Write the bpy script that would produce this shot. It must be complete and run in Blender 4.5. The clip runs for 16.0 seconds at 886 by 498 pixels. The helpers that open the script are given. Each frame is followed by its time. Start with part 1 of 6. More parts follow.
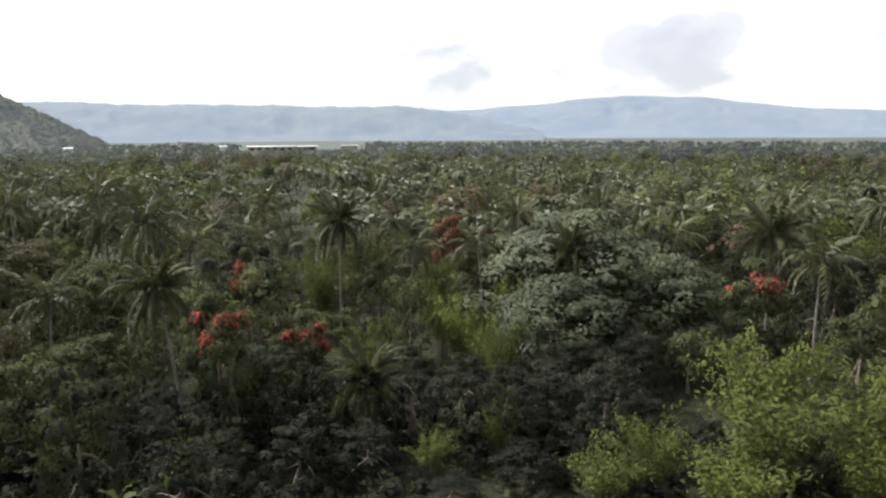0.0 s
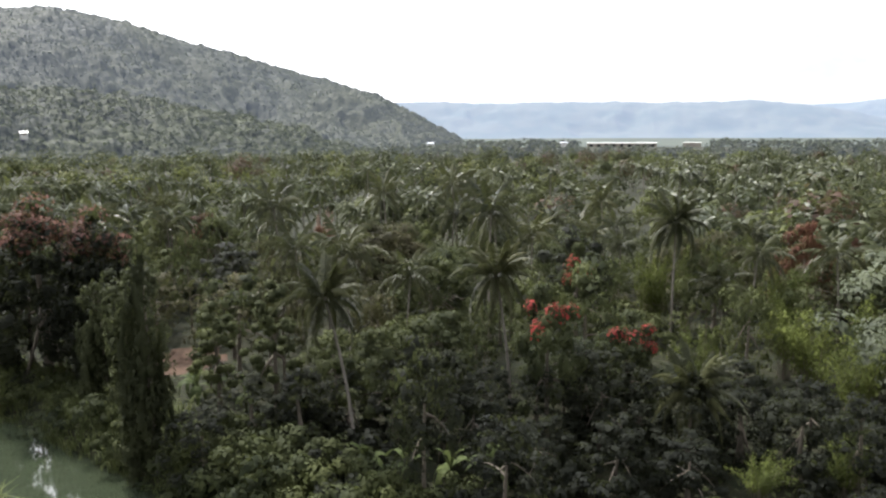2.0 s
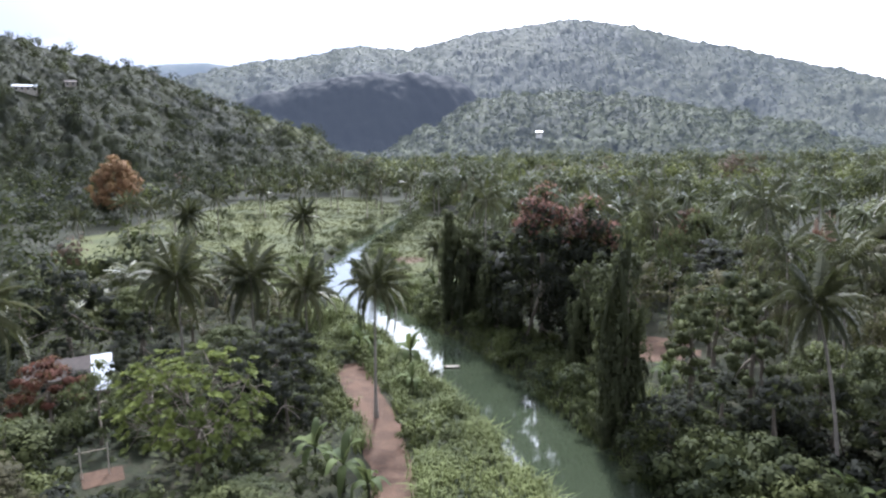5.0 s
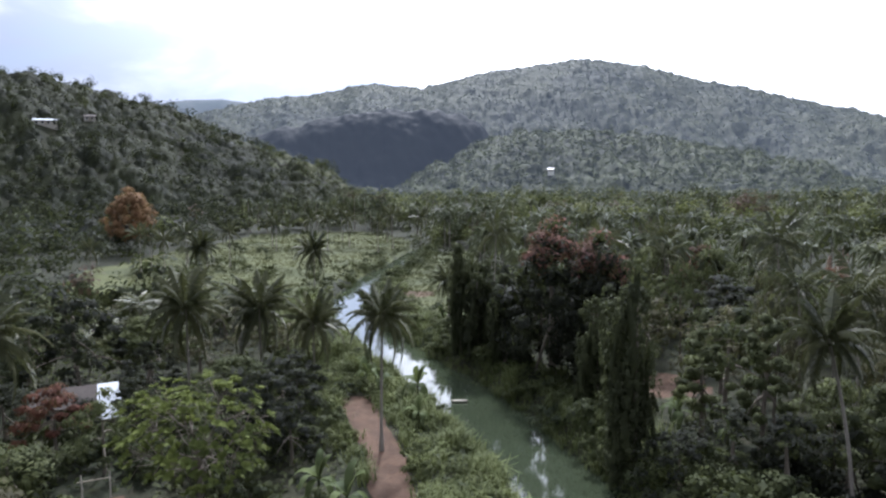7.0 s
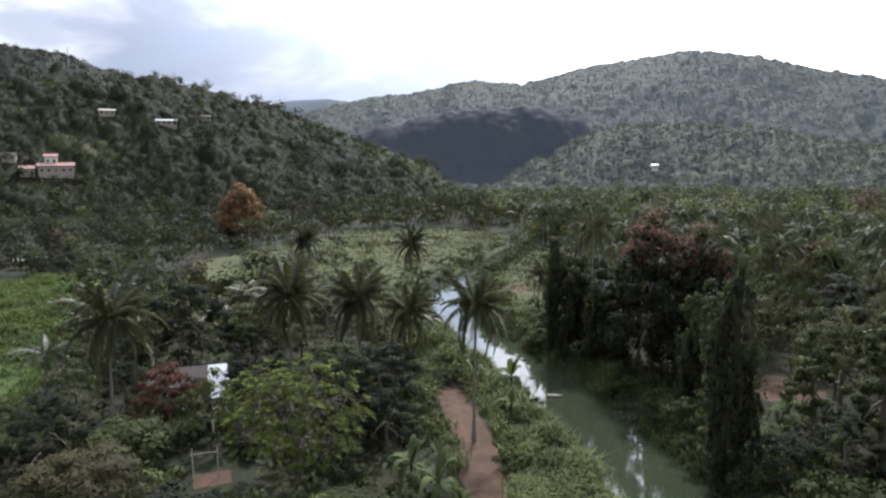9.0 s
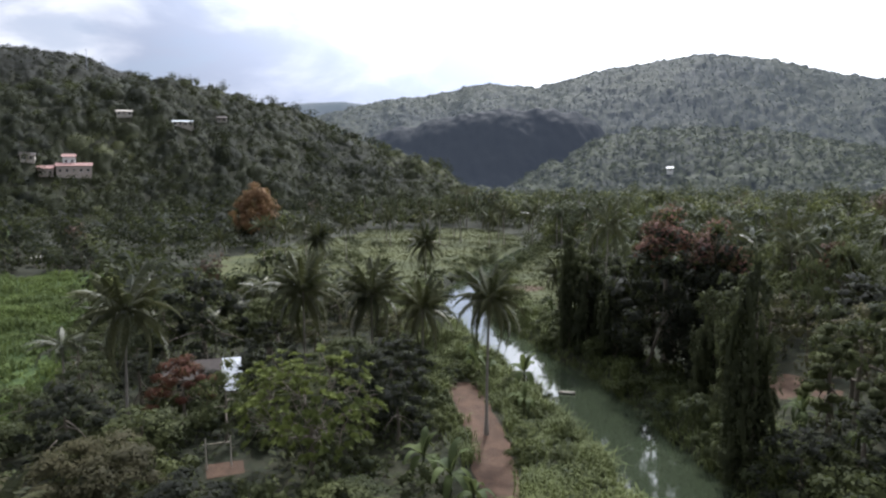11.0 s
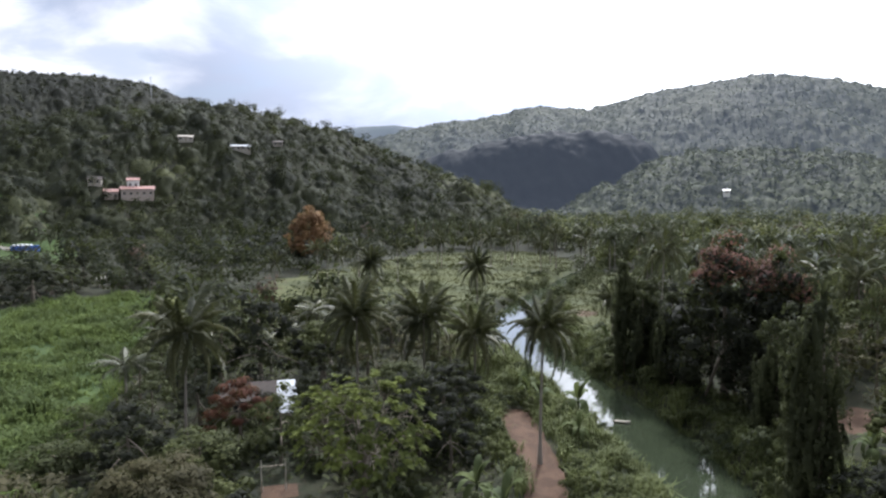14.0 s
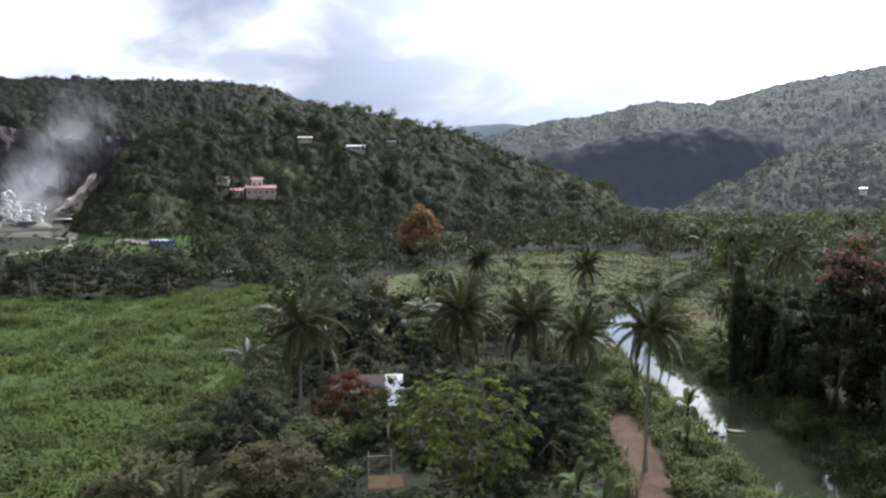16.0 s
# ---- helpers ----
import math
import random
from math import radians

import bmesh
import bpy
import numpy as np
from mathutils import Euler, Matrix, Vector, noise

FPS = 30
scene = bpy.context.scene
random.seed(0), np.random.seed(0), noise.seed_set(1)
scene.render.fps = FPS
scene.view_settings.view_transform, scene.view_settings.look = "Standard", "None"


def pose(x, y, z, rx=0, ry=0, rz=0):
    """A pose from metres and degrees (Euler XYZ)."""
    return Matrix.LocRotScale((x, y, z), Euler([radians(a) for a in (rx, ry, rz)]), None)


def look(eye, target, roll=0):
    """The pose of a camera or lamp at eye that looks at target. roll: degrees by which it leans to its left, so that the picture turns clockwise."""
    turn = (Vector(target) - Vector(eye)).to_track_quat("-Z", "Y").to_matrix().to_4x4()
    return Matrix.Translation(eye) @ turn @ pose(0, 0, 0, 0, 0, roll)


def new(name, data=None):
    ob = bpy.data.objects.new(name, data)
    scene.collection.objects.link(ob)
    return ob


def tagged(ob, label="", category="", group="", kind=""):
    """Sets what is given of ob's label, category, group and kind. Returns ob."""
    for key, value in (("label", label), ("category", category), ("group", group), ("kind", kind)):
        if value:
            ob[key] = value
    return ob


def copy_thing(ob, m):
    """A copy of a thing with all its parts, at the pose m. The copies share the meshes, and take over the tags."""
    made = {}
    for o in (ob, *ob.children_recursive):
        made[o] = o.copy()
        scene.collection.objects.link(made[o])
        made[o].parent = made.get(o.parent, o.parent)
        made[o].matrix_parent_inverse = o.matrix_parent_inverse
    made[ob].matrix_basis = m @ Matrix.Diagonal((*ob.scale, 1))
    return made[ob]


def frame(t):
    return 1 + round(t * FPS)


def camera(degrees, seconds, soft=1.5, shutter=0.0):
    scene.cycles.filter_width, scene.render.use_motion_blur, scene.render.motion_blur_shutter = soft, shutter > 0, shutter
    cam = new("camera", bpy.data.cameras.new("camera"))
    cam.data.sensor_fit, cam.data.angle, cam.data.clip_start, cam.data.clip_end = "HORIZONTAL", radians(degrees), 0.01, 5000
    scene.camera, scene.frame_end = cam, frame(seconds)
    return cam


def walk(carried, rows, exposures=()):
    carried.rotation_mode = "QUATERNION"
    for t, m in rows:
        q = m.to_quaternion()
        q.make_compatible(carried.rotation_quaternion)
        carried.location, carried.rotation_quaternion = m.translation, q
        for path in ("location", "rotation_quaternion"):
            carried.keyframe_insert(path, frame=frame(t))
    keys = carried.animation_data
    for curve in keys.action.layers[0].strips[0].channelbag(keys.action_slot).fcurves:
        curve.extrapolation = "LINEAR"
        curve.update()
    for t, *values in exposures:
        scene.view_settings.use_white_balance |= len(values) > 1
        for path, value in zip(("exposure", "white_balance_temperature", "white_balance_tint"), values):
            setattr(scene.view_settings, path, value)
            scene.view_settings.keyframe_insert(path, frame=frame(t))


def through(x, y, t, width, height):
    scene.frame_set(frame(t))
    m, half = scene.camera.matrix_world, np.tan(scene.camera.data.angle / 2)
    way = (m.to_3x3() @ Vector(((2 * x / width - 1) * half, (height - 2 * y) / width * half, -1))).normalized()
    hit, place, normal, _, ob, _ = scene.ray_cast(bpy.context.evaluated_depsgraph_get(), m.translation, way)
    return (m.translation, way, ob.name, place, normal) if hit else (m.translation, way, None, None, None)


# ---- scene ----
cam = camera(63.9, 16.0, soft=2.4)
PATH = [
    (0, (0.882, -0.756, 28.873), (0.879, 2.205, 28.389), -0.3),
    (0.5, (0.798, -0.891, 28.920), (0.567, 2.061, 28.440), -0.0),
    (1, (0.792, -0.966, 28.969), (0.211, 1.938, 28.488), 0.0),
    (1.5, (0.756, -1.140, 29.025), (-0.384, 1.591, 28.537), -0.2),
    (2, (0.790, -1.234, 28.991), (-0.537, 1.411, 28.500), -0.3),
    (2.2, (0.784, -1.314, 28.948), (-0.924, 1.101, 28.445), -0.7),
    (2.5, (0.777, -1.369, 28.870), (-1.083, 0.930, 28.367), -0.5),
    (3, (0.778, -1.411, 28.725), (-1.099, 0.873, 28.219), -0.5),
    (3.5, (1.051, -1.593, 28.633), (-1.323, 0.168, 28.127), -0.8),
    (4, (1.175, -1.710, 28.596), (-1.228, 0.012, 28.086), -0.7),
    (4.5, (1.149, -2.091, 28.578), (-1.368, -0.540, 28.066), -0.9),
    (4.7, (1.193, -2.167, 28.578), (-1.461, -0.865, 28.061), -0.9),
    (7, (1.407, -1.885, 28.137), (-1.305, -0.645, 27.813), -0.5),
    (7.5, (1.450, -1.906, 28.083), (-1.425, -1.110, 27.767), -0.9),
    (8, (1.524, -1.739, 28.043), (-1.373, -1.025, 27.722), -0.8),
    (8.5, (1.585, -1.590, 27.906), (-1.308, -0.865, 27.586), -0.7),
    (9, (1.718, -1.607, 27.572), (-1.140, -0.756, 27.240), -0.7),
    (11.3, (1.832, -1.648, 26.660), (-1.050, -0.868, 26.358), -0.5),
    (11.5, (1.808, -1.648, 26.661), (-1.077, -0.868, 26.392), -0.5),
    (12, (1.742, -1.668, 26.746), (-1.146, -0.889, 26.506), -0.5),
    (12.5, (1.689, -1.713, 26.778), (-1.200, -0.938, 26.554), -0.5),
    (13, (1.621, -1.788, 26.834), (-1.276, -1.050, 26.610), -0.5),
    (13.5, (1.638, -1.850, 26.941), (-1.282, -1.200, 26.719), -0.5),
    (14, (1.787, -1.971, 27.041), (-1.146, -1.377, 26.817), -0.5),
    (14.5, (2.143, -1.989, 27.166), (-0.846, -1.899, 26.946), -0.8),
    (15, (2.468, -1.875, 27.183), (-0.522, -1.994, 26.967), -0.8),
    (15.5, (2.568, -1.782, 27.200), (-0.422, -1.917, 26.980), -0.8),
    (16, (2.640, -1.571, 27.236), (-0.348, -1.438, 27.009), -0.5),
]
EXPOSURES = [(0, 0.32, 6480, 11), (1.5, 0.35, 6400, 12), (2, 0.61, 6300, 12), (2.5, 0.87, 6200, 13), (3.5, 1.01, 5690, 15), (4.5, 1.01, 5630, 16), (7, 0.38, 5650, 15), (7.5, 0.35, 5650, 15), (8, 0.59, 5650, 16), (8.5, 0.09, 5920, 13), (9, 0.14, 5920, 13), (12, 0.07, 5920, 13), (13, 0.12, 5920, 13), (13.5, 0.25, 5920, 13), (14.5, 0.25, 5920, 13), (15.5, 0.23, 5920, 12), (16, 0.13, 5920, 12)]
walk(cam, [(t, look(eye, target, roll)) for t, eye, target, roll in PATH], EXPOSURES)

# ---- light ----
SUN_AZ, SUN_EL = 64.0, 50.0          # degrees left of +y, degrees above the horizon
sun_dir = Vector((-math.sin(radians(SUN_AZ)) * math.cos(radians(SUN_EL)), math.cos(radians(SUN_AZ)) * math.cos(radians(SUN_EL)), math.sin(radians(SUN_EL))))
sun_data = bpy.data.lights.new("sun", "SUN")
sun_data.energy, sun_data.angle, sun_data.color = 5.0, radians(3), (1.0, 0.96, 0.89)
sun = new("sun", sun_data)
sun.matrix_world = look((0, 0, 300), Vector((0, 0, 300)) - sun_dir)


def way_of(az, el):
    return (-math.sin(radians(az)) * math.cos(radians(el)), math.cos(radians(az)) * math.cos(radians(el)), math.sin(radians(el)))


class Nodes:
    """A small builder for node trees."""

    def __init__(self, tree):
        self.t = tree
        tree.nodes.clear()

    def n(self, kind, **sets):
        node = self.t.nodes.new(kind)
        for k, v in sets.items():
            if k in ("operation", "blend_type", "data_type", "noise_dimensions", "sky_type"):
                if k == "operation":
                    node.operation = v
                elif k == "blend_type":
                    node.blend_type = v
                elif k == "data_type":
                    node.data_type = v
                elif k == "sky_type":
                    node.sky_type = v
        return node

    def link(self, a, b):
        self.t.links.new(a, b)

    def noise(self, scale, detail=4.0, rough=0.55, vec=None, dist=0.0):
        node = self.n("ShaderNodeTexNoise")
        node.inputs["Scale"].default_value, node.inputs["Detail"].default_value = scale, detail
        node.inputs["Roughness"].default_value, node.inputs["Distortion"].default_value = rough, dist
        if vec is not None:
            self.link(vec, node.inputs["Vector"])
        return node.outputs[0]

    def math(self, op, a, b=0.0, clamp=False):
        node = self.n("ShaderNodeMath", operation=op)
        node.use_clamp = clamp
        for k, v in ((0, a), (1, b)):
            if isinstance(v, (int, float)):
                node.inputs[k].default_value = v
            else:
                self.link(v, node.inputs[k])
        return node.outputs[0]

    def mix(self, fac, a, b, blend="MIX"):
        node = self.n("ShaderNodeMix", data_type="RGBA")
        node.blend_type = blend
        for k, v in ((0, fac), (6, a), (7, b)):
            if isinstance(v, (int, float)):
                node.inputs[k].default_value = v
            elif isinstance(v, tuple):
                node.inputs[k].default_value = (*v[:3], 1)
            else:
                self.link(v, node.inputs[k])
        return node.outputs[2]

    def ramp(self, fac, lo, hi):
        node = self.n("ShaderNodeMapRange")
        node.interpolation_type = "SMOOTHSTEP"
        self.link(fac, node.inputs[0])
        node.inputs[1].default_value, node.inputs[2].default_value = lo, hi
        return node.outputs[0]


# world: a bright broken overcast with blue gaps
world = bpy.data.worlds.new("sky")
scene.world = world
world.use_nodes = True
W = Nodes(world.node_tree)
w_sky = W.n("ShaderNodeTexSky", sky_type="NISHITA")
w_sky.sun_disc, w_sky.sun_elevation, w_sky.sun_rotation = False, radians(SUN_EL), radians(-SUN_AZ)
w_co = W.n("ShaderNodeTexCoord").outputs["Generated"]
w_map = W.n("ShaderNodeMapping")
W.link(w_co, w_map.inputs[0])
w_map.inputs["Scale"].default_value = (1.0, 1.0, 2.2)
w_map.inputs["Location"].default_value = (2.3, 0.4, 0.15)
cl_big = W.noise(2.0, 7, 0.55, w_map.outputs[0], 0.3)
cl_fine = W.noise(5.0, 6, 0.52, w_map.outputs[0], 0.3)
SKY_K = 0.10
blue = W.mix(1.0, w_sky.outputs[0], (SKY_K, SKY_K, SKY_K), "MULTIPLY")


def toward(az, el, k0, k1):
    node = W.n("ShaderNodeVectorMath", operation="DOT_PRODUCT")
    W.link(w_co, node.inputs[0])
    node.inputs[1].default_value = way_of(az, el)
    return W.ramp(node.outputs["Value"], k0, k1)


bright = toward(52, 47, 0.55, 1.0)
ragged = W.math("MULTIPLY", W.math("SUBTRACT", cl_fine, 0.5), 3.6)


def cloud_bank(spots, weight):
    total = None
    for b_az, b_el, b_out in spots:
        one = W.math("MULTIPLY", toward(b_az, b_el, math.cos(radians(b_out)), 1.0), 0.95)
        total = one if total is None else W.math("MAXIMUM", total, one)
    return W.math("MULTIPLY", W.ramp(W.math("ADD", total, W.math("MULTIPLY", ragged, 0.6 if weight > 0.9 else 1.7)), 0.22, 1.05), weight)


grey = cloud_bank(((76, 9, 13), (84, 10, 15), (91, 11, 12), (104, 19, 9)), 0.92)      # over the valley's end
grey = W.math("MAXIMUM", grey, cloud_bank(((-10, 5.6, 2.6), (-14, 6.0, 3.2), (-18.5, 6.2, 3.4), (-21, 7.4, 2.6), (-30, 6, 4), (22, 13, 3)), 0.45))
grey = W.math("MAXIMUM", grey, W.math("MULTIPLY", W.ramp(cl_big, 0.54, 0.70), 0.55))
cloud = W.mix(grey, (1.15, 1.15, 1.17), (0.50, 0.55, 0.67))
gaps = W.math("MULTIPLY", W.ramp(cl_fine, 0.54, 0.72), 0.28)
cloud = W.mix(gaps, cloud, blue)
ahead = toward(52, 20, -0.75, 0.0)           # the sky is duller away from the sun
lift = W.math("ADD", W.math("ADD", W.math("MULTIPLY", bright, 2.4), W.math("MULTIPLY", ahead, 0.54)), 0.31)
w_bg = W.n("ShaderNodeBackground")
W.link(cloud, w_bg.inputs[0])
W.link(lift, w_bg.inputs[1])
w_out = W.n("ShaderNodeOutputWorld")
W.link(w_bg.outputs[0], w_out.inputs[0])


# ---- materials ----
def material(name):
    m = bpy.data.materials.new(name)
    m.use_nodes = True
    return m, Nodes(m.node_tree)


def finish(N, colour, rough=0.8, bump=None, strength=0.3, dist=0.05, metal=0.0, extra=None, spec=0.5):
    b = N.n("ShaderNodeBsdfPrincipled")
    b.inputs["Metallic"].default_value = metal
    b.inputs["Specular IOR Level"].default_value = spec
    if isinstance(colour, tuple):
        b.inputs["Base Color"].default_value = (*colour, 1)
    else:
        N.link(colour, b.inputs["Base Color"])
    if isinstance(rough, (int, float)):
        b.inputs["Roughness"].default_value = rough
    else:
        N.link(rough, b.inputs["Roughness"])
    if bump is not None:
        bn = N.n("ShaderNodeBump")
        bn.inputs["Strength"].default_value, bn.inputs["Distance"].default_value = strength, dist
        N.link(bump, bn.inputs["Height"])
        N.link(bn.outputs[0], b.inputs["Normal"])
    last = b.outputs[0]
    if extra:
        last = extra(N, last)
    out = N.n("ShaderNodeOutputMaterial")
    N.link(last, out.inputs[0])
    return b


def muted(v, sat):
    """Draws a leaf colour towards grey; the lower sat, the greyer."""
    lum = 0.36 * v[0] + 0.50 * v[1] + 0.14 * v[2]
    sat *= 0.95
    return tuple(lum * (1 - sat) + q * sat for q in v)


def leaf_material(name, dark, light, tint=None, through=0.3, gloss=0.62, haze=None, patch=0.12, sat=0.58, bumpy=None, grain=0.24, spec=0.045):
    """Foliage: varies by leaf, by plant and over the stand; some light shines through."""
    m, N = material(name)
    dark, light, tint = muted((dark[0] * 1.1, dark[1], dark[2]), sat * 0.8), muted((light[0] * 1.18, light[1] * 1.06, light[2] * 1.02), min(1.0, sat * 1.35)), muted(tint, min(1.0, sat * 1.35)) if tint else None
    geo = N.n("ShaderNodeNewGeometry")
    info = N.n("ShaderNodeObjectInfo")
    stand = N.noise(patch, 3, 0.6, geo.outputs["Position"])
    f = N.math("ADD", N.math("MULTIPLY", geo.outputs["Random Per Island"], grain), N.math("MULTIPLY", info.outputs["Random"], 0.35))
    f = N.math("ADD", f, N.math("MULTIPLY", N.ramp(stand, 0.3, 0.7), 0.45))
    f = N.math("SUBTRACT", f, 0.15, True)
    c = N.mix(f, dark, light)
    if tint:
        pick = N.ramp(N.noise(patch * 0.7, 2, 0.5, geo.outputs["Position"]), 0.52, 0.68)
        c = N.mix(N.math("MULTIPLY", pick, 0.8), c, tint)

    def both(N, last):
        tr = N.n("ShaderNodeBsdfTranslucent")
        N.link(N.mix(0.4, c, (0.11, 0.13, 0.04)), tr.inputs[0])
        mx = N.n("ShaderNodeMixShader")
        mx.inputs[0].default_value = through
        N.link(last, mx.inputs[1])
        N.link(tr.outputs[0], mx.inputs[2])
        res = mx.outputs[0]
        # distance haze is added as a faint glow of the leaves
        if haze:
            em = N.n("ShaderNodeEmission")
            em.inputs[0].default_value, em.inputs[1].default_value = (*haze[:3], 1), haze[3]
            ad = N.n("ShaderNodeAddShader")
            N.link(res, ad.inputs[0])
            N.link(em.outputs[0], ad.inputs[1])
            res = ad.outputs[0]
        return res

    if bumpy:
        finish(N, N.mix(N.ramp(N.noise(bumpy, 4, 0.65, geo.outputs["Position"]), 0.35, 0.65), N.mix(0.30, c, dark), N.mix(0.25, c, light)), gloss, N.noise(bumpy, 4, 0.65, geo.outputs["Position"]), 0.7, 0.5 / bumpy, extra=both, spec=spec)
    else:
        finish(N, c, gloss, extra=both, spec=spec)
    return m


def ground_material(name, a, b, c, scale=0.25, haze=None, rough=0.95, relief=0.2):
    m, N = material(name)
    geo = N.n("ShaderNodeNewGeometry")
    n1 = N.noise(scale, 5, 0.6, geo.outputs["Position"])
    n2 = N.noise(scale * 9, 6, 0.65, geo.outputs["Position"])
    col = N.mix(N.ramp(n1, 0.40, 0.60), a, b)
    col = N.mix(N.math("MULTIPLY", N.ramp(n2, 0.45, 0.7), 0.6), col, c)

    # distance haze: the surface itself emits the haze colour
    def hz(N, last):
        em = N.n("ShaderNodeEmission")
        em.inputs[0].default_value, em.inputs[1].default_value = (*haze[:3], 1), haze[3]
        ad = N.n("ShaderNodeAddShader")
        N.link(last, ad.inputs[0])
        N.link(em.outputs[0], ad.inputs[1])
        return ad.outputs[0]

    finish(N, col, rough, n2, 0.6, relief, extra=hz if haze else None, spec=0.2)
    return m


def plain_material(name, colour, rough=0.7, vary=0.25, scale=2.0, metal=0.0):
    m, N = material(name)
    geo = N.n("ShaderNodeNewGeometry")
    n1 = N.noise(scale, 5, 0.6, geo.outputs["Position"])
    low = tuple(v * (1 - vary) for v in colour)
    finish(N, N.mix(n1, low, tuple(min(1, v * (1 + vary)) for v in colour)), rough, n1, 0.2, 0.02, metal)
    return m


# colour of the haze that far woods emit, in place of air between
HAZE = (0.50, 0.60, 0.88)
M_LEAF = leaf_material("broad_leaf", (0.019, 0.031, 0.013), (0.088, 0.110, 0.044), (0.100, 0.112, 0.042), sat=0.74)
M_LEAF_OLIVE = leaf_material("olive_leaf", (0.030, 0.034, 0.016), (0.094, 0.092, 0.046), sat=0.80)
# dark trees' leaves, taken near black to carry the woods' shade as well
M_LEAF_DARK_SHADE = leaf_material("dark_and_shaded_leaf", (0.010, 0.015, 0.010), (0.028, 0.036, 0.019), sat=0.5)
M_LEAF_GREY = leaf_material("grey_green_leaf", (0.042, 0.060, 0.034), (0.112, 0.142, 0.080), gloss=0.5, sat=0.8, spec=0.08)
M_LEAF_PALE = leaf_material("pale_leaf", (0.038, 0.060, 0.012), (0.145, 0.190, 0.042), through=0.36, sat=0.95)
M_LEAF_RED = leaf_material("red_brown_leaf", (0.046, 0.023, 0.018), (0.120, 0.052, 0.034), sat=0.9)
M_RUST_LEAF = leaf_material("rust_leaf", (0.085, 0.042, 0.034), (0.19, 0.080, 0.058), sat=0.95)
M_LEAF_ORANGE = leaf_material("orange_leaf", (0.150, 0.088, 0.040), (0.260, 0.155, 0.070), sat=0.92)
M_FLOWER = leaf_material("red_flower", (0.26, 0.028, 0.026), (0.44, 0.050, 0.044), gloss=0.6, sat=1.0)
M_BAMBOO = leaf_material("bamboo_leaf", (0.036, 0.056, 0.010), (0.122, 0.158, 0.032), through=0.28, sat=0.95)
M_PALM = leaf_material("palm_frond", (0.026, 0.038, 0.015), (0.098, 0.110, 0.043), gloss=0.42, through=0.2, sat=0.72, spec=0.12)
M_PALM_FAR = leaf_material("grove_palm", (0.018, 0.029, 0.012), (0.080, 0.100, 0.042), gloss=0.38, through=0.18, sat=0.8, spec=0.12)
M_BANANA = leaf_material("banana_leaf", (0.045, 0.075, 0.02), (0.10, 0.138, 0.045), gloss=0.6, through=0.3, sat=0.82)
M_VINE = leaf_material("vine_leaf", (0.020, 0.030, 0.014), (0.084, 0.106, 0.040), sat=0.62)
M_SHRUB = leaf_material("bank_shrub", (0.022, 0.036, 0.013), (0.076, 0.095, 0.034), patch=0.2, sat=0.76)
M_REED = leaf_material("bank_reed", (0.036, 0.058, 0.018), (0.135, 0.172, 0.060), patch=0.2, sat=0.74)
M_GRASS = leaf_material("field_grass", (0.042, 0.076, 0.015), (0.104, 0.160, 0.038), through=0.35, patch=0.10, sat=0.85)
M_MEADOW = leaf_material("meadow_grass", (0.046, 0.055, 0.018), (0.080, 0.088, 0.028), patch=0.06, sat=0.95, grain=0.2)
# hill tones are kept low: cloud shade put into the leaf colour
M_HILL = leaf_material("hill_wood", (0.014, 0.021, 0.010), (0.046, 0.057, 0.026), patch=0.02, grain=0.08, sat=0.8, bumpy=0.7)
M_HILL_DARK = leaf_material("hill_dark_wood", (0.011, 0.017, 0.010), (0.029, 0.038, 0.021), patch=0.03, grain=0.1, sat=0.72, bumpy=0.7)
M_HILL_LIME = leaf_material("hill_lime_wood", (0.040, 0.054, 0.020), (0.092, 0.110, 0.042), patch=0.03, grain=0.1, sat=0.8, bumpy=0.7)
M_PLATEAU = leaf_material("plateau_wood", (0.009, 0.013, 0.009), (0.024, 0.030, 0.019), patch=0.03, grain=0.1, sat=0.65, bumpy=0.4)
M_VALLEY = leaf_material("valley_wood", (0.036, 0.052, 0.020), (0.132, 0.156, 0.058), (0.142, 0.150, 0.050), patch=0.06, grain=0.2, sat=0.8)
M_VALLEY_D = leaf_material("valley_dark_wood", (0.018, 0.027, 0.013), (0.064, 0.078, 0.035), patch=0.09, grain=0.2, sat=0.78)
M_VALLEY_L = leaf_material("valley_lime_wood", (0.064, 0.086, 0.020), (0.162, 0.196, 0.050), patch=0.09, grain=0.2, sat=0.85)
M_VALLEY_R = leaf_material("valley_russet_wood", (0.060, 0.040, 0.028), (0.115, 0.072, 0.048), patch=0.09, grain=0.2, sat=0.8)
# mountain, spur and far woods glow with HAZE on top of their leaf colour
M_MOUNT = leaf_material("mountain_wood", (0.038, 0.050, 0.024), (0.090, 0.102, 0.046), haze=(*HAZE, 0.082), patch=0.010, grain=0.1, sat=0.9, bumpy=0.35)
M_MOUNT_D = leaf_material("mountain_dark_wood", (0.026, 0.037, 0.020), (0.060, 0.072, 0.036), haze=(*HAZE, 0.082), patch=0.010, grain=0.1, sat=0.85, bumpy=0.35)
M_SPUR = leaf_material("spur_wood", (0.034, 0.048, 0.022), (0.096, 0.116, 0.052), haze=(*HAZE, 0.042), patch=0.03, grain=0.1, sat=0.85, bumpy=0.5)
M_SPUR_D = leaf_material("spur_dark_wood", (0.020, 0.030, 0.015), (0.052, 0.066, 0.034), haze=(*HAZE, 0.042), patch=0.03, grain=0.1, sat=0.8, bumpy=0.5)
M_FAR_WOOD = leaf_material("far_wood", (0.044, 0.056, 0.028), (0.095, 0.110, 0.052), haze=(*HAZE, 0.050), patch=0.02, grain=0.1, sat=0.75)
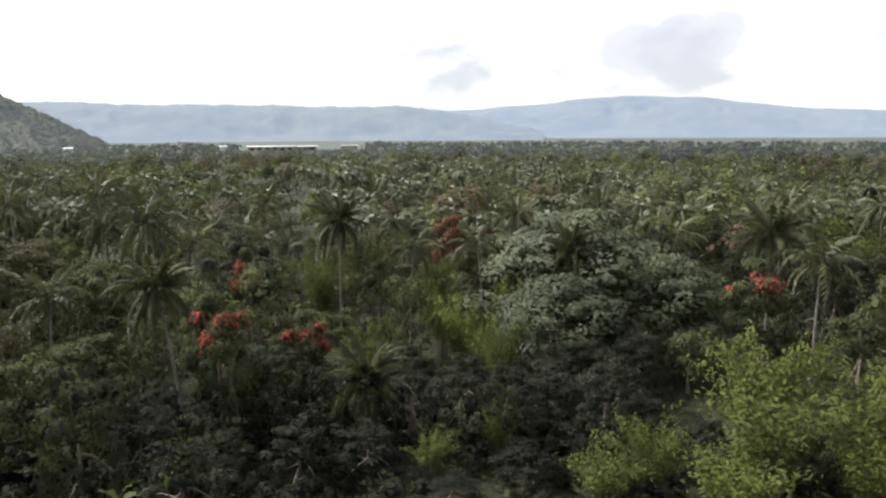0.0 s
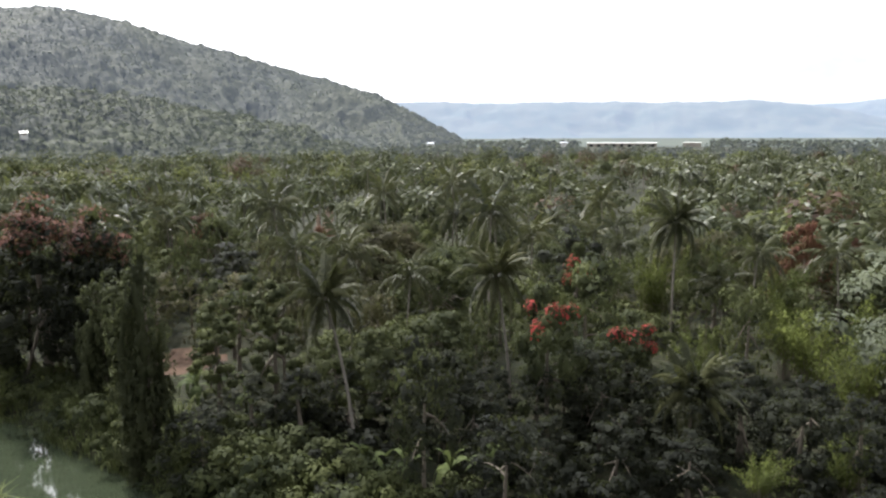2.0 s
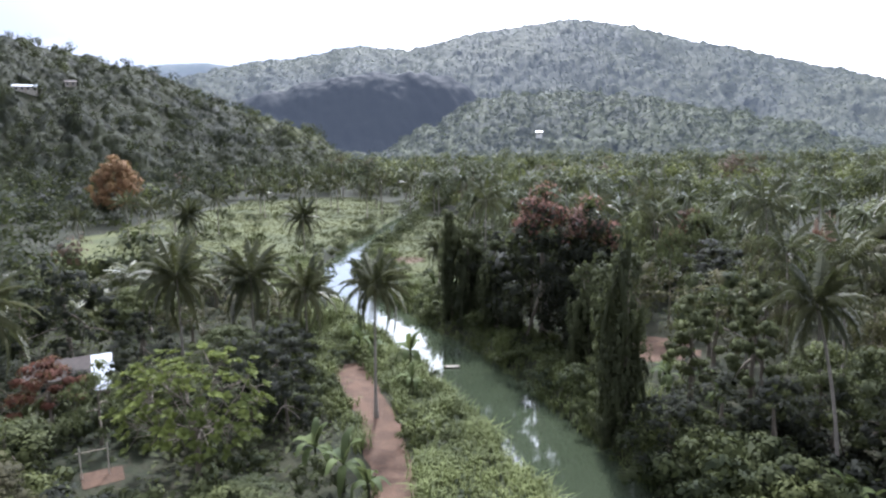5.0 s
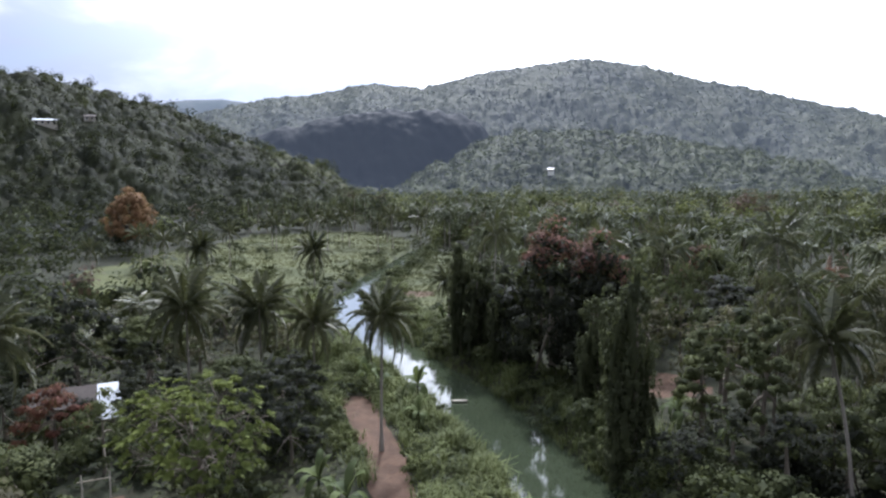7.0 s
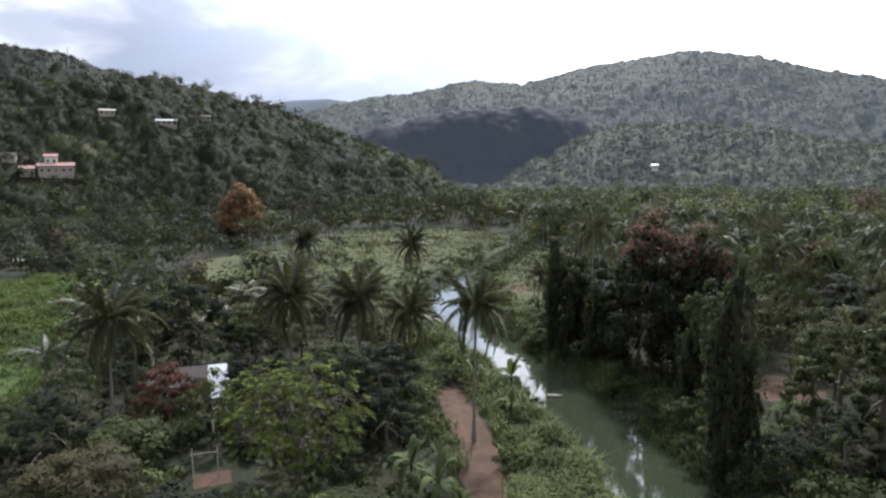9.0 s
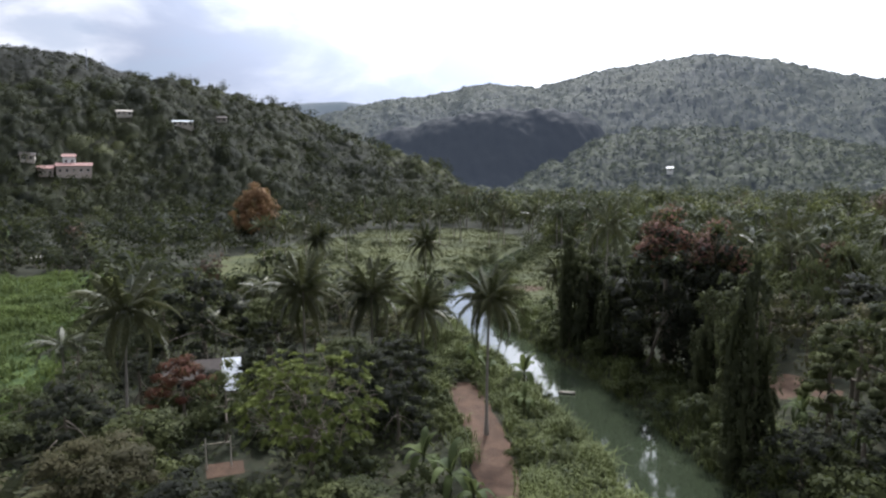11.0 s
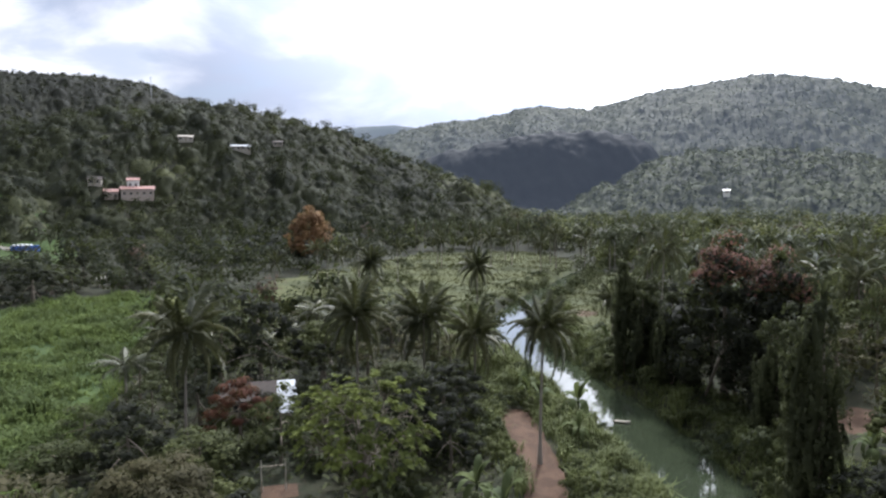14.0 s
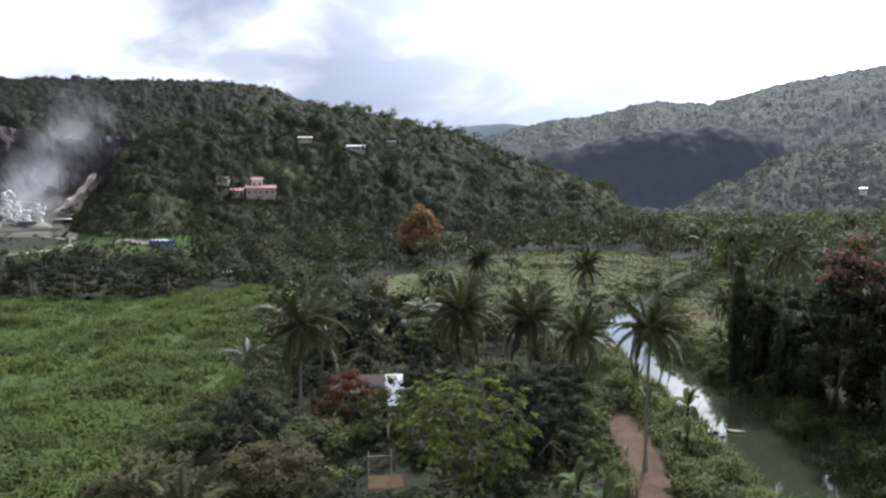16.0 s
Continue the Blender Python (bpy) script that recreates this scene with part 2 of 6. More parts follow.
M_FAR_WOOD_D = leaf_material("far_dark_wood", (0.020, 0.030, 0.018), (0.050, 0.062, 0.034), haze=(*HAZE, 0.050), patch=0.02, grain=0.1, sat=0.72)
# near black: the cliff's shade is in this leaf colour, haze glow on top
M_CLIFF_SHADE = leaf_material("shade_dark_cliff_wood", (0.008, 0.011, 0.009), (0.018, 0.022, 0.015), haze=(0.46, 0.55, 0.74, 0.080), patch=0.03, grain=0.1, bumpy=0.5)
M_BARK = plain_material("bark", (0.13, 0.11, 0.085), 0.9, 0.45, 3.0)
M_BARK_PALE = plain_material("pale_bark", (0.20, 0.18, 0.155), 0.9, 0.4, 3.0)
M_FLOOR = ground_material("forest_floor", (0.012, 0.016, 0.007), (0.022, 0.024, 0.011), (0.032, 0.024, 0.015))
M_SOD = ground_material("grass_ground", (0.028, 0.050, 0.012), (0.045, 0.072, 0.018), (0.026, 0.036, 0.012))
M_SODM = ground_material("meadow_ground", (0.042, 0.049, 0.017), (0.066, 0.073, 0.026), (0.038, 0.043, 0.016), 0.06)
M_SOIL = ground_material("red_soil", (0.062, 0.038, 0.025), (0.092, 0.056, 0.037), (0.046, 0.035, 0.023), 0.5)
# far land: the last four numbers are haze, emitted by the material itself
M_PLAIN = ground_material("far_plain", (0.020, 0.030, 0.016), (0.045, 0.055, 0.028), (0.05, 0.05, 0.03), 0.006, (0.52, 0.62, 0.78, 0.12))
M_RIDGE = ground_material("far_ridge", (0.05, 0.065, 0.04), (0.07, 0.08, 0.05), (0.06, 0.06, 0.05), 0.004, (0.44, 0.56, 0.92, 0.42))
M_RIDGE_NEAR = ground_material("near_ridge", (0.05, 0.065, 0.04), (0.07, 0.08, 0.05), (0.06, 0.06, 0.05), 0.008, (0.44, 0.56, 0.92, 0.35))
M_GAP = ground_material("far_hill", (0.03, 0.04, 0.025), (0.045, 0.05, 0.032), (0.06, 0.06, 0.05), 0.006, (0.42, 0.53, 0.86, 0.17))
M_WHITE = plain_material("white_paint", (0.78, 0.78, 0.76), 0.6, 0.12)
M_TIN = plain_material("tin_sheet", (0.34, 0.36, 0.38), 0.5, 0.25, 1.5, 0.3)
M_WALL = plain_material("plaster", (0.40, 0.37, 0.32), 0.9, 0.25)
M_PINK = plain_material("pink_tile", (0.27, 0.15, 0.13), 0.8, 0.35)
M_BLUE = plain_material("blue_paint", (0.04, 0.10, 0.38), 0.4, 0.15)
M_DARK = plain_material("dark_glass", (0.02, 0.025, 0.03), 0.15, 0.2)
M_RUST = plain_material("rusty_sheet", (0.046, 0.036, 0.030), 0.85, 0.45)
M_WOOD = plain_material("grey_timber", (0.30, 0.26, 0.21), 0.9, 0.4, 6.0)
M_ROCK, N = material("quarry_rock")
geo = N.n("ShaderNodeNewGeometry")
r1, r2, r3 = (N.noise(k, 5, 0.65, geo.outputs["Position"], 0.6) for k in (0.022, 0.25, 0.05))
rock = N.mix(r2, (0.040, 0.036, 0.042), (0.095, 0.082, 0.086))
rock = N.mix(N.ramp(r1, 0.60, 0.70), rock, N.mix(r3, (0.20, 0.18, 0.17), (0.24, 0.17, 0.15)))
finish(N, rock, 0.95, r2, 0.8, 0.8, spec=0.2)
M_PLASTER = plain_material("warm_plaster", (0.40, 0.34, 0.30), 0.9, 0.3)
M_PLUME = leaf_material("dry_plume", (0.20, 0.145, 0.115), (0.34, 0.26, 0.215), sat=1.0)
M_SHED = plain_material("grey_blue_steel", (0.16, 0.20, 0.25), 0.5, 0.2)
M_SPOIL = plain_material("pale_spoil", (0.52, 0.46, 0.43), 0.95, 0.35, 0.4)
M_QUARRY = ground_material("quarry_ground", (0.045, 0.042, 0.036), (0.10, 0.09, 0.08), (0.15, 0.135, 0.12), 0.03)
M_DUST = ground_material("pale_dust", (0.15, 0.14, 0.125), (0.26, 0.24, 0.215), (0.09, 0.085, 0.07), 0.05)

m_water, N = material("river_water")
geo = N.n("ShaderNodeNewGeometry")
rip = N.noise(0.9, 4, 0.6, geo.outputs["Position"])
murk = N.noise(0.08, 3, 0.5, geo.outputs["Position"])
finish(N, N.mix(murk, (0.022, 0.030, 0.017), (0.036, 0.044, 0.027)), 0.05, rip, 0.08, 0.05)
M_WATER = m_water

m_smoke, N = material("smoke")
geo = N.n("ShaderNodeNewGeometry")
wisp = N.ramp(N.noise(0.035, 4, 0.5, geo.outputs["Position"], 0.9), 0.30, 0.75)
uv = N.n("ShaderNodeSeparateXYZ")
N.link(N.n("ShaderNodeTexCoord").outputs["UV"], uv.inputs[0])
across = N.math("SUBTRACT", 1.0, N.math("ABSOLUTE", N.math("SUBTRACT", N.math("MULTIPLY", uv.outputs[0], 2.0), 1.0)), True)
aloft = N.math("SUBTRACT", 1.0, uv.outputs[1], True)
density = N.math("MULTIPLY", N.math("MULTIPLY", N.ramp(across, 0.0, 0.9), N.math("POWER", aloft, 0.7)), N.math("ADD", N.math("MULTIPLY", wisp, 0.62), 0.10))


def thin(N, last):
    tr = N.n("ShaderNodeBsdfTransparent")
    mx = N.n("ShaderNodeMixShader")
    N.link(density, mx.inputs[0])
    N.link(tr.outputs[0], mx.inputs[1])
    N.link(last, mx.inputs[2])
    return mx.outputs[0]


def lit_through(N, last):
    tl = N.n("ShaderNodeBsdfTranslucent")
    tl.inputs[0].default_value = (0.8, 0.82, 0.86, 1)
    mx = N.n("ShaderNodeMixShader")
    mx.inputs[0].default_value = 0.5
    N.link(last, mx.inputs[1])
    N.link(tl.outputs[0], mx.inputs[2])
    return thin(N, mx.outputs[0])


finish(N, (0.78, 0.80, 0.84), 1.0, extra=lit_through, spec=0.0)
M_SMOKE = m_smoke

m_steam, N = material("steam")
geo = N.n("ShaderNodeNewGeometry")
puff2 = N.ramp(N.noise(0.22, 5, 0.6, geo.outputs["Position"], 0.5), 0.25, 0.7)


def dense(N, last):
    tr = N.n("ShaderNodeBsdfTransparent")
    mx = N.n("ShaderNodeMixShader")
    N.link(N.math("ADD", N.math("MULTIPLY", puff2, 0.25), 0.72), mx.inputs[0])
    N.link(tr.outputs[0], mx.inputs[1])
    N.link(last, mx.inputs[2])
    return mx.outputs[0]


finish(N, (0.9, 0.9, 0.9), 1.0, extra=dense, spec=0.0)
M_STEAM = m_steam


# ---- mesh helpers ----
def mesh_of(name, verts, faces, mats, index=None, smooth=False):
    me = bpy.data.meshes.new(name)
    verts = np.asarray(verts, dtype=np.float32)
    if isinstance(faces, np.ndarray):
        k = faces.shape[1]
        me.vertices.add(len(verts))
        me.vertices.foreach_set("co", verts.ravel())
        me.loops.add(faces.size)
        me.loops.foreach_set("vertex_index", faces.astype(np.int32).ravel())
        me.polygons.add(len(faces))
        me.polygons.foreach_set("loop_start", np.arange(0, faces.size, k, dtype=np.int32))
        me.update(calc_edges=True)
    else:
        me.from_pydata([tuple(v) for v in verts.tolist()], [], [tuple(f) for f in faces])
    for m in (mats if isinstance(mats, (list, tuple)) else [mats]):
        me.materials.append(m)
    if index is not None:
        me.polygons.foreach_set("material_index", np.asarray(index, dtype=np.int32))
    me.polygons.foreach_set("use_smooth", np.full(len(me.polygons), smooth, dtype=bool))
    me.update()
    return me


def part(name, me, parent, label=""):
    ob = new(name, me)
    ob.parent = parent
    return tagged(ob, label)


def bm_mesh(name, bm, mat, smooth=False):
    me = bpy.data.meshes.new(name)
    bm.to_mesh(me)
    bm.free()
    me.materials.append(mat)
    for p in me.polygons:
        p.use_smooth = smooth
    return me


def box_bm(sx, sy, sz, centre=(0, 0, 0), bevel=0.0):
    bm = bmesh.new()
    bmesh.ops.create_cube(bm, size=1.0)
    bmesh.ops.scale(bm, vec=(sx, sy, sz), verts=bm.verts)
    if bevel:
        bmesh.ops.bevel(bm, geom=bm.edges[:], offset=bevel, segments=2, affect="EDGES")
    bmesh.ops.translate(bm, vec=centre, verts=bm.verts)
    return bm


def unit(v):
    return v / np.maximum(np.linalg.norm(v, axis=-1, keepdims=True), 1e-9)


def cards(rng, centre, normal, length, width, droop=0.25):
    """Leaf blades: pointed four-cornered faces, folded a little, lying across their normal."""
    n = len(centre)
    a = unit(np.cross(normal, rng.normal(size=(n, 3))))
    b = np.cross(unit(normal), a)
    L, Wd = np.broadcast_to(length, (n,))[:, None], np.broadcast_to(width, (n,))[:, None]
    tip = centre + a * L * 0.55 - np.array([0, 0, 1]) * L * droop
    v = np.stack([centre - a * L * 0.45, centre - b * Wd * 0.5, tip, centre + b * Wd * 0.5], axis=1).reshape(-1, 3)
    return v, np.arange(4 * n).reshape(-1, 4)


ICO = [None] * 5


def ico(level):
    if ICO[level] is None:
        bm = bmesh.new()
        bmesh.ops.create_icosphere(bm, subdivisions=level, radius=1.0)
        bm.verts.ensure_lookup_table()
        ICO[level] = (np.array([v.co[:] for v in bm.verts]), np.array([[v.index for v in f.verts] for f in bm.faces]))
        bm.free()
    return ICO[level]


class Heap:
    """Gathers pieces of four-cornered or three-cornered faces into one mesh."""

    def __init__(self):
        self.v, self.f, self.k, self.m, self.n = [], [], 0, [], []

    def add(self, v, f, m=0, soft=None):
        """soft: one normal for each leaf, so that a clump of leaves is shaded as one rounded mass."""
        self.n.append(None if soft is None else np.repeat(soft, len(v) // len(soft), 0))
        if f.shape[1] == 3:
            f = np.concatenate([f, f[:, 2:3]], axis=1)
        self.v.append(v)
        self.f.append(f + self.k)
        self.m.append(np.full(len(f), m))
        self.k += len(v)

    def mesh(self, name, mats, smooth=False):
        V, F, Mi = np.concatenate(self.v), np.concatenate(self.f), np.concatenate(self.m)
        tri = F[:, 2] == F[:, 3]
        sizes = np.where(tri, 3, 4)
        me = bpy.data.meshes.new(name)
        me.vertices.add(len(V))
        me.vertices.foreach_set("co", V.astype(np.float32).ravel())
        loops = F[np.arange(4)[None, :] < sizes[:, None]]
        me.loops.add(len(loops))
        me.loops.foreach_set("vertex_index", loops.astype(np.int32))
        me.polygons.add(len(F))
        me.polygons.foreach_set("loop_start", (np.cumsum(sizes) - sizes).astype(np.int32))
        for m in (mats if isinstance(mats, (list, tuple)) else [mats]):
            me.materials.append(m)
        me.polygons.foreach_set("material_index", Mi.astype(np.int32))
        soft = any(n is not None for n in self.n)
        me.polygons.foreach_set("use_smooth", np.full(len(F), smooth or soft, dtype=bool))
        me.update(calc_edges=True)
        if soft:
            own = np.zeros((len(V), 3), np.float32)
            me.vertex_normals.foreach_get("vector", own.ravel())
            k = 0
            for v, n in zip(self.v, self.n):
                if n is not None:
                    own[k:k + len(v)] = n
                k += len(v)
            me.attributes.new("custom_normal", "FLOAT_VECTOR", "POINT").data.foreach_set("vector", own.ravel())
        return me


def tube(points, radii, sides=7):
    """A round tapered limb along a row of points."""
    P = np.asarray(points, float)
    R = np.asarray(radii, float)
    d = unit(np.gradient(P, axis=0))
    ref = np.where(np.abs(d[:, 2:3]) > 0.9, np.array([[1.0, 0, 0]]), np.array([[0, 0, 1.0]]))
    a = unit(np.cross(d, ref))
    b = np.cross(d, a)
    th = np.linspace(0, 2 * np.pi, sides, endpoint=False)
    V = P[:, None] + R[:, None, None] * (np.cos(th)[None, :, None] * a[:, None] + np.sin(th)[None, :, None] * b[:, None])
    n = len(P)
    i = np.arange(n - 1)[:, None] * sides
    j = np.arange(sides)[None]
    k = (j + 1) % sides
    F = np.stack([i + j, i + k, i + sides + k, i + sides + j], axis=-1).reshape(-1, 4)
    return V.reshape(-1, 3), F


# ---- the lie of the land ----
RIVER = np.array([(-420, 230), (-300, 150), (-230, 95), (-172, 57), (-146, 43), (-128, 38.2), (-112, 36.8), (-95, 36), (-80, 36.2), (-65, 35.2), (-52, 33), (-40, 31.3), (-20, 28), (10, 27), (60, 34), (160, 60), (400, 90)], float)
TRACK = np.array([(-77, 22.4), (-73, 21.4), (-66, 20.6), (-59, 19.6), (-51, 17.4), (-45, 15.6), (-36, 12), (-20, 2)], float)
GARDEN = np.array([(-196, -37), (-150, -31), (-123, -26), (-86, -25), (-66, -24), (-40, -22), (-10, -30), (-20, -110), (-120, -120), (-165, -104), (-178, -96), (-172, -80), (-177, -66), (-190, -56)], float)
MEADOW = np.array([(-150, 10), (-152, -6), (-180, -13), (-216, -12), (-262, 22), (-310, 55), (-300, 95), (-265, 102), (-235, 96), (-195, 70), (-165, 45), (-140, 30), (-112, 27), (-112, 22), (-128, 18)], float)
SCRUB = np.array([(-96, 45), (-112, 41.5), (-128, 42.5), (-146, 48), (-172, 62), (-215, 92), (-205, 102), (-150, 76), (-102, 54)], float)
YARD_FIELD = np.array([(-300, -95), (-345, -98), (-400, -120), (-424, -190), (-335, -194), (-286, -150)], float)
SOILS = ((-64, 57, 4.5, 6), (-95, 128, 4, 14), (-106, 158, 5, 18), (-138, 55, 4, 5))     # bare red ground: x, y, half sizes


def line_distance(x, y, line):
    best = np.full(np.shape(x), 1e9)
    for (ax, ay), (bx, by) in zip(line[:-1], line[1:]):
        dx, dy = bx - ax, by - ay
        t = np.clip(((x - ax) * dx + (y - ay) * dy) / (dx * dx + dy * dy), 0, 1)
        best = np.minimum(best, np.hypot(x - ax - t * dx, y - ay - t * dy))
    return best


def within(x, y, ring):
    inside = np.zeros(np.shape(x), bool)
    for (ax, ay), (bx, by) in zip(ring, np.roll(ring, -1, axis=0)):
        hit = ((ay > y) != (by > y)) & (x < (bx - ax) * (y - ay) / (by - ay + 1e-12) + ax)
        inside ^= hit
    return inside


def sm(t):
    t = np.clip(t, 0, 1)
    return t * t * (3 - 2 * t)


def value_noise(x, y, seed=0):
    xi, yi = np.floor(x).astype(np.int64), np.floor(y).astype(np.int64)
    fx, fy = sm(x - xi), sm(y - yi)

    def h(a, b):
        k = (a * 374761393 + b * 668265263 + seed * 974711) & 0x7fffffff
        k = ((k ^ (k >> 13)) * 1274126177) & 0x7fffffff
        return ((k ^ (k >> 16)) & 0xffff) / 65535.0

    return (h(xi, yi) * (1 - fx) + h(xi + 1, yi) * fx) * (1 - fy) + (h(xi, yi + 1) * (1 - fx) + h(xi + 1, yi + 1) * fx) * fy


def fractal(x, y, seed=0, octaves=4):
    s, a, t = 0, 1.0, 0
    for k in range(octaves):
        s = s + a * (value_noise(x * 2 ** k, y * 2 ** k, seed + k) - 0.5)
        t += a
        a *= 0.5
    return s / t


def polar(x, y):
    return np.degrees(np.arctan2(-x, y)), np.hypot(x, y)


EYE_Z = 28.5


class Hill:
    """A range seen across the valley: its skyline by bearing, its crest's distance, the width of its slopes."""

    def __init__(self, crest, front, back, bearings, rises, drop=0.0, rough=6.0, seed=1, fold=6.0, jag=0.15):
        self.crest, self.front, self.back, self.b, self.e, self.drop, self.rough, self.seed = crest, front, back, bearings, rises, drop, rough, seed
        self.fold, self.jag = fold, jag

    def height(self, x, y):
        az, r = polar(x, y)
        el = np.interp(az, self.b, self.e, left=-9, right=-9)
        el = el + self.jag * fractal(az / 1.1, az * 0 + self.seed, self.seed, 4)
        z = EYE_Z + self.crest * np.tan(np.radians(el)) - self.drop
        up = sm((r - self.crest + self.front) / self.front)
        down = 1 - sm((r - self.crest) / self.back) * 0.7
        k = up * down
        fold = 1 - 2 * np.abs(fractal(az / self.fold + 3 * fractal(x / 240, y / 240, self.seed + 5), r / 900, self.seed, 3)) * 2
        bumps = self.rough * (fractal(x / (self.rough * 9), y / (self.rough * 9), self.seed) * 2 + 1.6 * (fold - 0.6)) * np.clip(up * (1.0 - up) * 3.4, 0, 1)
        return np.maximum(z, 0) * k + bumps * (z > 4) - 0.0


FRONT = Hill(560, 205, 300, [70, 73, 74.3, 78.5, 82.8, 85.9, 89.5, 91.7, 95.3, 100, 105, 110, 112, 113.5, 115, 117], [-3, -1.2, 0.5, 1.9, 3.5, 5.2, 5.9, 6.5, 7.3, 7.0, 6.4, 5.2, 3.7, 1.1, -1.2, -3], 7, 8, 3)
PLATEAU = Hill(1000, 420, 500, [86, 90, 94, 97, 98.9, 101.5, 105, 109, 117, 120.7, 124, 135, 150], [0, 4, 6.0, 7.1, 7.6, 8.4, 8.7, 8.6, 8.3, 7.8, 7.1, 6, -2], 5, 9, 5)
PEAK = Hill(1450, 620, 500, [25, 28.7, 31.4, 35.7, 39.5, 42.8, 45.9, 49.9, 52, 55, 59.7, 62.6, 67, 71, 76, 78.7, 82, 86, 90], [-0.6, 1.35, 2.75, 4.05, 5.0, 5.9, 6.6, 7.8, 8.2, 8.5, 7.9, 7.6, 6.45, 6.95, 5.9, 5.7, 5.0, 4.0, -2], 3, 17, 7, 5.0)
SCARP = Hill(980, 110, 300, [58.5, 60.5, 62.5, 66, 70, 74, 78.7, 82.5, 84.5], [-2, 1.8, 4.2, 5.2, 5.2, 4.6, 3.7, 2.2, -2], 4, 9, 9, 6.0, 0.5)
SPUR = Hill(900, 330, 240, [27, 30, 34, 37, 42, 45, 50.5, 58, 62, 65, 68, 71], [-3, -2, -0.8, 0.4, 1.5, 2.1, 3.1, 3.5, 2.9, 1.2, 0.0, -2], 6, 9, 11, 6.0, 1.0)


def ground_z(x, y):
    """The valley floor with the river's bed and the wooded hill that rises from it."""
    x, y = np.asarray(x, float), np.asarray(y, float)
    d = line_distance(x, y, RIVER)
    edge = 4.0 + 0.9 * (value_noise(x / 5, y / 5, 4) - 0.5)
    bank = sm((d - edge + 0.6) / 3.6)
    z = -1.2 + bank * (3.2 + 0.5 * fractal(x / 18, y / 18, 2)) + 0.25 * fractal(x / 3.5, y / 3.5, 8) * bank
    r = np.hypot(x, y)
    z = z + np.clip((r - 350) / 600, 0, 1) * 1.5
    for hill in (FRONT, PLATEAU):
        h = hill.height(x, y)
        z = np.where((h > 2.2) & (r > 250), np.maximum(z, h), z)
    return z


def grid_mesh(name, bearings, radii, zf, mats, indexer=None):
    A, R = np.meshgrid(np.radians(bearings), radii, indexing="ij")
    X, Y = -np.sin(A) * R, np.cos(A) * R
    Z = zf(X, Y)
    na, nr = A.shape
    i = np.arange(na - 1)[:, None] * nr + np.arange(nr - 1)[None]
    F = np.stack([i, i + 1, i + nr + 1, i + nr], axis=-1).reshape(-1, 4)
    V = np.stack([X, Y, Z], -1).reshape(-1, 3)
    idx = indexer(V[F].mean(axis=1)) if indexer else None
    return mesh_of(name, V, F, mats, idx, True)


def which_ground(c):
    x, y = c[:, 0], c[:, 1]
    k = np.zeros(len(c), int)
    wob = 2.5 * fractal(x / 6, y / 6, 21)
    k[within(x + wob, y - wob, GARDEN)] = 1
    k[within(x + wob, y - wob, YARD_FIELD)] = 1
    k[within(x + wob, y - wob, MEADOW) | within(x + wob, y - wob, SCRUB)] = 2
    k[np.hypot(x, y) > 1150] = 4
    for sx, sy, hx, hy in SOILS:
        k[((x - sx + wob) / hx) ** 2 + ((y - sy + wob) / hy) ** 2 < 1] = 3
    return k


VIEW_A = np.arange(-42, 136.01, 0.6)
ALL_A = np.concatenate([VIEW_A, np.arange(140, 317, 6.0), [318.0]])
RADII = np.concatenate([[0.0], np.arange(8, 30, 4), np.arange(30, 190, 1.5), np.geomspace(190, 4900, 100)])
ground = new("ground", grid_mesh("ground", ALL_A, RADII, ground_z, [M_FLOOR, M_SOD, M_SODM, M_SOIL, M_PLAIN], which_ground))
tagged(ground, "valley floor of dark earth, grass and red soil", "ground", kind="structure")


def strip_mesh(name, line, half, zf, mat, seed, lift=0.03, step=1.0, n=9):
    pts, d = [], np.concatenate([[0], np.cumsum(np.hypot(*np.diff(line, axis=0).T))])
    s = np.arange(0, d[-1], step)
    cx, cy = np.interp(s, d, line[:, 0]), np.interp(s, d, line[:, 1])
    tx, ty = np.gradient(cx), np.gradient(cy)
    q = np.hypot(tx, ty)
    nx, ny = -ty / q, tx / q
    u = np.linspace(-1, 1, n)
    wob = 1 + 0.5 * fractal(s / 4, s * 0, seed)[:, None] * np.sign(u)[None] + 0.25 * fractal(s / 1.5, s * 0 + 9, seed)[:, None]
    X = cx[:, None] + nx[:, None] * u[None] * half * wob
    Y = cy[:, None] + ny[:, None] * u[None] * half * wob
    Z = zf(X, Y) + lift
    i = np.arange(len(s) - 1)[:, None] * n + np.arange(n - 1)[None]
    F = np.stack([i, i + n, i + n + 1, i + 1], -1).reshape(-1, 4)
    return mesh_of(name, np.stack([X, Y, Z], -1).reshape(-1, 3), F, mat, None, True)


river = tagged(new("water", strip_mesh("water", RIVER, 7.5, lambda x, y: np.zeros_like(x), M_WATER, 3, 0.0, 3.0)), "still olive green river reflecting the bright sky", "river", kind="structure")
track = tagged(new("path", strip_mesh("path", TRACK, 1.8, ground_z, M_SOIL, 5, 0.06, 0.7, 11)), "bare red earth track along the river bank", "path", kind="structure")

def cell_lot(i, j, seed):
    k = (i * 374761393 + j * 668265263 + seed * 974711) & 0x7fffffff
    k = ((k ^ (k >> 13)) * 1274126177) & 0x7fffffff
    k = ((k ^ (k >> 15)) * 668265263) & 0x7fffffff
    return ((k ^ (k >> 16)) & 0xffff) / 65535.0


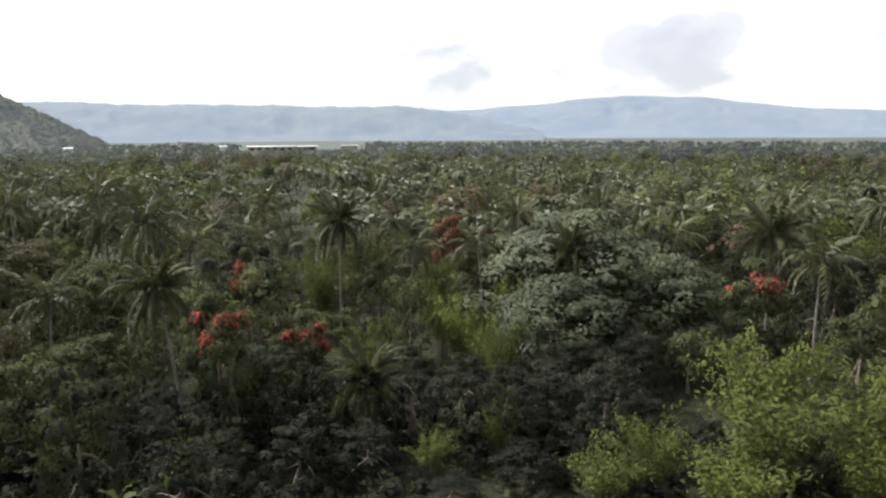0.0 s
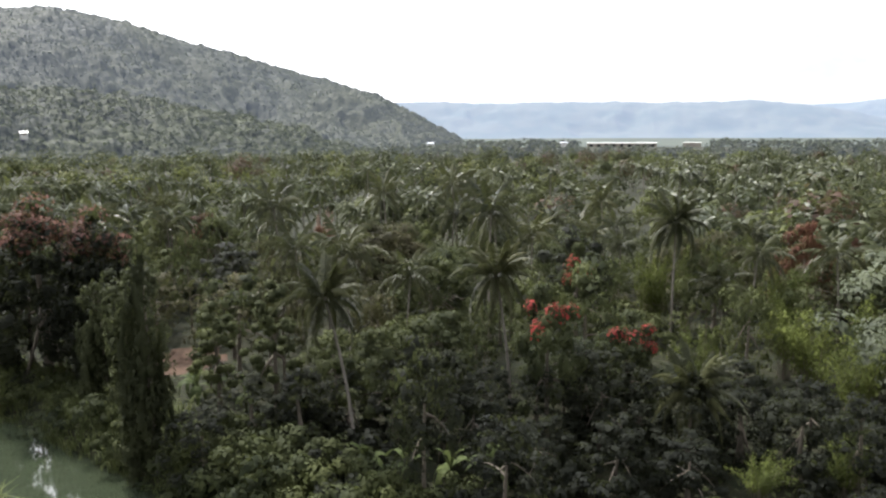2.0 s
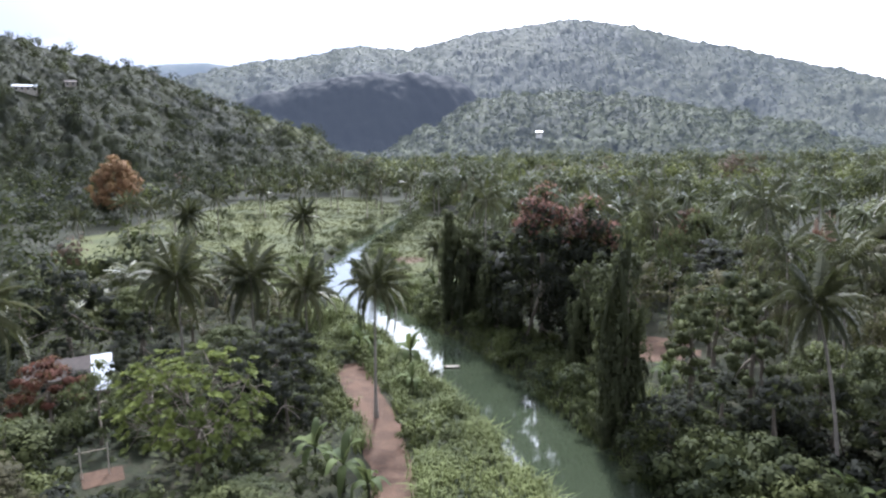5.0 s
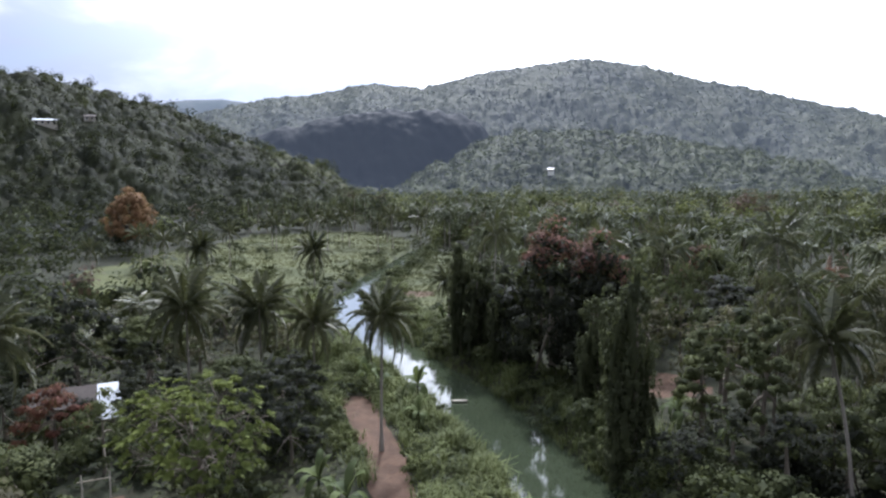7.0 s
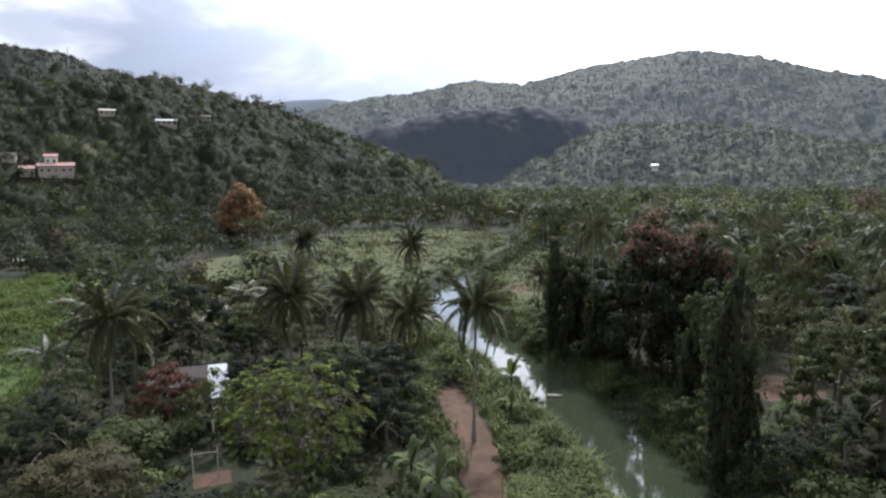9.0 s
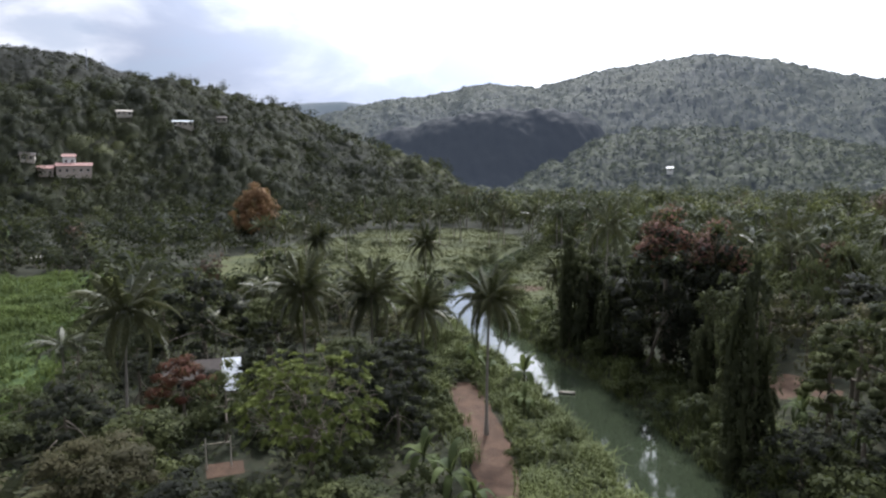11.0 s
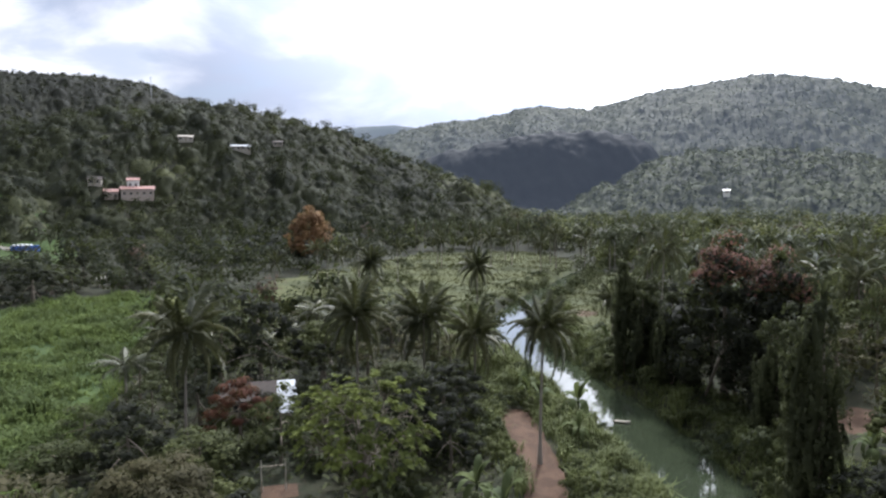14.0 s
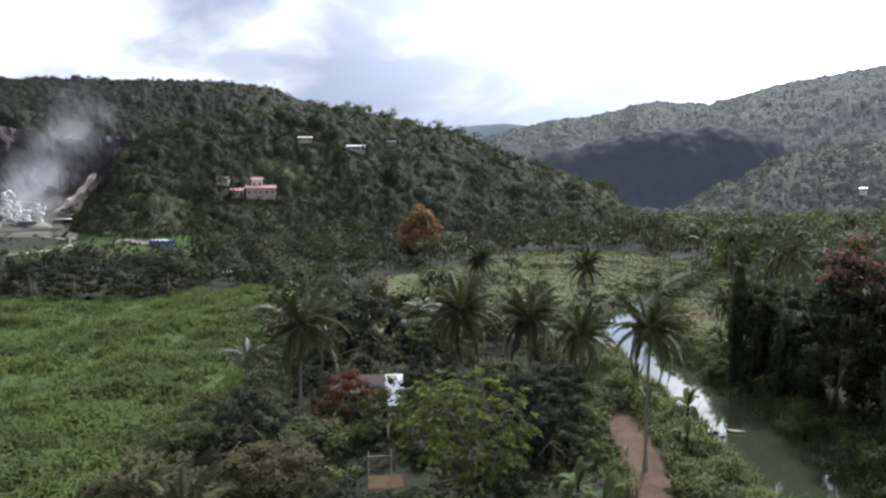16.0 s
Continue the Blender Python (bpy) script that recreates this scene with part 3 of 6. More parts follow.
def domes(x, y, span, seed, share=1.0):
    """Tree crowns standing in a jittered pattern: the height of the topmost one, and a lot number of its own."""
    i0, j0 = np.floor(x / span).astype(np.int64), np.floor(y / span).astype(np.int64)
    top, own = np.zeros(np.shape(x)), np.zeros(np.shape(x))
    for di in (-1, 0, 1):
        for dj in (-1, 0, 1):
            i, j = i0 + di, j0 + dj
            cx, cy = (i + cell_lot(i, j, seed)) * span, (j + cell_lot(i, j, seed + 1)) * span
            lot = cell_lot(i, j, seed + 2)
            r = span * (0.45 + 0.5 * cell_lot(i, j, seed + 3) ** 1.5)
            h = r * (0.45 + 0.65 * cell_lot(i, j, seed + 4)) * (lot < share)
            z = h * np.sqrt(np.maximum(0, 1 - ((x - cx) ** 2 + (y - cy) ** 2) / (r * r)))
            own = np.where(z > top, cell_lot(i, j, seed + 5), own)
            top = np.maximum(top, z)
    return top, own


def canopy(x, y, span=7.5, seed=61):
    """The uneven top of a closed far wood."""
    a_, ka = domes(x, y, span, seed)
    b_, kb = domes(x, y, span * 1.8, seed + 20, 0.32)
    lumps = 0.30 * span * fractal(x / (0.33 * span), y / (0.33 * span), seed + 40, 3)
    return np.maximum(a_, b_ * 0.95) + lumps, np.where(b_ * 0.95 > a_, kb, ka)


def mount_skin(x, y):
    s_, p_ = SPUR.height(x, y), PEAK.height(x, y)
    return np.maximum(np.maximum(p_, s_), 0) - 1.5


def leafy_mount(x, y):
    return mount_skin(x, y) + (0.9 * canopy(x, y, 6.0)[0] - 2.0) * (mount_skin(x, y) > 3)


def mount_kind(c):
    x, y = c[:, 0], c[:, 1]
    lot = value_noise(x / 90, y / 90, 96) + 0.7 * (canopy(x, y, 6.0)[1] - 0.5)
    spur_ = SPUR.height(x, y) > PEAK.height(x, y)
    return np.where(spur_, 2, 0) + (lot < 0.36)


def hill_kind(c):
    x, y = c[:, 0], c[:, 1]
    az, r = polar(x, y)
    # wood darkens leftwards: cloud shade over the hill put into its kinds
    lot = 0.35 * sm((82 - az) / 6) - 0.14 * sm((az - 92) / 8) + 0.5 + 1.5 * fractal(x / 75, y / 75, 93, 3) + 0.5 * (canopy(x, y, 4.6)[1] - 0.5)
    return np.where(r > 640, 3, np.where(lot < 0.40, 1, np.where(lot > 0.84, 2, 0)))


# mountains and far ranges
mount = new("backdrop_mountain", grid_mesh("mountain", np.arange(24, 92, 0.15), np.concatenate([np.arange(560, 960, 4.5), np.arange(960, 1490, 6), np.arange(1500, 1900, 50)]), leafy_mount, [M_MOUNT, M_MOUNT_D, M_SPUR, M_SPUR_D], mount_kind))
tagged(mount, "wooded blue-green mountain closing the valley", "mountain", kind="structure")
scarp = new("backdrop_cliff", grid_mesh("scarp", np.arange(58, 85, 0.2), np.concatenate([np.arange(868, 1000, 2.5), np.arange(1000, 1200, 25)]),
            lambda x, y: SCARP.height(x, y) + 0.7 * canopy(x, y, 5.5)[0] * (SCARP.height(x, y) > 6) - 4, [M_CLIFF_SHADE]))
tagged(scarp, "steep forested cliff on the mountain, its shade and haze put into the colour", "cliff", kind="structure")
far_ridge = Hill(3900, 900, 600, [-48, -42, -31.2, -25.7, -19.8, -16.3, -14.3, -10.6, -6.7, -1.7, 2, 6, 10], [0.9, 1.2, 1.5, 1.8, 2.6, 2.75, 2.85, 2.6, 2.2, 1.87, 1.7, 1.2, 0.4], 0, 16, 13)
near_ridge = Hill(3000, 700, 400, [-8, -5, -2, 1, 3.5, 7, 15.1, 23.8, 28, 34, 40], [0.2, 0.9, 1.5, 2.0, 2.33, 2.15, 2.36, 2.27, 2.4, 2.3, 1.0], 0, 11, 23, 4.0, 0.3)
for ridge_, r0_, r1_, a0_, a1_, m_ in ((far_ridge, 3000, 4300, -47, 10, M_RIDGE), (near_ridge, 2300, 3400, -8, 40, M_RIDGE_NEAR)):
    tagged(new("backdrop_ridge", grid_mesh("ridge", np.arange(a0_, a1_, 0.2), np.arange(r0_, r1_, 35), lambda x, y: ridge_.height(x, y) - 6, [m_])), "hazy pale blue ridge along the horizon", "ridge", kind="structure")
gap_hill = Hill(2300, 500, 400, [76, 79, 80.9, 82.2, 84.9, 87, 90, 94], [0, 5.1, 5.5, 5.62, 5.5, 5.2, 4.6, 0], 0, 14, 17)
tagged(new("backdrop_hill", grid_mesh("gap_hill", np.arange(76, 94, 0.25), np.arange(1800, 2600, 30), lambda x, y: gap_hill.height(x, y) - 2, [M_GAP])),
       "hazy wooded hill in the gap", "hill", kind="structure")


def leafy_hill(x, y):
    g = ground_z(x, y)
    az, r = polar(x, y)
    wooded = (g > 7) & ((az < 112.6 + 1.5 * fractal(r / 25, r * 0, 67)) | (r > 760) | ((az < 116.5) & (r < 640))) 
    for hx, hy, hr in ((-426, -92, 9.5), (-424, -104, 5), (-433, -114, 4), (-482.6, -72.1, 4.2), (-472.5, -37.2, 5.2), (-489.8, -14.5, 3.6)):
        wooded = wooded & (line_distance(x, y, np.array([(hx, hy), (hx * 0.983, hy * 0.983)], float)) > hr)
    return np.where(wooded, g + canopy(x, y, 4.6)[0] - 1.0, g - 4)


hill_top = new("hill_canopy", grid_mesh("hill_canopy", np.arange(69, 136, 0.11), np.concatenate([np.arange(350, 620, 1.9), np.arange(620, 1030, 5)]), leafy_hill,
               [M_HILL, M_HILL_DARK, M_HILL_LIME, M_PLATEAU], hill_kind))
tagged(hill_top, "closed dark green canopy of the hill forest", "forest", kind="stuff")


# ---- plants: one maker for each kind ----
def crown_heap(rng, R, H, clumps, leaves, size, low=0.15, core=True, spread=1.0, flower=0.0, tall=1.0, top_only=0.45):
    """A crown of leafy clumps on a dome; centre of its foot at the origin."""
    heap = Heap()
    cs = []
    for k in range(clumps):
        th = k * 2.39996 + rng.uniform(-0.4, 0.4)
        u = (k + 0.5) / clumps
        el = math.asin(low + (1 - low) * u ** 0.8) if low < 1 else 0
        rr = rng.uniform(0.45, 1.02) * spread
        cs.append((math.cos(th) * math.cos(el) * R * rr, math.sin(th) * math.cos(el) * R * rr, H * (0.25 + 0.62 * math.sin(el) * rng.uniform(0.75, 1.1)), R * rng.uniform(0.22, 0.46) * (1.0 if clumps < 22 else 0.72)))
    for cx, cy, cz, rc in cs:
        c = np.array([cx, cy, cz])
        if core:
            m = max(8, leaves // 7)
            n = unit(rng.normal(size=(m, 3)))
            L = size * rng.uniform(1.5, 2.4, m)
            heap.add(*cards(rng, c + n * rc * rng.uniform(0.2, 0.7, size=(m, 1)), unit(n + 0.4 * rng.normal(size=(m, 3))), L, L * 0.8), 0, unit(n + c / R * 0.5))
        n = unit(rng.normal(size=(leaves, 3)) + np.array([0, 0, 0.75]))
        p = c + n * (rc * rng.uniform(0.72, 1.10, size=(leaves, 1))) * np.array([1, 1, 0.62 * tall])
        nn = unit(n + np.array([0, 0, 0.32]) + 0.24 * rng.normal(size=(leaves, 3)))
        L = size * rng.uniform(0.6, 1.35, leaves)
        v, f = cards(rng, p, nn, L, L * 0.62)
        m = (rng.uniform(size=leaves) < flower * (cz > H * top_only) * (rng.uniform() < 0.85)).astype(int) if flower else np.zeros(leaves, int)
        heap.add(v, f, 0, unit(n + 0.45 * (p - np.array([0, 0, H * 0.3])) / np.array([R, R, H * 0.7]) + np.array([0, 0, 0.2]) + 0.13 * rng.normal(size=n.shape)))
        if flower:
            heap.m[-1] = m
    return heap, cs


def trunk_mesh(name, rng, h, r, cs, base, mat, limbs=6):
    heap = Heap()
    lean = rng.uniform(-0.4, 0.4, 2)
    t = np.linspace(0, 1, 6)
    P = np.stack([lean[0] * t ** 2 + 0.1 * np.sin(t * 5), lean[1] * t ** 2, t * h - 0.3], -1)
    heap.add(*tube(P, r * (1 - 0.55 * t) * (1 + 0.6 * (t < 0.05)), 8))
    for cx, cy, cz, rc in cs[:limbs]:
        s = rng.uniform(0.55, 0.95)
        a = np.array([np.interp(s, t, P[:, 0]), np.interp(s, t, P[:, 1]), s * h - 0.3])
        b = np.array([cx, cy, cz + base])
        q = np.linspace(0, 1, 4)[:, None]
        heap.add(*tube(a + (b - a) * q + np.array([0, 0, 0.5]) * np.sin(q * np.pi), r * np.array([0.5, 0.36, 0.24, 0.1]), 5))
    return heap.mesh(name, mat, True)


def make_tree(name, seed, h, R, label, leaf, clumps=16, leaves=70, size=0.75, bark=None, crown_h=None, low=-0.35, flower=0.0, core=True, spread=1.0, tall=1.0, category="tree", bloom=None, top_only=0.45, limbs=5):
    """A tree of height h and crown radius R, standing at the origin."""
    rng = np.random.RandomState(seed)
    top = crown_h or h * 0.8
    base = h - top
    heap, cs = crown_heap(rng, R, top, clumps, leaves, size, low, core, spread, flower, tall, top_only)
    root = tagged(new(name), label, category)
    part("trunk", trunk_mesh("trunk", rng, base + top * 0.55, 0.03 * h * 0.75, cs, base, bark or M_BARK, limbs), root)
    crown = part("crown", heap.mesh("crown", [leaf, bloom or M_FLOWER] if flower else leaf), root)
    crown.location = (0, 0, base)
    return root


def make_rosette_tree(name, seed, h, R, label, leaf, tips=210, per=11, size=0.66):
    """An open tree: bare limbs ending in whorls of large leaves."""
    rng = np.random.RandomState(seed)
    root = tagged(new(name), label, "tree")
    wood, leaves = Heap(), Heap()
    t = np.linspace(0, 1, 6)
    wood.add(*tube(np.stack([0.25 * np.sin(t * 3), 0.15 * t, t * h * 0.5 - 0.3], -1), 0.24 * (1.15 - 0.7 * t), 8))
    knots = []
    for k in range(16):
        a, u = k * 2.39996, (k + 0.5) / 16
        foot = np.array([0.1, 0.08, h * rng.uniform(0.22, 0.48)])
        end = np.array([math.cos(a) * R * 0.62 * math.sqrt(1 - u * u * 0.85), math.sin(a) * R * 0.62 * math.sqrt(1 - u * u * 0.85), h * (0.40 + 0.42 * u)])
        q = np.linspace(0, 1, 5)[:, None]
        way = foot + (end - foot) * q + np.array([0, 0, -0.5]) * np.sin(q * np.pi) + 0.15 * rng.normal(size=(5, 3)) * q
        wood.add(*tube(way, 0.075 * np.array([1.0, 0.8, 0.62, 0.45, 0.25]), 6))
        knots += [way[2], way[3], way[4]]
    knots = np.array(knots)
    for k in range(tips):
        d = unit(rng.normal(size=3) + np.array([0, 0, 0.45]))
        p = np.array([d[0] * R, d[1] * R, d[2] * h * 0.46]) * rng.uniform(0.62, 1.05) + np.array([0, 0, h * 0.54])
        near = knots[np.argmin(np.linalg.norm(knots - p, axis=1))]
        q = np.linspace(0, 1, 3)[:, None]
        wood.add(*tube(near + (p - near) * q + np.array([0, 0, 0.25]) * q * q, (0.04, 0.028, 0.012), 4))
        p = p + np.array([0, 0, 0.25])
        axis = unit(0.6 * d + np.array([0, 0, 0.8]))
        e1 = unit(np.cross(axis, rng.normal(size=3)))
        e2 = np.cross(axis, e1)
        g = np.arange(per) * 2.39996 + rng.uniform(0, 6)
        out = unit(np.cos(g)[:, None] * e1 + np.sin(g)[:, None] * e2 + axis * rng.uniform(0.2, 1.5, (per, 1)))
        side = unit(np.cross(axis, out))
        L = (size * rng.uniform(0.65, 1.2, per))[:, None]
        mid = p + out * L * 0.55 + np.array([0, 0, 0.04])
        tip = p + out * L - np.array([0, 0, 1]) * L * rng.uniform(0.05, 0.35, (per, 1))
        v = np.stack([p + 0 * out, mid - side * L * 0.27, tip, mid + side * L * 0.27], 1).reshape(-1, 3)
        leaves.add(v, np.arange(4 * per).reshape(-1, 4), 0, unit(np.cross(out, side) * np.sign(np.sum(np.cross(out, side) * axis, 1, keepdims=True)) + 0.4 * d))
    part("trunk", wood.mesh("trunk", M_BARK, True), root, "grey trunk with long bare limbs")
    part("crown", leaves.mesh("crown", leaf), root)
    return root


def frond_mesh(rng, L, sag, rise, pairs=26, width=1.0, sides=3, steps=7, fat=0.5):
    """One coconut frond along +x: a midrib and drooping leaflets on both sides."""
    heap = Heap()
    t = np.linspace(0, 1, steps)
    rib = lambda s: np.stack([L * s * (1 - 0.12 * s * s), 0 * s, L * (rise * s - sag * s ** 2.2)], -1)
    heap.add(*tube(rib(t), 0.045 * (1 - 0.85 * t) + 0.006, sides))
    s = np.linspace(0.14, 0.995, pairs)
    for side in (-1, 1):
        p = rib(s)
        ln = width * np.sin(np.pi * (0.16 + 0.80 * s) ** 0.9) * rng.uniform(0.8, 1.1, pairs)
        out = np.stack([0.75 + 0 * s, side * np.ones_like(s), -0.40 - 0.9 * rng.uniform(0, 1, pairs)], -1)
        out = unit(out)
        fw = np.array([1.0, 0, 0])
        w = fat * (0.10 + 0.035 * np.sin(np.pi * s))
        a = p - fw * w[:, None]
        b = p + fw * w[:, None]
        mid = p + out * ln[:, None] * 0.55
        tip = p + out * ln[:, None] + np.array([0, 0, -1]) * ln[:, None] * 0.25
        v = np.stack([a, b, mid + fw * w[:, None] * 1.1, tip, mid - fw * w[:, None] * 1.1], 1).reshape(-1, 3)
        i = np.arange(pairs)[:, None] * 5
        heap.add(v, np.concatenate([i + np.array([[0, 1, 2, 4]]), i + np.array([[4, 2, 3, 3]])]))
    return heap.mesh("frond", M_PALM)


FROND = []
rs = np.random.RandomState(5)
for sag, rise in ((0.36, 0.50), (0.55, 0.50), (0.80, 0.40), (1.0, 0.22)):
    FROND.append(frond_mesh(rs, 4.4, sag, rise, 30, 0.86, fat=0.58))
FROND_LIGHT = [frond_mesh(rs, 4.4, sag, rise, 13, 1.0, 3, 4, 0.85) for sag, rise in ((0.5, 0.5), (0.7, 0.5), (0.95, 0.4), (1.1, 0.25))]


def palm_trunk(rng, h, lean, mat, r=0.15):
    t = np.linspace(0, 1, 9)
    ang = rng.uniform(0, 6.28)
    P = np.stack([lean[0] * t ** 1.7, lean[1] * t ** 1.7, h * t - 0.2 * (t == 0)], -1)
    R = r * (1 - 0.35 * t) + 0.16 * np.exp(-t * 14)
    heap = Heap()
    heap.add(*tube(P, R, 9))
    return heap.mesh("trunk", mat, True)


def palm(x, y, h, spread=4.4, lean=(0.0, 0.0), seed=0, fronds=34, label="tall coconut palm with a slender grey trunk", dry=2, group="coconut palms", z=None):
    """A coconut palm; h is the height of its heart, spread the reach of its fronds."""
    rng = np.random.RandomState(seed + 100)
    root = tagged(new("coconut_palm"), label, "palm tree", group)
    zz = float(ground_z(x, y)) if z is None else z
    root.matrix_basis = pose(x, y, zz)
    h = h - zz
    part("trunk", palm_trunk(rng, h, lean, M_BARK_PALE), root, "pale grey ringed trunk")
    heap = Heap()
    for k in range(7):
        a = rng.uniform(0, 6.28)
        v, f = ico(1)
        heap.add(v * 0.13 + np.array([0.28 * math.cos(a), 0.28 * math.sin(a), -0.25 - 0.25 * rng.uniform()]), f)
    nuts = part("coconut_cluster", heap.mesh("coconuts", M_VINE, True), root)
    nuts.location = (lean[0], lean[1], h)
    tagged(nuts, kind="stuff")
    for k in range(fronds):
        u = (k + 0.5) / fronds
        me = FROND[min(3, int(u * 4))]
        fo = part("frond", me, root)
        tilt = -52 * (1 - u) ** 1.2 + 48 * u ** 2.4 + rng.uniform(-11, 11)
        fo.matrix_basis = pose(lean[0], lean[1], h, 0, 0, k * 137.5 + rng.uniform(-14, 14)) @ pose(0.1, 0, 0, rng.uniform(-25, 25), tilt, 0) @ Matrix.Scale(spread / 4.4 * rng.uniform(0.88, 1.1), 4)
    return root


def palm_crown_heap(rng, L, n, heap, at, mat=0, segs=4):
    """A lighter palm crown of bent, folded blades with cut edges."""
    s = np.linspace(0, 1, segs + 1)
    for k in range(n):
        u = (k + 0.5) / n
        a = k * 2.39996 + rng.uniform(-0.3, 0.3)
        rise = 1.25 * (1 - u) + rng.uniform(-0.1, 0.1)
        sag = 0.85 + 0.85 * u
        l = L * rng.uniform(0.85, 1.1)
        hx = l * s * (1 - 0.25 * (1 - u) * s)
        z = l * (rise * s - sag * s ** 2) * 0.8
        d, e = np.array([math.cos(a), math.sin(a), 0]), np.array([-math.sin(a), math.cos(a), 0])
        P = at + d * hx[:, None] + np.array([0, 0, 1]) * z[:, None]
        w = l * 0.075 * np.sin(np.pi * (0.12 + 0.86 * s)) + 0.03
        for side in (-1, 1):
            Q = P + e * side * w[:, None] - np.array([0, 0, 1]) * w[:, None] * 1.3
            Q[1:] += rng.normal(size=(segs, 3)) * 0.06 * L / 4
            v = np.concatenate([P, Q])
            i = np.arange(segs)[:, None]
            heap.add(v, np.concatenate([i, i + 1, i + segs + 2, i + segs + 1], 1), mat)


def make_light_palm(name, seed, h, L, label):
    rng = np.random.RandomState(seed)
    root = tagged(new(name), label, "palm tree", "coconut palms")
    lean = rng.uniform(-1.2, 1.2, 2)
    part("trunk", palm_trunk(rng, h, lean, M_BARK_PALE), root)
    heap = Heap()
    for k in range(20):
        u = (k + 0.5) / 20
        src = FROND_LIGHT[min(3, int(u * 4))]
        V = np.array([v.co[:] for v in src.vertices])
        q = pose(0, 0, 0, 0, 0, k * 137.5 + rng.uniform(-14, 14)) @ pose(0.1, 0, 0, rng.uniform(-25, 25), -52 * (1 - u) ** 1.6 + 26 * u ** 1.5 + rng.uniform(-10, 10), 0) @ Matrix.Scale(L / 4.4 * rng.uniform(0.85, 1.1), 4)
        Q = np.array(q)
        F = np.array([list(p.vertices) + [p.vertices[-1]] * (4 - len(p.vertices)) for p in src.polygons])
        heap.add(V @ Q[:3, :3].T + Q[:3, 3], F)
    c = part("crown", heap.mesh("palm_crown", M_PALM), root)
    c.location = (lean[0], lean[1], h)
    return root


def make_bamboo(name, seed, h, R, label, plumes=28, leaves=110):
    """A clump of arching culms, each feathered with narrow leaves."""
    rng = np.random.RandomState(seed)
    root = tagged(new(name), label, "bamboo", "bamboo clumps")
    leaf = Heap()
    for k in range(plumes):
        a = rng.uniform(0, 6.28)
        hk = h * rng.uniform(0.55, 1.0)
        out = R * rng.uniform(0.25, 1.0)
        t = np.linspace(0, 1, 5)
        b0 = 0.25 * R * rng.uniform(0, 1)
        P = np.stack([math.cos(a) * (b0 + (out - b0) * t ** 2.2), math.sin(a) * (b0 + (out - b0) * t ** 2.2), hk * (1.18 * t - 0.20 * t ** 4)], -1)
        if k % 4 == 0:
            one = Heap()
            one.add(*tube(P, 0.07 * (1.1 - t), 5))
            part("culm", one.mesh("culm", M_BARK), root)
        else:
            leaf.add(*tube(P, 0.05 * (1.1 - t), 3), 1)
        s = rng.uniform(0.28, 1.0, leaves) ** 0.8
        p = np.stack([np.interp(s, t, P[:, i]) for i in range(3)], -1)
        n = unit(rng.normal(size=(leaves, 3)) + np.array([0, 0, 0.6]))
        p = p + n * rng.uniform(0.1, 0.16 * R + 0.5, size=(leaves, 1))
        L = rng.uniform(0.28, 0.60, leaves)
        leaf.add(*cards(rng, p, n, L, L * 0.34, 0.4), 0, unit(1.0 * n + 0.6 * p * np.array([1 / R, 1 / R, 0.6 / h]) + 0.1 * rng.normal(size=n.shape)))
    part("foliage", leaf.mesh("foliage", [M_BAMBOO, M_BARK]), root)
    return root


def make_bush(name, seed, R, H, label, leaf, clumps=8, leaves=60, size=0.27, category="bush", group="bank bushes"):
    rng = np.random.RandomState(seed)
    heap, cs = crown_heap(rng, R, H, clumps, leaves, size, 0.0)
    return tagged(new(name, heap.mesh(name, leaf)), label, category, group)


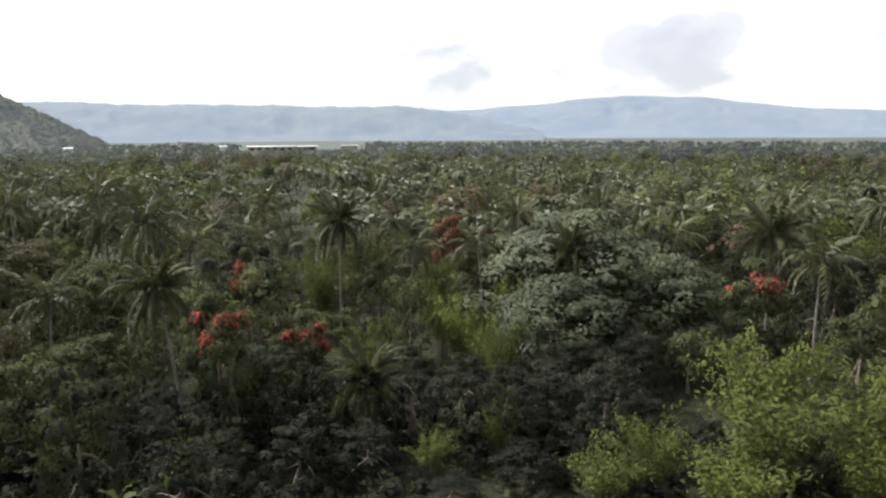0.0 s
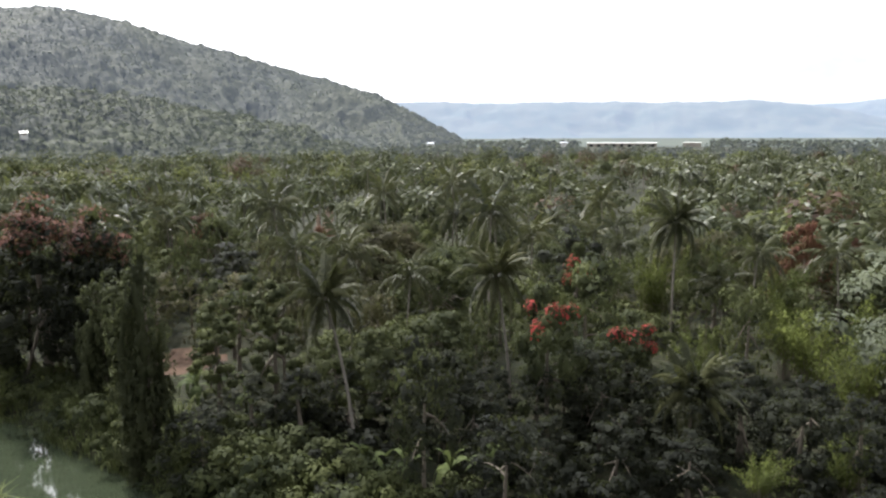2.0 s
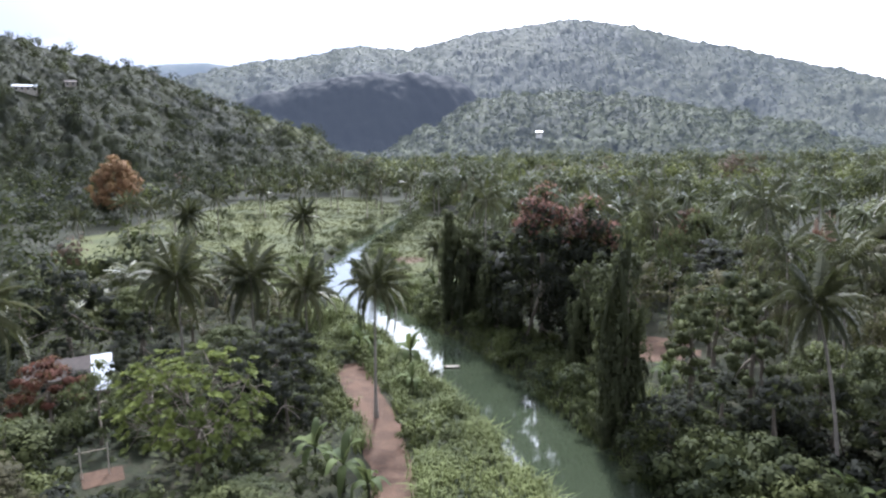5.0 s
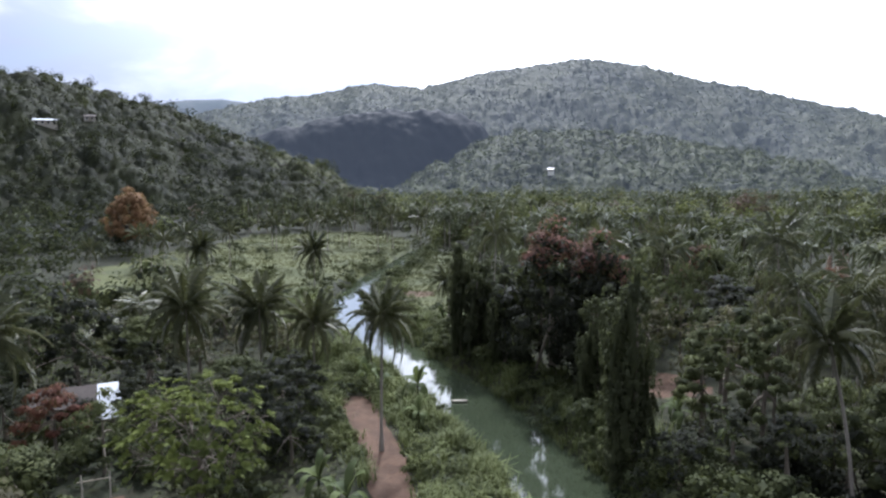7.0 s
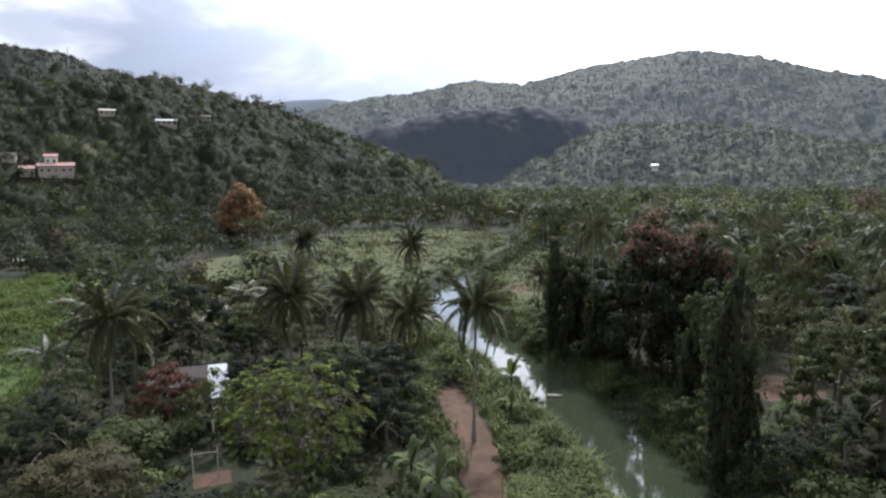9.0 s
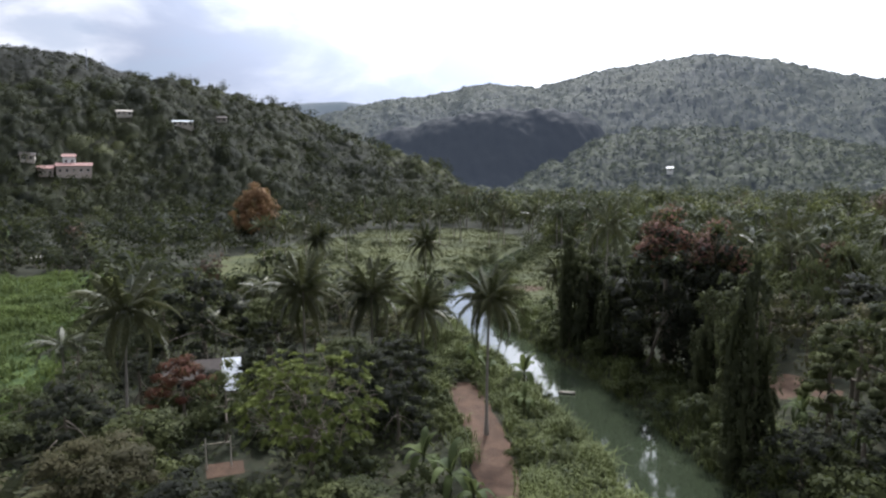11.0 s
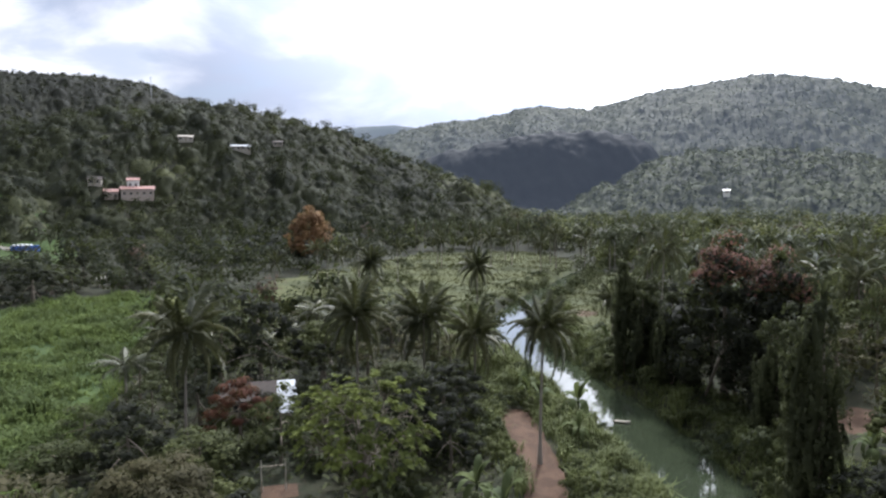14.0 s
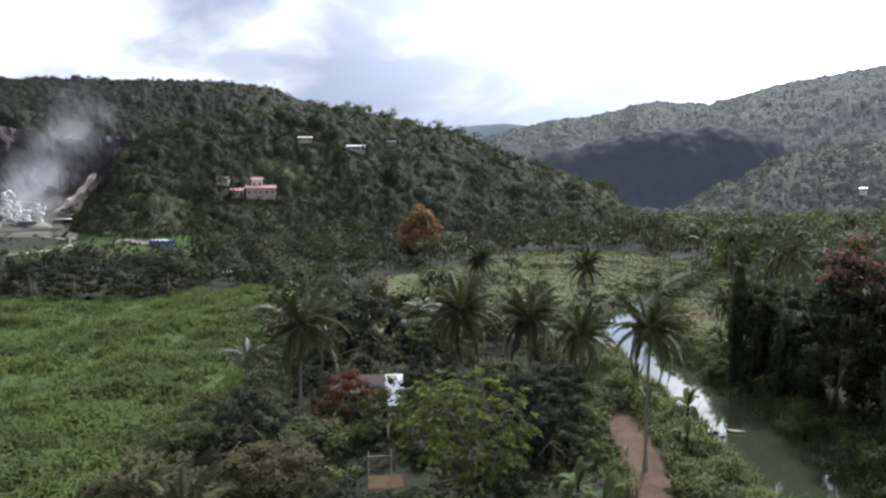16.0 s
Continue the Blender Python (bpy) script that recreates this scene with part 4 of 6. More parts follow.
def make_vine_tree(name, seed, h, r, label):
    """A dead-straight tree hung from top to foot with creepers."""
    rng = np.random.RandomState(seed)
    root = tagged(new(name), label, "tree", "vine-draped trees")
    t = np.linspace(0, 1, 8)
    heap = Heap()
    heap.add(*tube(np.stack([0.2 * np.sin(t * 3), 0 * t, h * 0.95 * t - 0.2], -1), 0.28 * (1 - 0.6 * t), 7))
    part("trunk", heap.mesh("trunk", M_BARK, True), root)
    heap = Heap()
    for k in range(4 + int(2 * r)):
        a = k * 2.39996 + rng.uniform(-0.5, 0.5)
        off = 0.0 if k == 0 else r * rng.uniform(0.35, 0.85)
        top = h if k == 0 else h * rng.uniform(0.52, 0.93)
        foot = 0.0 if k % 2 == 0 else h * rng.uniform(0.0, 0.25)
        z = np.linspace(foot, top, 16)
        wave = rng.uniform(0, 6, 2)
        cx = math.cos(a) * off * np.interp(z / top, [0, 0.7, 1], [1.15, 1.0, 0.85]) + 0.22 * np.sin(z * 0.6 + wave[0])
        cy = math.sin(a) * off * np.interp(z / top, [0, 0.7, 1], [1.15, 1.0, 0.85]) + 0.22 * np.cos(z * 0.5 + wave[1])
        rad = r * rng.uniform(0.20, 0.34)
        prof = rad * np.interp((z - foot) / (top - foot), [0, 0.15, 0.6, 0.9, 1], [0.5, 0.8, 1.0, 1.0, 0.75]) * rng.uniform(0.65, 1.3, 16)
        heap.add(*tube(np.stack([cx, cy, z], -1), prof * 0.45, 7))
        tufts = int(4.2 * (top - foot))
        for zc in rng.uniform(foot + 0.3, top, tufts):
            t_a = rng.uniform(0, 6.28)
            pr = np.interp(zc, z, prof)
            q = np.array([np.interp(zc, z, cx) + pr * math.cos(t_a) * 0.8, np.interp(zc, z, cy) + pr * math.sin(t_a) * 0.8, zc])
            way = np.array([math.cos(t_a), math.sin(t_a), 0.25])
            m = 26
            n = unit(rng.normal(size=(m, 3)) * np.array([0.8, 0.8, 0.8]) + way)
            rc, long_ = rng.uniform(0.28, 0.60), rng.uniform(0.8, 2.2)
            p = q + n * rc * rng.uniform(0.7, 1.1, (m, 1)) * np.array([1, 1, long_]) - np.array([0, 0, 0.3 * rc * long_])
            L = rng.uniform(0.20, 0.40, m)
            heap.add(*cards(rng, p, unit(n + 0.3 * rng.normal(size=(m, 3))), L, L * 0.7, 0.6), 0, unit(0.7 * n + 0.6 * way + 0.2 * rng.normal(size=(m, 3))))
    for k in range(14):                      # loose strands that hang clear of the mass
        a, zt = rng.uniform(0, 6.28), h * rng.uniform(0.35, 0.92)
        long_ = rng.uniform(1.5, 5.0)
        q = np.array([math.cos(a), math.sin(a), 0]) * r * rng.uniform(0.7, 1.1)
        m = int(26 * long_)
        p = q + np.stack([0.10 * rng.normal(size=m), 0.10 * rng.normal(size=m), zt - long_ * rng.uniform(0, 1, m)], -1)
        n = unit(np.array([math.cos(a), math.sin(a), 0.3]) + 0.5 * rng.normal(size=(m, 3)))
        L = rng.uniform(0.16, 0.32, m)
        heap.add(*cards(rng, p, n, L, L * 0.6, 0.6), 0, n)
    for k in range(10):
        m = 60
        q = np.array([r * 0.4 * rng.normal(), r * 0.4 * rng.normal(), h * rng.uniform(0.78, 1.0)])
        n = unit(rng.normal(size=(m, 3)) + np.array([0, 0, 0.6]))
        L = rng.uniform(0.22, 0.42, m)
        heap.add(*cards(rng, q + n * rng.uniform(0.3, 0.7, (m, 1)), n, L, L * 0.7, 0.3), 0, n)
    part("vine_mantle", heap.mesh("vine_mantle", M_VINE), root, "curtain of hanging green creepers")
    return root


def banana_leaf_mesh(L, W_, sag):
    s = np.linspace(0, 1, 8)
    x = L * s * (1 - 0.2 * s)
    z = L * (0.75 * s - sag * s ** 2.2)
    w = W_ * np.clip(np.sin(np.pi * (0.05 + 0.93 * s)), 0.03, 1) ** 0.6 * (s > 0.12) + 0.03
    v = np.concatenate([np.stack([x, 0 * x, z], -1), np.stack([x, w, z + 0.25 * w], -1), np.stack([x, -w, z + 0.25 * w], -1)])
    i = np.arange(7)[:, None]
    F = np.concatenate([np.concatenate([i, i + 1, i + 9, i + 8], 1), np.concatenate([i + 16, i + 17, i + 1, i], 1)])
    return mesh_of("banana_leaf", v, F, M_BANANA, None, True)


BLEAF = [banana_leaf_mesh(2.4, 0.24, 0.5), banana_leaf_mesh(2.3, 0.25, 0.9), banana_leaf_mesh(2.1, 0.23, 1.2)]


def banana(x, y, h=3.2, seed=0, label="banana plant with broad arching leaves", group="banana plants"):
    rng = np.random.RandomState(seed + 900)
    root = tagged(new("banana_plant"), label, "banana plant", group)
    root.matrix_basis = pose(x, y, float(ground_z(x, y)), 0, 0, rng.uniform(0, 360))
    heap = Heap()
    t = np.linspace(0, 1, 5)
    heap.add(*tube(np.stack([0.1 * t, 0 * t, h * 0.55 * t - 0.1 * (t == 0)], -1), 0.16 * (1 - 0.45 * t), 8))
    part("stem", heap.mesh("stem", M_VINE, True), root)
    for k in range(9):
        lf = part("leaf", BLEAF[k % 3], root)
        lf.matrix_basis = pose(0.1, 0, h * 0.52, 0, 0, k * 137.5 + rng.uniform(-15, 15)) @ pose(0, 0, 0, rng.uniform(-15, 15), -42 + 30 * (k % 3) + rng.uniform(-8, 8), 0) @ Matrix.Scale(h / 3.2 * rng.uniform(0.85, 1.1), 4)
    return root


def place(model, x, y, scale=1.0, tall=None, turn=0.0, z=None, label=""):
    zz = float(ground_z(x, y)) if z is None else z
    ob = copy_thing(model, pose(x, y, zz - 0.05, 0, 0, turn) @ Matrix.Diagonal((scale, scale, tall or scale, 1)))
    if label:
        ob["label"] = label
    return ob


USED = []


def keep(x, y, r):
    USED.append((x, y, r))
# ---- named palms by the river and round the hut ----
def named_palm(x, y, top, spread, **kw):
    keep(x, y, 3.0)
    return palm(x, y, top, spread, seed=int(abs(x * 7 + y * 3)), **kw)


named_palm(-59.9, 19.6, 15.0, 4.0, lean=(0.1, 0.3), label="lone coconut palm rising from the red track beside the river")
named_palm(-73.9, -13.9, 13.4, 5.6, lean=(0.2, 0.4), label="coconut palm with a bare pale trunk at the field's edge")
named_palm(-88.8, 5.0, 11.9, 6.2)
named_palm(-91.5, 14.2, 10.6, 6.0)
named_palm(-86.1, 19.9, 9.3, 5.2)
named_palm(-151.9, 36.9, 11.2, 5.4, label="leafy coconut palm at the edge of the meadow")
named_palm(-165.2, 14.4, 11.8, 5.0)
for px, py, pt in ((-205, 3, 12), (-205, 9, 10.3), (-204, 14.5, 12), (-204, 20, 8.6), (-203, 26, 12), (-206, -9, 8.7), (-214, 6, 11), (-216, 16, 11.5)):
    named_palm(px, py, pt, 4.6, label="coconut palm in a row across the meadow", fronds=16)
for px, py, pt in ((-232, 62, 13), (-240, 72, 12), (-228, 84, 13.5), (-247, 60, 11.5), (-222, 92, 12.5), (-255, 48, 12), (-262, 76, 13), (-238, 46, 11), (-215, 74, 12), (-250, 90, 13)):
    named_palm(px, py, pt, 4.8, label="coconut palm at the far end of the meadow", fronds=16)
named_palm(-43.1, -16.7, 6.2, 4.0, label="young coconut palm at the edge of the tall grass")
named_palm(-30.7, 45.1, 16.1, 4.2, lean=(-1.7, -1.3), label="coconut palm with a leaning pale trunk on the far bank")
named_palm(-22.5, 59.5, 15.8, 4.4, lean=(-1.4, -0.6), label="coconut palm with drooping dark fronds in the wood")
named_palm(-68.4, 51.5, 14.6, 4.0)
named_palm(-11.6, 83.3, 18.6, 4.8, label="tall coconut palm rising out of the wood")
named_palm(15.2, 78.0, 16.0, 4.2)
named_palm(38.9, 80.8, 17.2, 5.6)
named_palm(-5.7, 56.9, 8.2, 4.4, label="low coconut palm with long drooping fronds")
named_palm(-112, 51, 9.0, 3.8)

# banana plants on the banks
for bx, by, bh in ((-71.2, 28.0, 4.6), (-47.6, 12.4, 4.2), (-51.9, 11.4, 3.8), (-52.1, 48.6, 3.6), (-50.1, 51.1, 3.8), (-54, 50.0, 3.2), (-24.1, 42.4, 4.2), (-21.0, 43.5, 4.0),
                   (-27.5, 42.0, 3.4), (-18.5, 44.8, 3.6), (-76, 25.5, 3.4), (-83, 26.0, 3.8), (-46, 49, 3.0), (-105, 50, 3.6), (-108, 48, 3.2), (-64, 25, 3.0), (-79, 24.6, 3.6), (-44.5, 13.4, 3.4)):
    banana(bx, by, bh, int(bx * -5))
    keep(bx, by, 1.0)

# models of the trees, kept out of sight below the ground until copied
T_BROAD = [make_tree("broadleaf_tree", 11 + k, 12, 5, "spreading green broadleaf tree in the wood", M_LEAF, 40, 92, 0.34) for k in range(3)]
T_DARK = [make_tree("dark_tree", 21 + k, 12, 4.6, "dense dark green broadleaf tree", M_LEAF_DARK_SHADE, 30, 70, 0.40, crown_h=11) for k in range(2)]
T_GREY = [make_tree("grey_green_tree", 31 + k, 14, 7, "wide tree with grey-green shining leaves", M_LEAF_GREY, 64, 170, 0.38, core=True, low=-0.1) for k in range(2)]
T_OLIVE = [make_tree("olive_tree", 35, 14, 7, "wide tree with a dull olive crown", M_LEAF_OLIVE, 52, 170, 0.36, low=-0.1)]
T_PALE = [make_rosette_tree("pale_tree", 41, 11, 6, "open tree with large pale yellow-green leaves", M_LEAF_PALE)]
T_RED = [make_tree("red_tree", 51, 12, 5, "tree with a reddish brown crown", M_LEAF_RED, 24, 110, 0.4)]
T_ORANGE = [make_tree("orange_tree", 52, 14, 6, "round tree with brownish orange foliage", M_LEAF_ORANGE, 80, 60, 0.55)]
T_FLOWER = [make_tree("flame_tree", 53, 15, 5, "tree with clusters of scarlet flowers on its crown", M_LEAF, 30, 150, 0.38, flower=0.52, top_only=0.58)]
T_REDTOP = [make_tree("rust_topped_tree", 55, 20, 6, "huge creeper-hung dark tree with a rusty red top", M_LEAF_DARK_SHADE, 70, 130, 0.42, crown_h=19, low=-0.9, flower=0.85, top_only=0.66, bloom=M_RUST_LEAF, tall=1.5)]
T_KNOB = [make_tree("narrow_tree", 61, 14, 2.6, "narrow tree with knobbly green crown", M_LEAF, 26, 110, 0.36, low=-0.5, crown_h=11, tall=1.1)]
T_BAMBOO = [make_bamboo("bamboo_clump", 71 + k, 11, 5, "feathery lime-green bamboo clump") for k in range(3)]
T_LPALM = [make_light_palm("grove_palm", 81 + k, 10.5 + k, 4.6, "coconut palm among the trees of the grove") for k in range(4)]
T_BUSH = [make_bush("bush", 91 + k, 2.0, 2.6, "rounded light green bush on the river bank", M_SHRUB, 8, 64, 0.24) for k in range(4)]
T_BUSHD = [make_bush("undergrowth_bush", 96 + k, 2.2, 2.4, "dark green undergrowth bush", M_LEAF, 7, 44, 0.34, "bush", "undergrowth bushes") for k in range(3)]
T_BUSHK = [make_bush("undergrowth_bush", 196 + k, 2.2, 2.4, "undergrowth bush coloured near black for the shade of the wood", M_LEAF_DARK_SHADE, 7, 40, 0.36, "bush", "undergrowth bushes") for k in range(2)]
T_DARKTALL = [make_tree("creeper_hung_tree", 57 + k, 20, 6, "tall dark tree hung with creepers to the ground", M_LEAF_DARK_SHADE, 38, 60, 0.52, crown_h=19, low=-0.9, tall=1.6) for k in range(2)]
MODELS = T_DARKTALL + T_BROAD + T_DARK + T_GREY + T_OLIVE + T_PALE + T_RED + T_ORANGE + T_REDTOP + T_FLOWER + T_KNOB + T_BAMBOO + T_LPALM + T_BUSH + T_BUSHD + T_BUSHK
rt = np.random.RandomState(77)


def tree_at(models, x, y, top, r, h0, r0, label=""):
    """A tree whose crown tops out at the height top, with crown radius r."""
    keep(x, y, r * 0.75)
    g = float(ground_z(x, y))
    m = models[rt.randint(len(models))]
    return place(m, x, y, r / r0, (top - g) / h0, rt.uniform(0, 360), label=label)


# left bank, round the hut
tree_at(T_DARK, -90.5, -7.2, 16.0, 6.2, 12, 4.6, "big dense dark green tree behind the hut")
tree_at(T_PALE, -55.4, 2.8, 12.4, 6.0, 11, 6, "open tree with large pale yellow-green leaves above the yard")
tree_at(T_DARK, -64.6, 8.8, 11.2, 4.3, 12, 4.6)
tree_at(T_DARK, -69.5, 12.5, 10.0, 4.0, 12, 4.6)
tree_at(T_DARK, -60.5, 11.2, 8.5, 3.2, 12, 4.6)
tree_at(T_DARKTALL, -73.0, -6.0, 8.0, 2.4, 20, 6, "dark leafy tree shading the hut")
tree_at(T_RED, -71.5, -8.3, 9.6, 3.5, 12, 5, "shrubby tree with dark red leaves beside the hut")
tree_at(T_DARK, -63.7, -17.1, 9.6, 4.1, 12, 4.6)
tree_at(T_OLIVE, -52.3, -12.8, 8.2, 5.0, 14, 7)
tree_at(T_DARK, -47, -6.5, 7.0, 4.2, 12, 4.6)
tree_at(T_BROAD, -96.5, 1.0, 11.0, 5.0, 12, 5)
tree_at(T_BROAD, -79, 9.0, 8.5, 4.2, 12, 5)
tree_at(T_BROAD, -99, -13, 12.5, 5.5, 12, 5)
tree_at(T_DARK, -79, 16, 8.0, 3.6, 12, 4.6)
tree_at(T_BROAD, -112, 6, 8.5, 4.5, 12, 5)
tree_at(T_BROAD, -118, -10, 9.5, 5.0, 12, 5)
tree_at(T_BROAD, -45, 4.5, 6.0, 3.6, 12, 5)
# woods behind the field
for wx, wy in ((-185, -126), (-178, -109), (-182, -99), (-177, -86), (-182, -76), (-187, -66), (-192, -112), (-196, -92), (-198, -78), (-200, -66), (-188, -135), (-172, -118)):
    tree_at(T_DARKTALL, wx, wy, 13.0 + rt.uniform(-2.5, 1.5), 7.4, 20, 6, "dark broad tree in the row behind the field")
for wx, wy, wt in ((-207, -50, 9), (-207, -63, 10), (-213, -46, 11), (-222, -64, 12), (-224, -50, 12), (-205, -42, 8)):
    tree_at(T_DARKTALL, wx, wy, wt, 4.4, 20, 6, "dark bushy tree beside the low building")
tree_at(T_DARK, -74.5, -1.2, 8.6, 3.0, 12, 4.6)
tree_at(T_DARKTALL, -77.0, -13.0, 9.0, 3.2, 20, 6, "dark leafy tree shading the hut")
tree_at(T_DARKTALL, -86.0, 0.5, 9.5, 3.4, 20, 6, "dark leafy tree shading the hut")
tree_at(T_ORANGE, -252.4, 1.7, 25.0, 7.6, 14, 6)

# right bank
for vx, vy, vh, vr in ((-46.1, 37.9, 20.2, 2.1), (-48.9, 38.4, 16.8, 1.9), (-60.2, 44.6, 14.3, 2.1), (-90.4, 42.8, 17.6, 2.4), (-88.0, 46.0, 15.0, 2.2), (-86.5, 43.5, 13.5, 2.0), (-80.5, 44.5, 14.5, 2.0)):
    g0 = float(ground_z(vx, vy))
    vt = make_vine_tree("vine_tree", int(-vx), vh - g0, vr, "tall trunk hung with curtains of green creepers")
    vt.matrix_basis = pose(vx, vy, g0)
    keep(vx, vy, vr)
tree_at(T_REDTOP, -73.2, 47.5, 23.0, 7.0, 20, 6)
tree_at(T_DARK, -78.5, 49.0, 19.5, 4.6, 12, 4.6)
tree_at(T_REDTOP, -66.4, 49.5, 21.8, 5.8, 20, 6)
for cx_, cy_, ct_, cr_ in ((-84, 46.5, 16.5, 4.0), (-88, 50, 14.5, 3.6), (-79, 45.5, 15.0, 3.2)):
    tree_at(T_DARKTALL, cx_, cy_, ct_, cr_, 20, 6)
tree_at(T_KNOB, -47.2, 46.8, 14.1, 2.6, 14, 2.6)
tree_at(T_KNOB, -40.2, 46.6, 16.8, 2.6, 14, 2.6)
for ox_, oy_ in ((-57, 50.5), (-52, 46.5), (-60, 54), (-48.5, 43)):
    keep(ox_, oy_, 2.6)          # an open way to the bare red ground
tree_at(T_BROAD, -29.9, 50.2, 13.4, 4.8, 12, 5)
tree_at(T_BROAD, -36.0, 50.0, 12.0, 4.0, 12, 5)
tree_at(T_OLIVE, -51.6, 83.4, 17.0, 8.0, 14, 7, "wide old tree with a brownish olive crown")
tree_at(T_BROAD, -38.9, 76.8, 15.2, 5.6, 12, 5)
tree_at(T_DARK, -74.2, 78.7, 13.4, 7.9, 12, 4.6)
tree_at(T_RED, -91.5, 89.7, 16.3, 6.2, 12, 5)
tree_at(T_BAMBOO, -66, 84, 14.5, 6.0, 11, 5)
tree_at(T_FLOWER, -17.2, 54.2, 17.3, 3.4, 15, 5)
tree_at(T_FLOWER, -12.0, 60.9, 13.8, 3.2, 15, 5)
tree_at(T_DARK, -13.0, 56.0, 11.5, 4.0, 12, 4.6)
tree_at(T_BROAD, -29.6, 56.2, 13.0, 5.6, 12, 5)
tree_at(T_DARK, -22.4, 81.0, 19.0, 6.1, 12, 4.6)
tree_at(T_FLOWER, -21.0, 76.0, 17.5, 2.4, 15, 5)
tree_at(T_BROAD, -36.5, 70.0, 16.4, 6.0, 12, 5)
tree_at(T_GREY, 17.8, 84.5, 20.2, 13.0, 14, 7, "huge spreading tree with grey-green leaves")
tree_at(T_GREY, 13.6, 72.2, 14.5, 7.7, 14, 7)
tree_at(T_GREY, 26.6, 78.2, 15.6, 7.6, 14, 7)
tree_at(T_BAMBOO, 24.4, 47.5, 12.0, 7.0, 11, 5)
tree_at(T_BAMBOO, 15.4, 47.1, 9.7, 4.0, 11, 5)
tree_at(T_BAMBOO, 32.6, 50.2, 12.4, 7.0, 11, 5)
tree_at(T_BAMBOO, 27.0, 55.0, 13.6, 6.0, 11, 5)
tree_at(T_BAMBOO, 20.0, 43.5, 8.6, 5.0, 11, 5)
tree_at(T_BAMBOO, 12.0, 45.5, 7.5, 4.0, 11, 5)
tree_at(T_BAMBOO, 38.5, 47.0, 10.5, 5.5, 11, 5)
tree_at(T_BAMBOO, 30.0, 44.0, 9.0, 5.0, 11, 5)
tree_at(T_BAMBOO, 8.5, 78.0, 13.0, 3.6, 11, 5)
tree_at(T_BROAD, 38.0, 60.0, 14.0, 5.0, 12, 5)
tree_at(T_BAMBOO, -7.5, 108.9, 14.6, 5.3, 11, 5)
tree_at(T_BAMBOO, 3.0, 74.2, 11.7, 4.8, 11, 5)
tree_at(T_BAMBOO, 6.5, 68.0, 11.0, 3.6, 11, 5)
tree_at(T_BAMBOO, -7.1, 70.8, 10.1, 3.4, 11, 5)
tree_at(T_BAMBOO, 0.0, 92.0, 14.0, 4.4, 11, 5)
tree_at(T_BAMBOO, 5.2, 54.1, 7.9, 1.8, 11, 5)
tree_at(T_BAMBOO, -0.3, 51.6, 6.0, 2.6, 11, 5)
tree_at(T_FLOWER, 33.0, 70.3, 16.9, 4.2, 15, 5, "flame tree with rusty red flowers and a pale trunk")
tree_at(T_BAMBOO, 44.4, 121.8, 16.6, 9.0, 11, 5)
tree_at(T_BAMBOO, 60.3, 103.5, 17.5, 8.0, 11, 5)
tree_at(T_RED, 2.1, 104.2, 18.1, 4.4, 12, 5)
tree_at(T_DARK, 52.0, 84.0, 14.5, 6.5, 12, 4.6)
tree_at(T_DARK, -98, 64, 12.0, 5.0, 12, 4.6)
for fx, fy, ft, fr in ((3, 61, 9.5, 3.6), (-2.5, 63, 10, 3.6), (10, 60, 9.0, 3.6), (7, 49.5, 6.0, 3.0), (1.5, 46.5, 5.0, 2.8), (-5, 50.5, 7.5, 3.4), (-10, 49, 8.5, 3.4), (-15.5, 48.5, 8.0, 3.2), (-22, 49.5, 9.5, 3.6), (9.5, 54.5, 7.0, 3.2), (17, 55, 8.0, 3.4)):
    tree_at(T_DARK, fx, fy, ft, fr, 12, 4.6)

for fx, fy, ft in ((12.5, 52.5, 7.5), (16.5, 60, 9.5), (10, 57.5, 8.0), (14.5, 64, 10.0), (19.5, 65, 10.5)):
    tree_at(T_DARKTALL, fx, fy, ft, 3.4, 20, 6, "leafy tree in near-black shade colour at the front of the wood")
# a tall front along the far bank, its shade put into near-black leaves
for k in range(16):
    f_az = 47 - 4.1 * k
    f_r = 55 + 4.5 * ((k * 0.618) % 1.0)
    tree_at(T_DARKTALL, -math.sin(radians(f_az)) * f_r, math.cos(radians(f_az)) * f_r, 8.5 + 3.4 * ((k * 0.382) % 1.0), 3.4, 20, 6, "leafy tree in near-black shade colour at the front of the wood")

# ---- fill of the woods ----
rf = np.random.RandomState(8)
F_BROAD = [make_tree("broadleaf_tree", 111 + k, 12, 5, "green broadleaf tree in the closed wood", M_LEAF, 15, 84, 0.40, limbs=3) for k in range(4)]
F_OLIVE = [make_tree("olive_tree", 141 + k, 12, 5, "dull olive green tree in the closed wood", M_LEAF_OLIVE, 13, 84, 0.40, limbs=3) for k in range(2)]
F_DARK = [make_tree("dark_tree", 121 + k, 12, 4.6, "dark green tree in the closed wood", M_LEAF_DARK_SHADE, 15, 84, 0.40, limbs=3) for k in range(3)]
F_GREY = [make_tree("grey_green_tree", 131 + k, 14, 7, "tree with grey-green leaves in the closed wood", M_LEAF_GREY, 20, 96, 0.46, low=-0.1, limbs=3) for k in range(2)]
MODELS += F_BROAD + F_OLIVE + F_DARK + F_GREY


def free(x, y, pad):
    for ux, uy, ur in USED:
        if (x - ux) ** 2 + (y - uy) ** 2 < (ur + pad) ** 2:
            return False
    return True


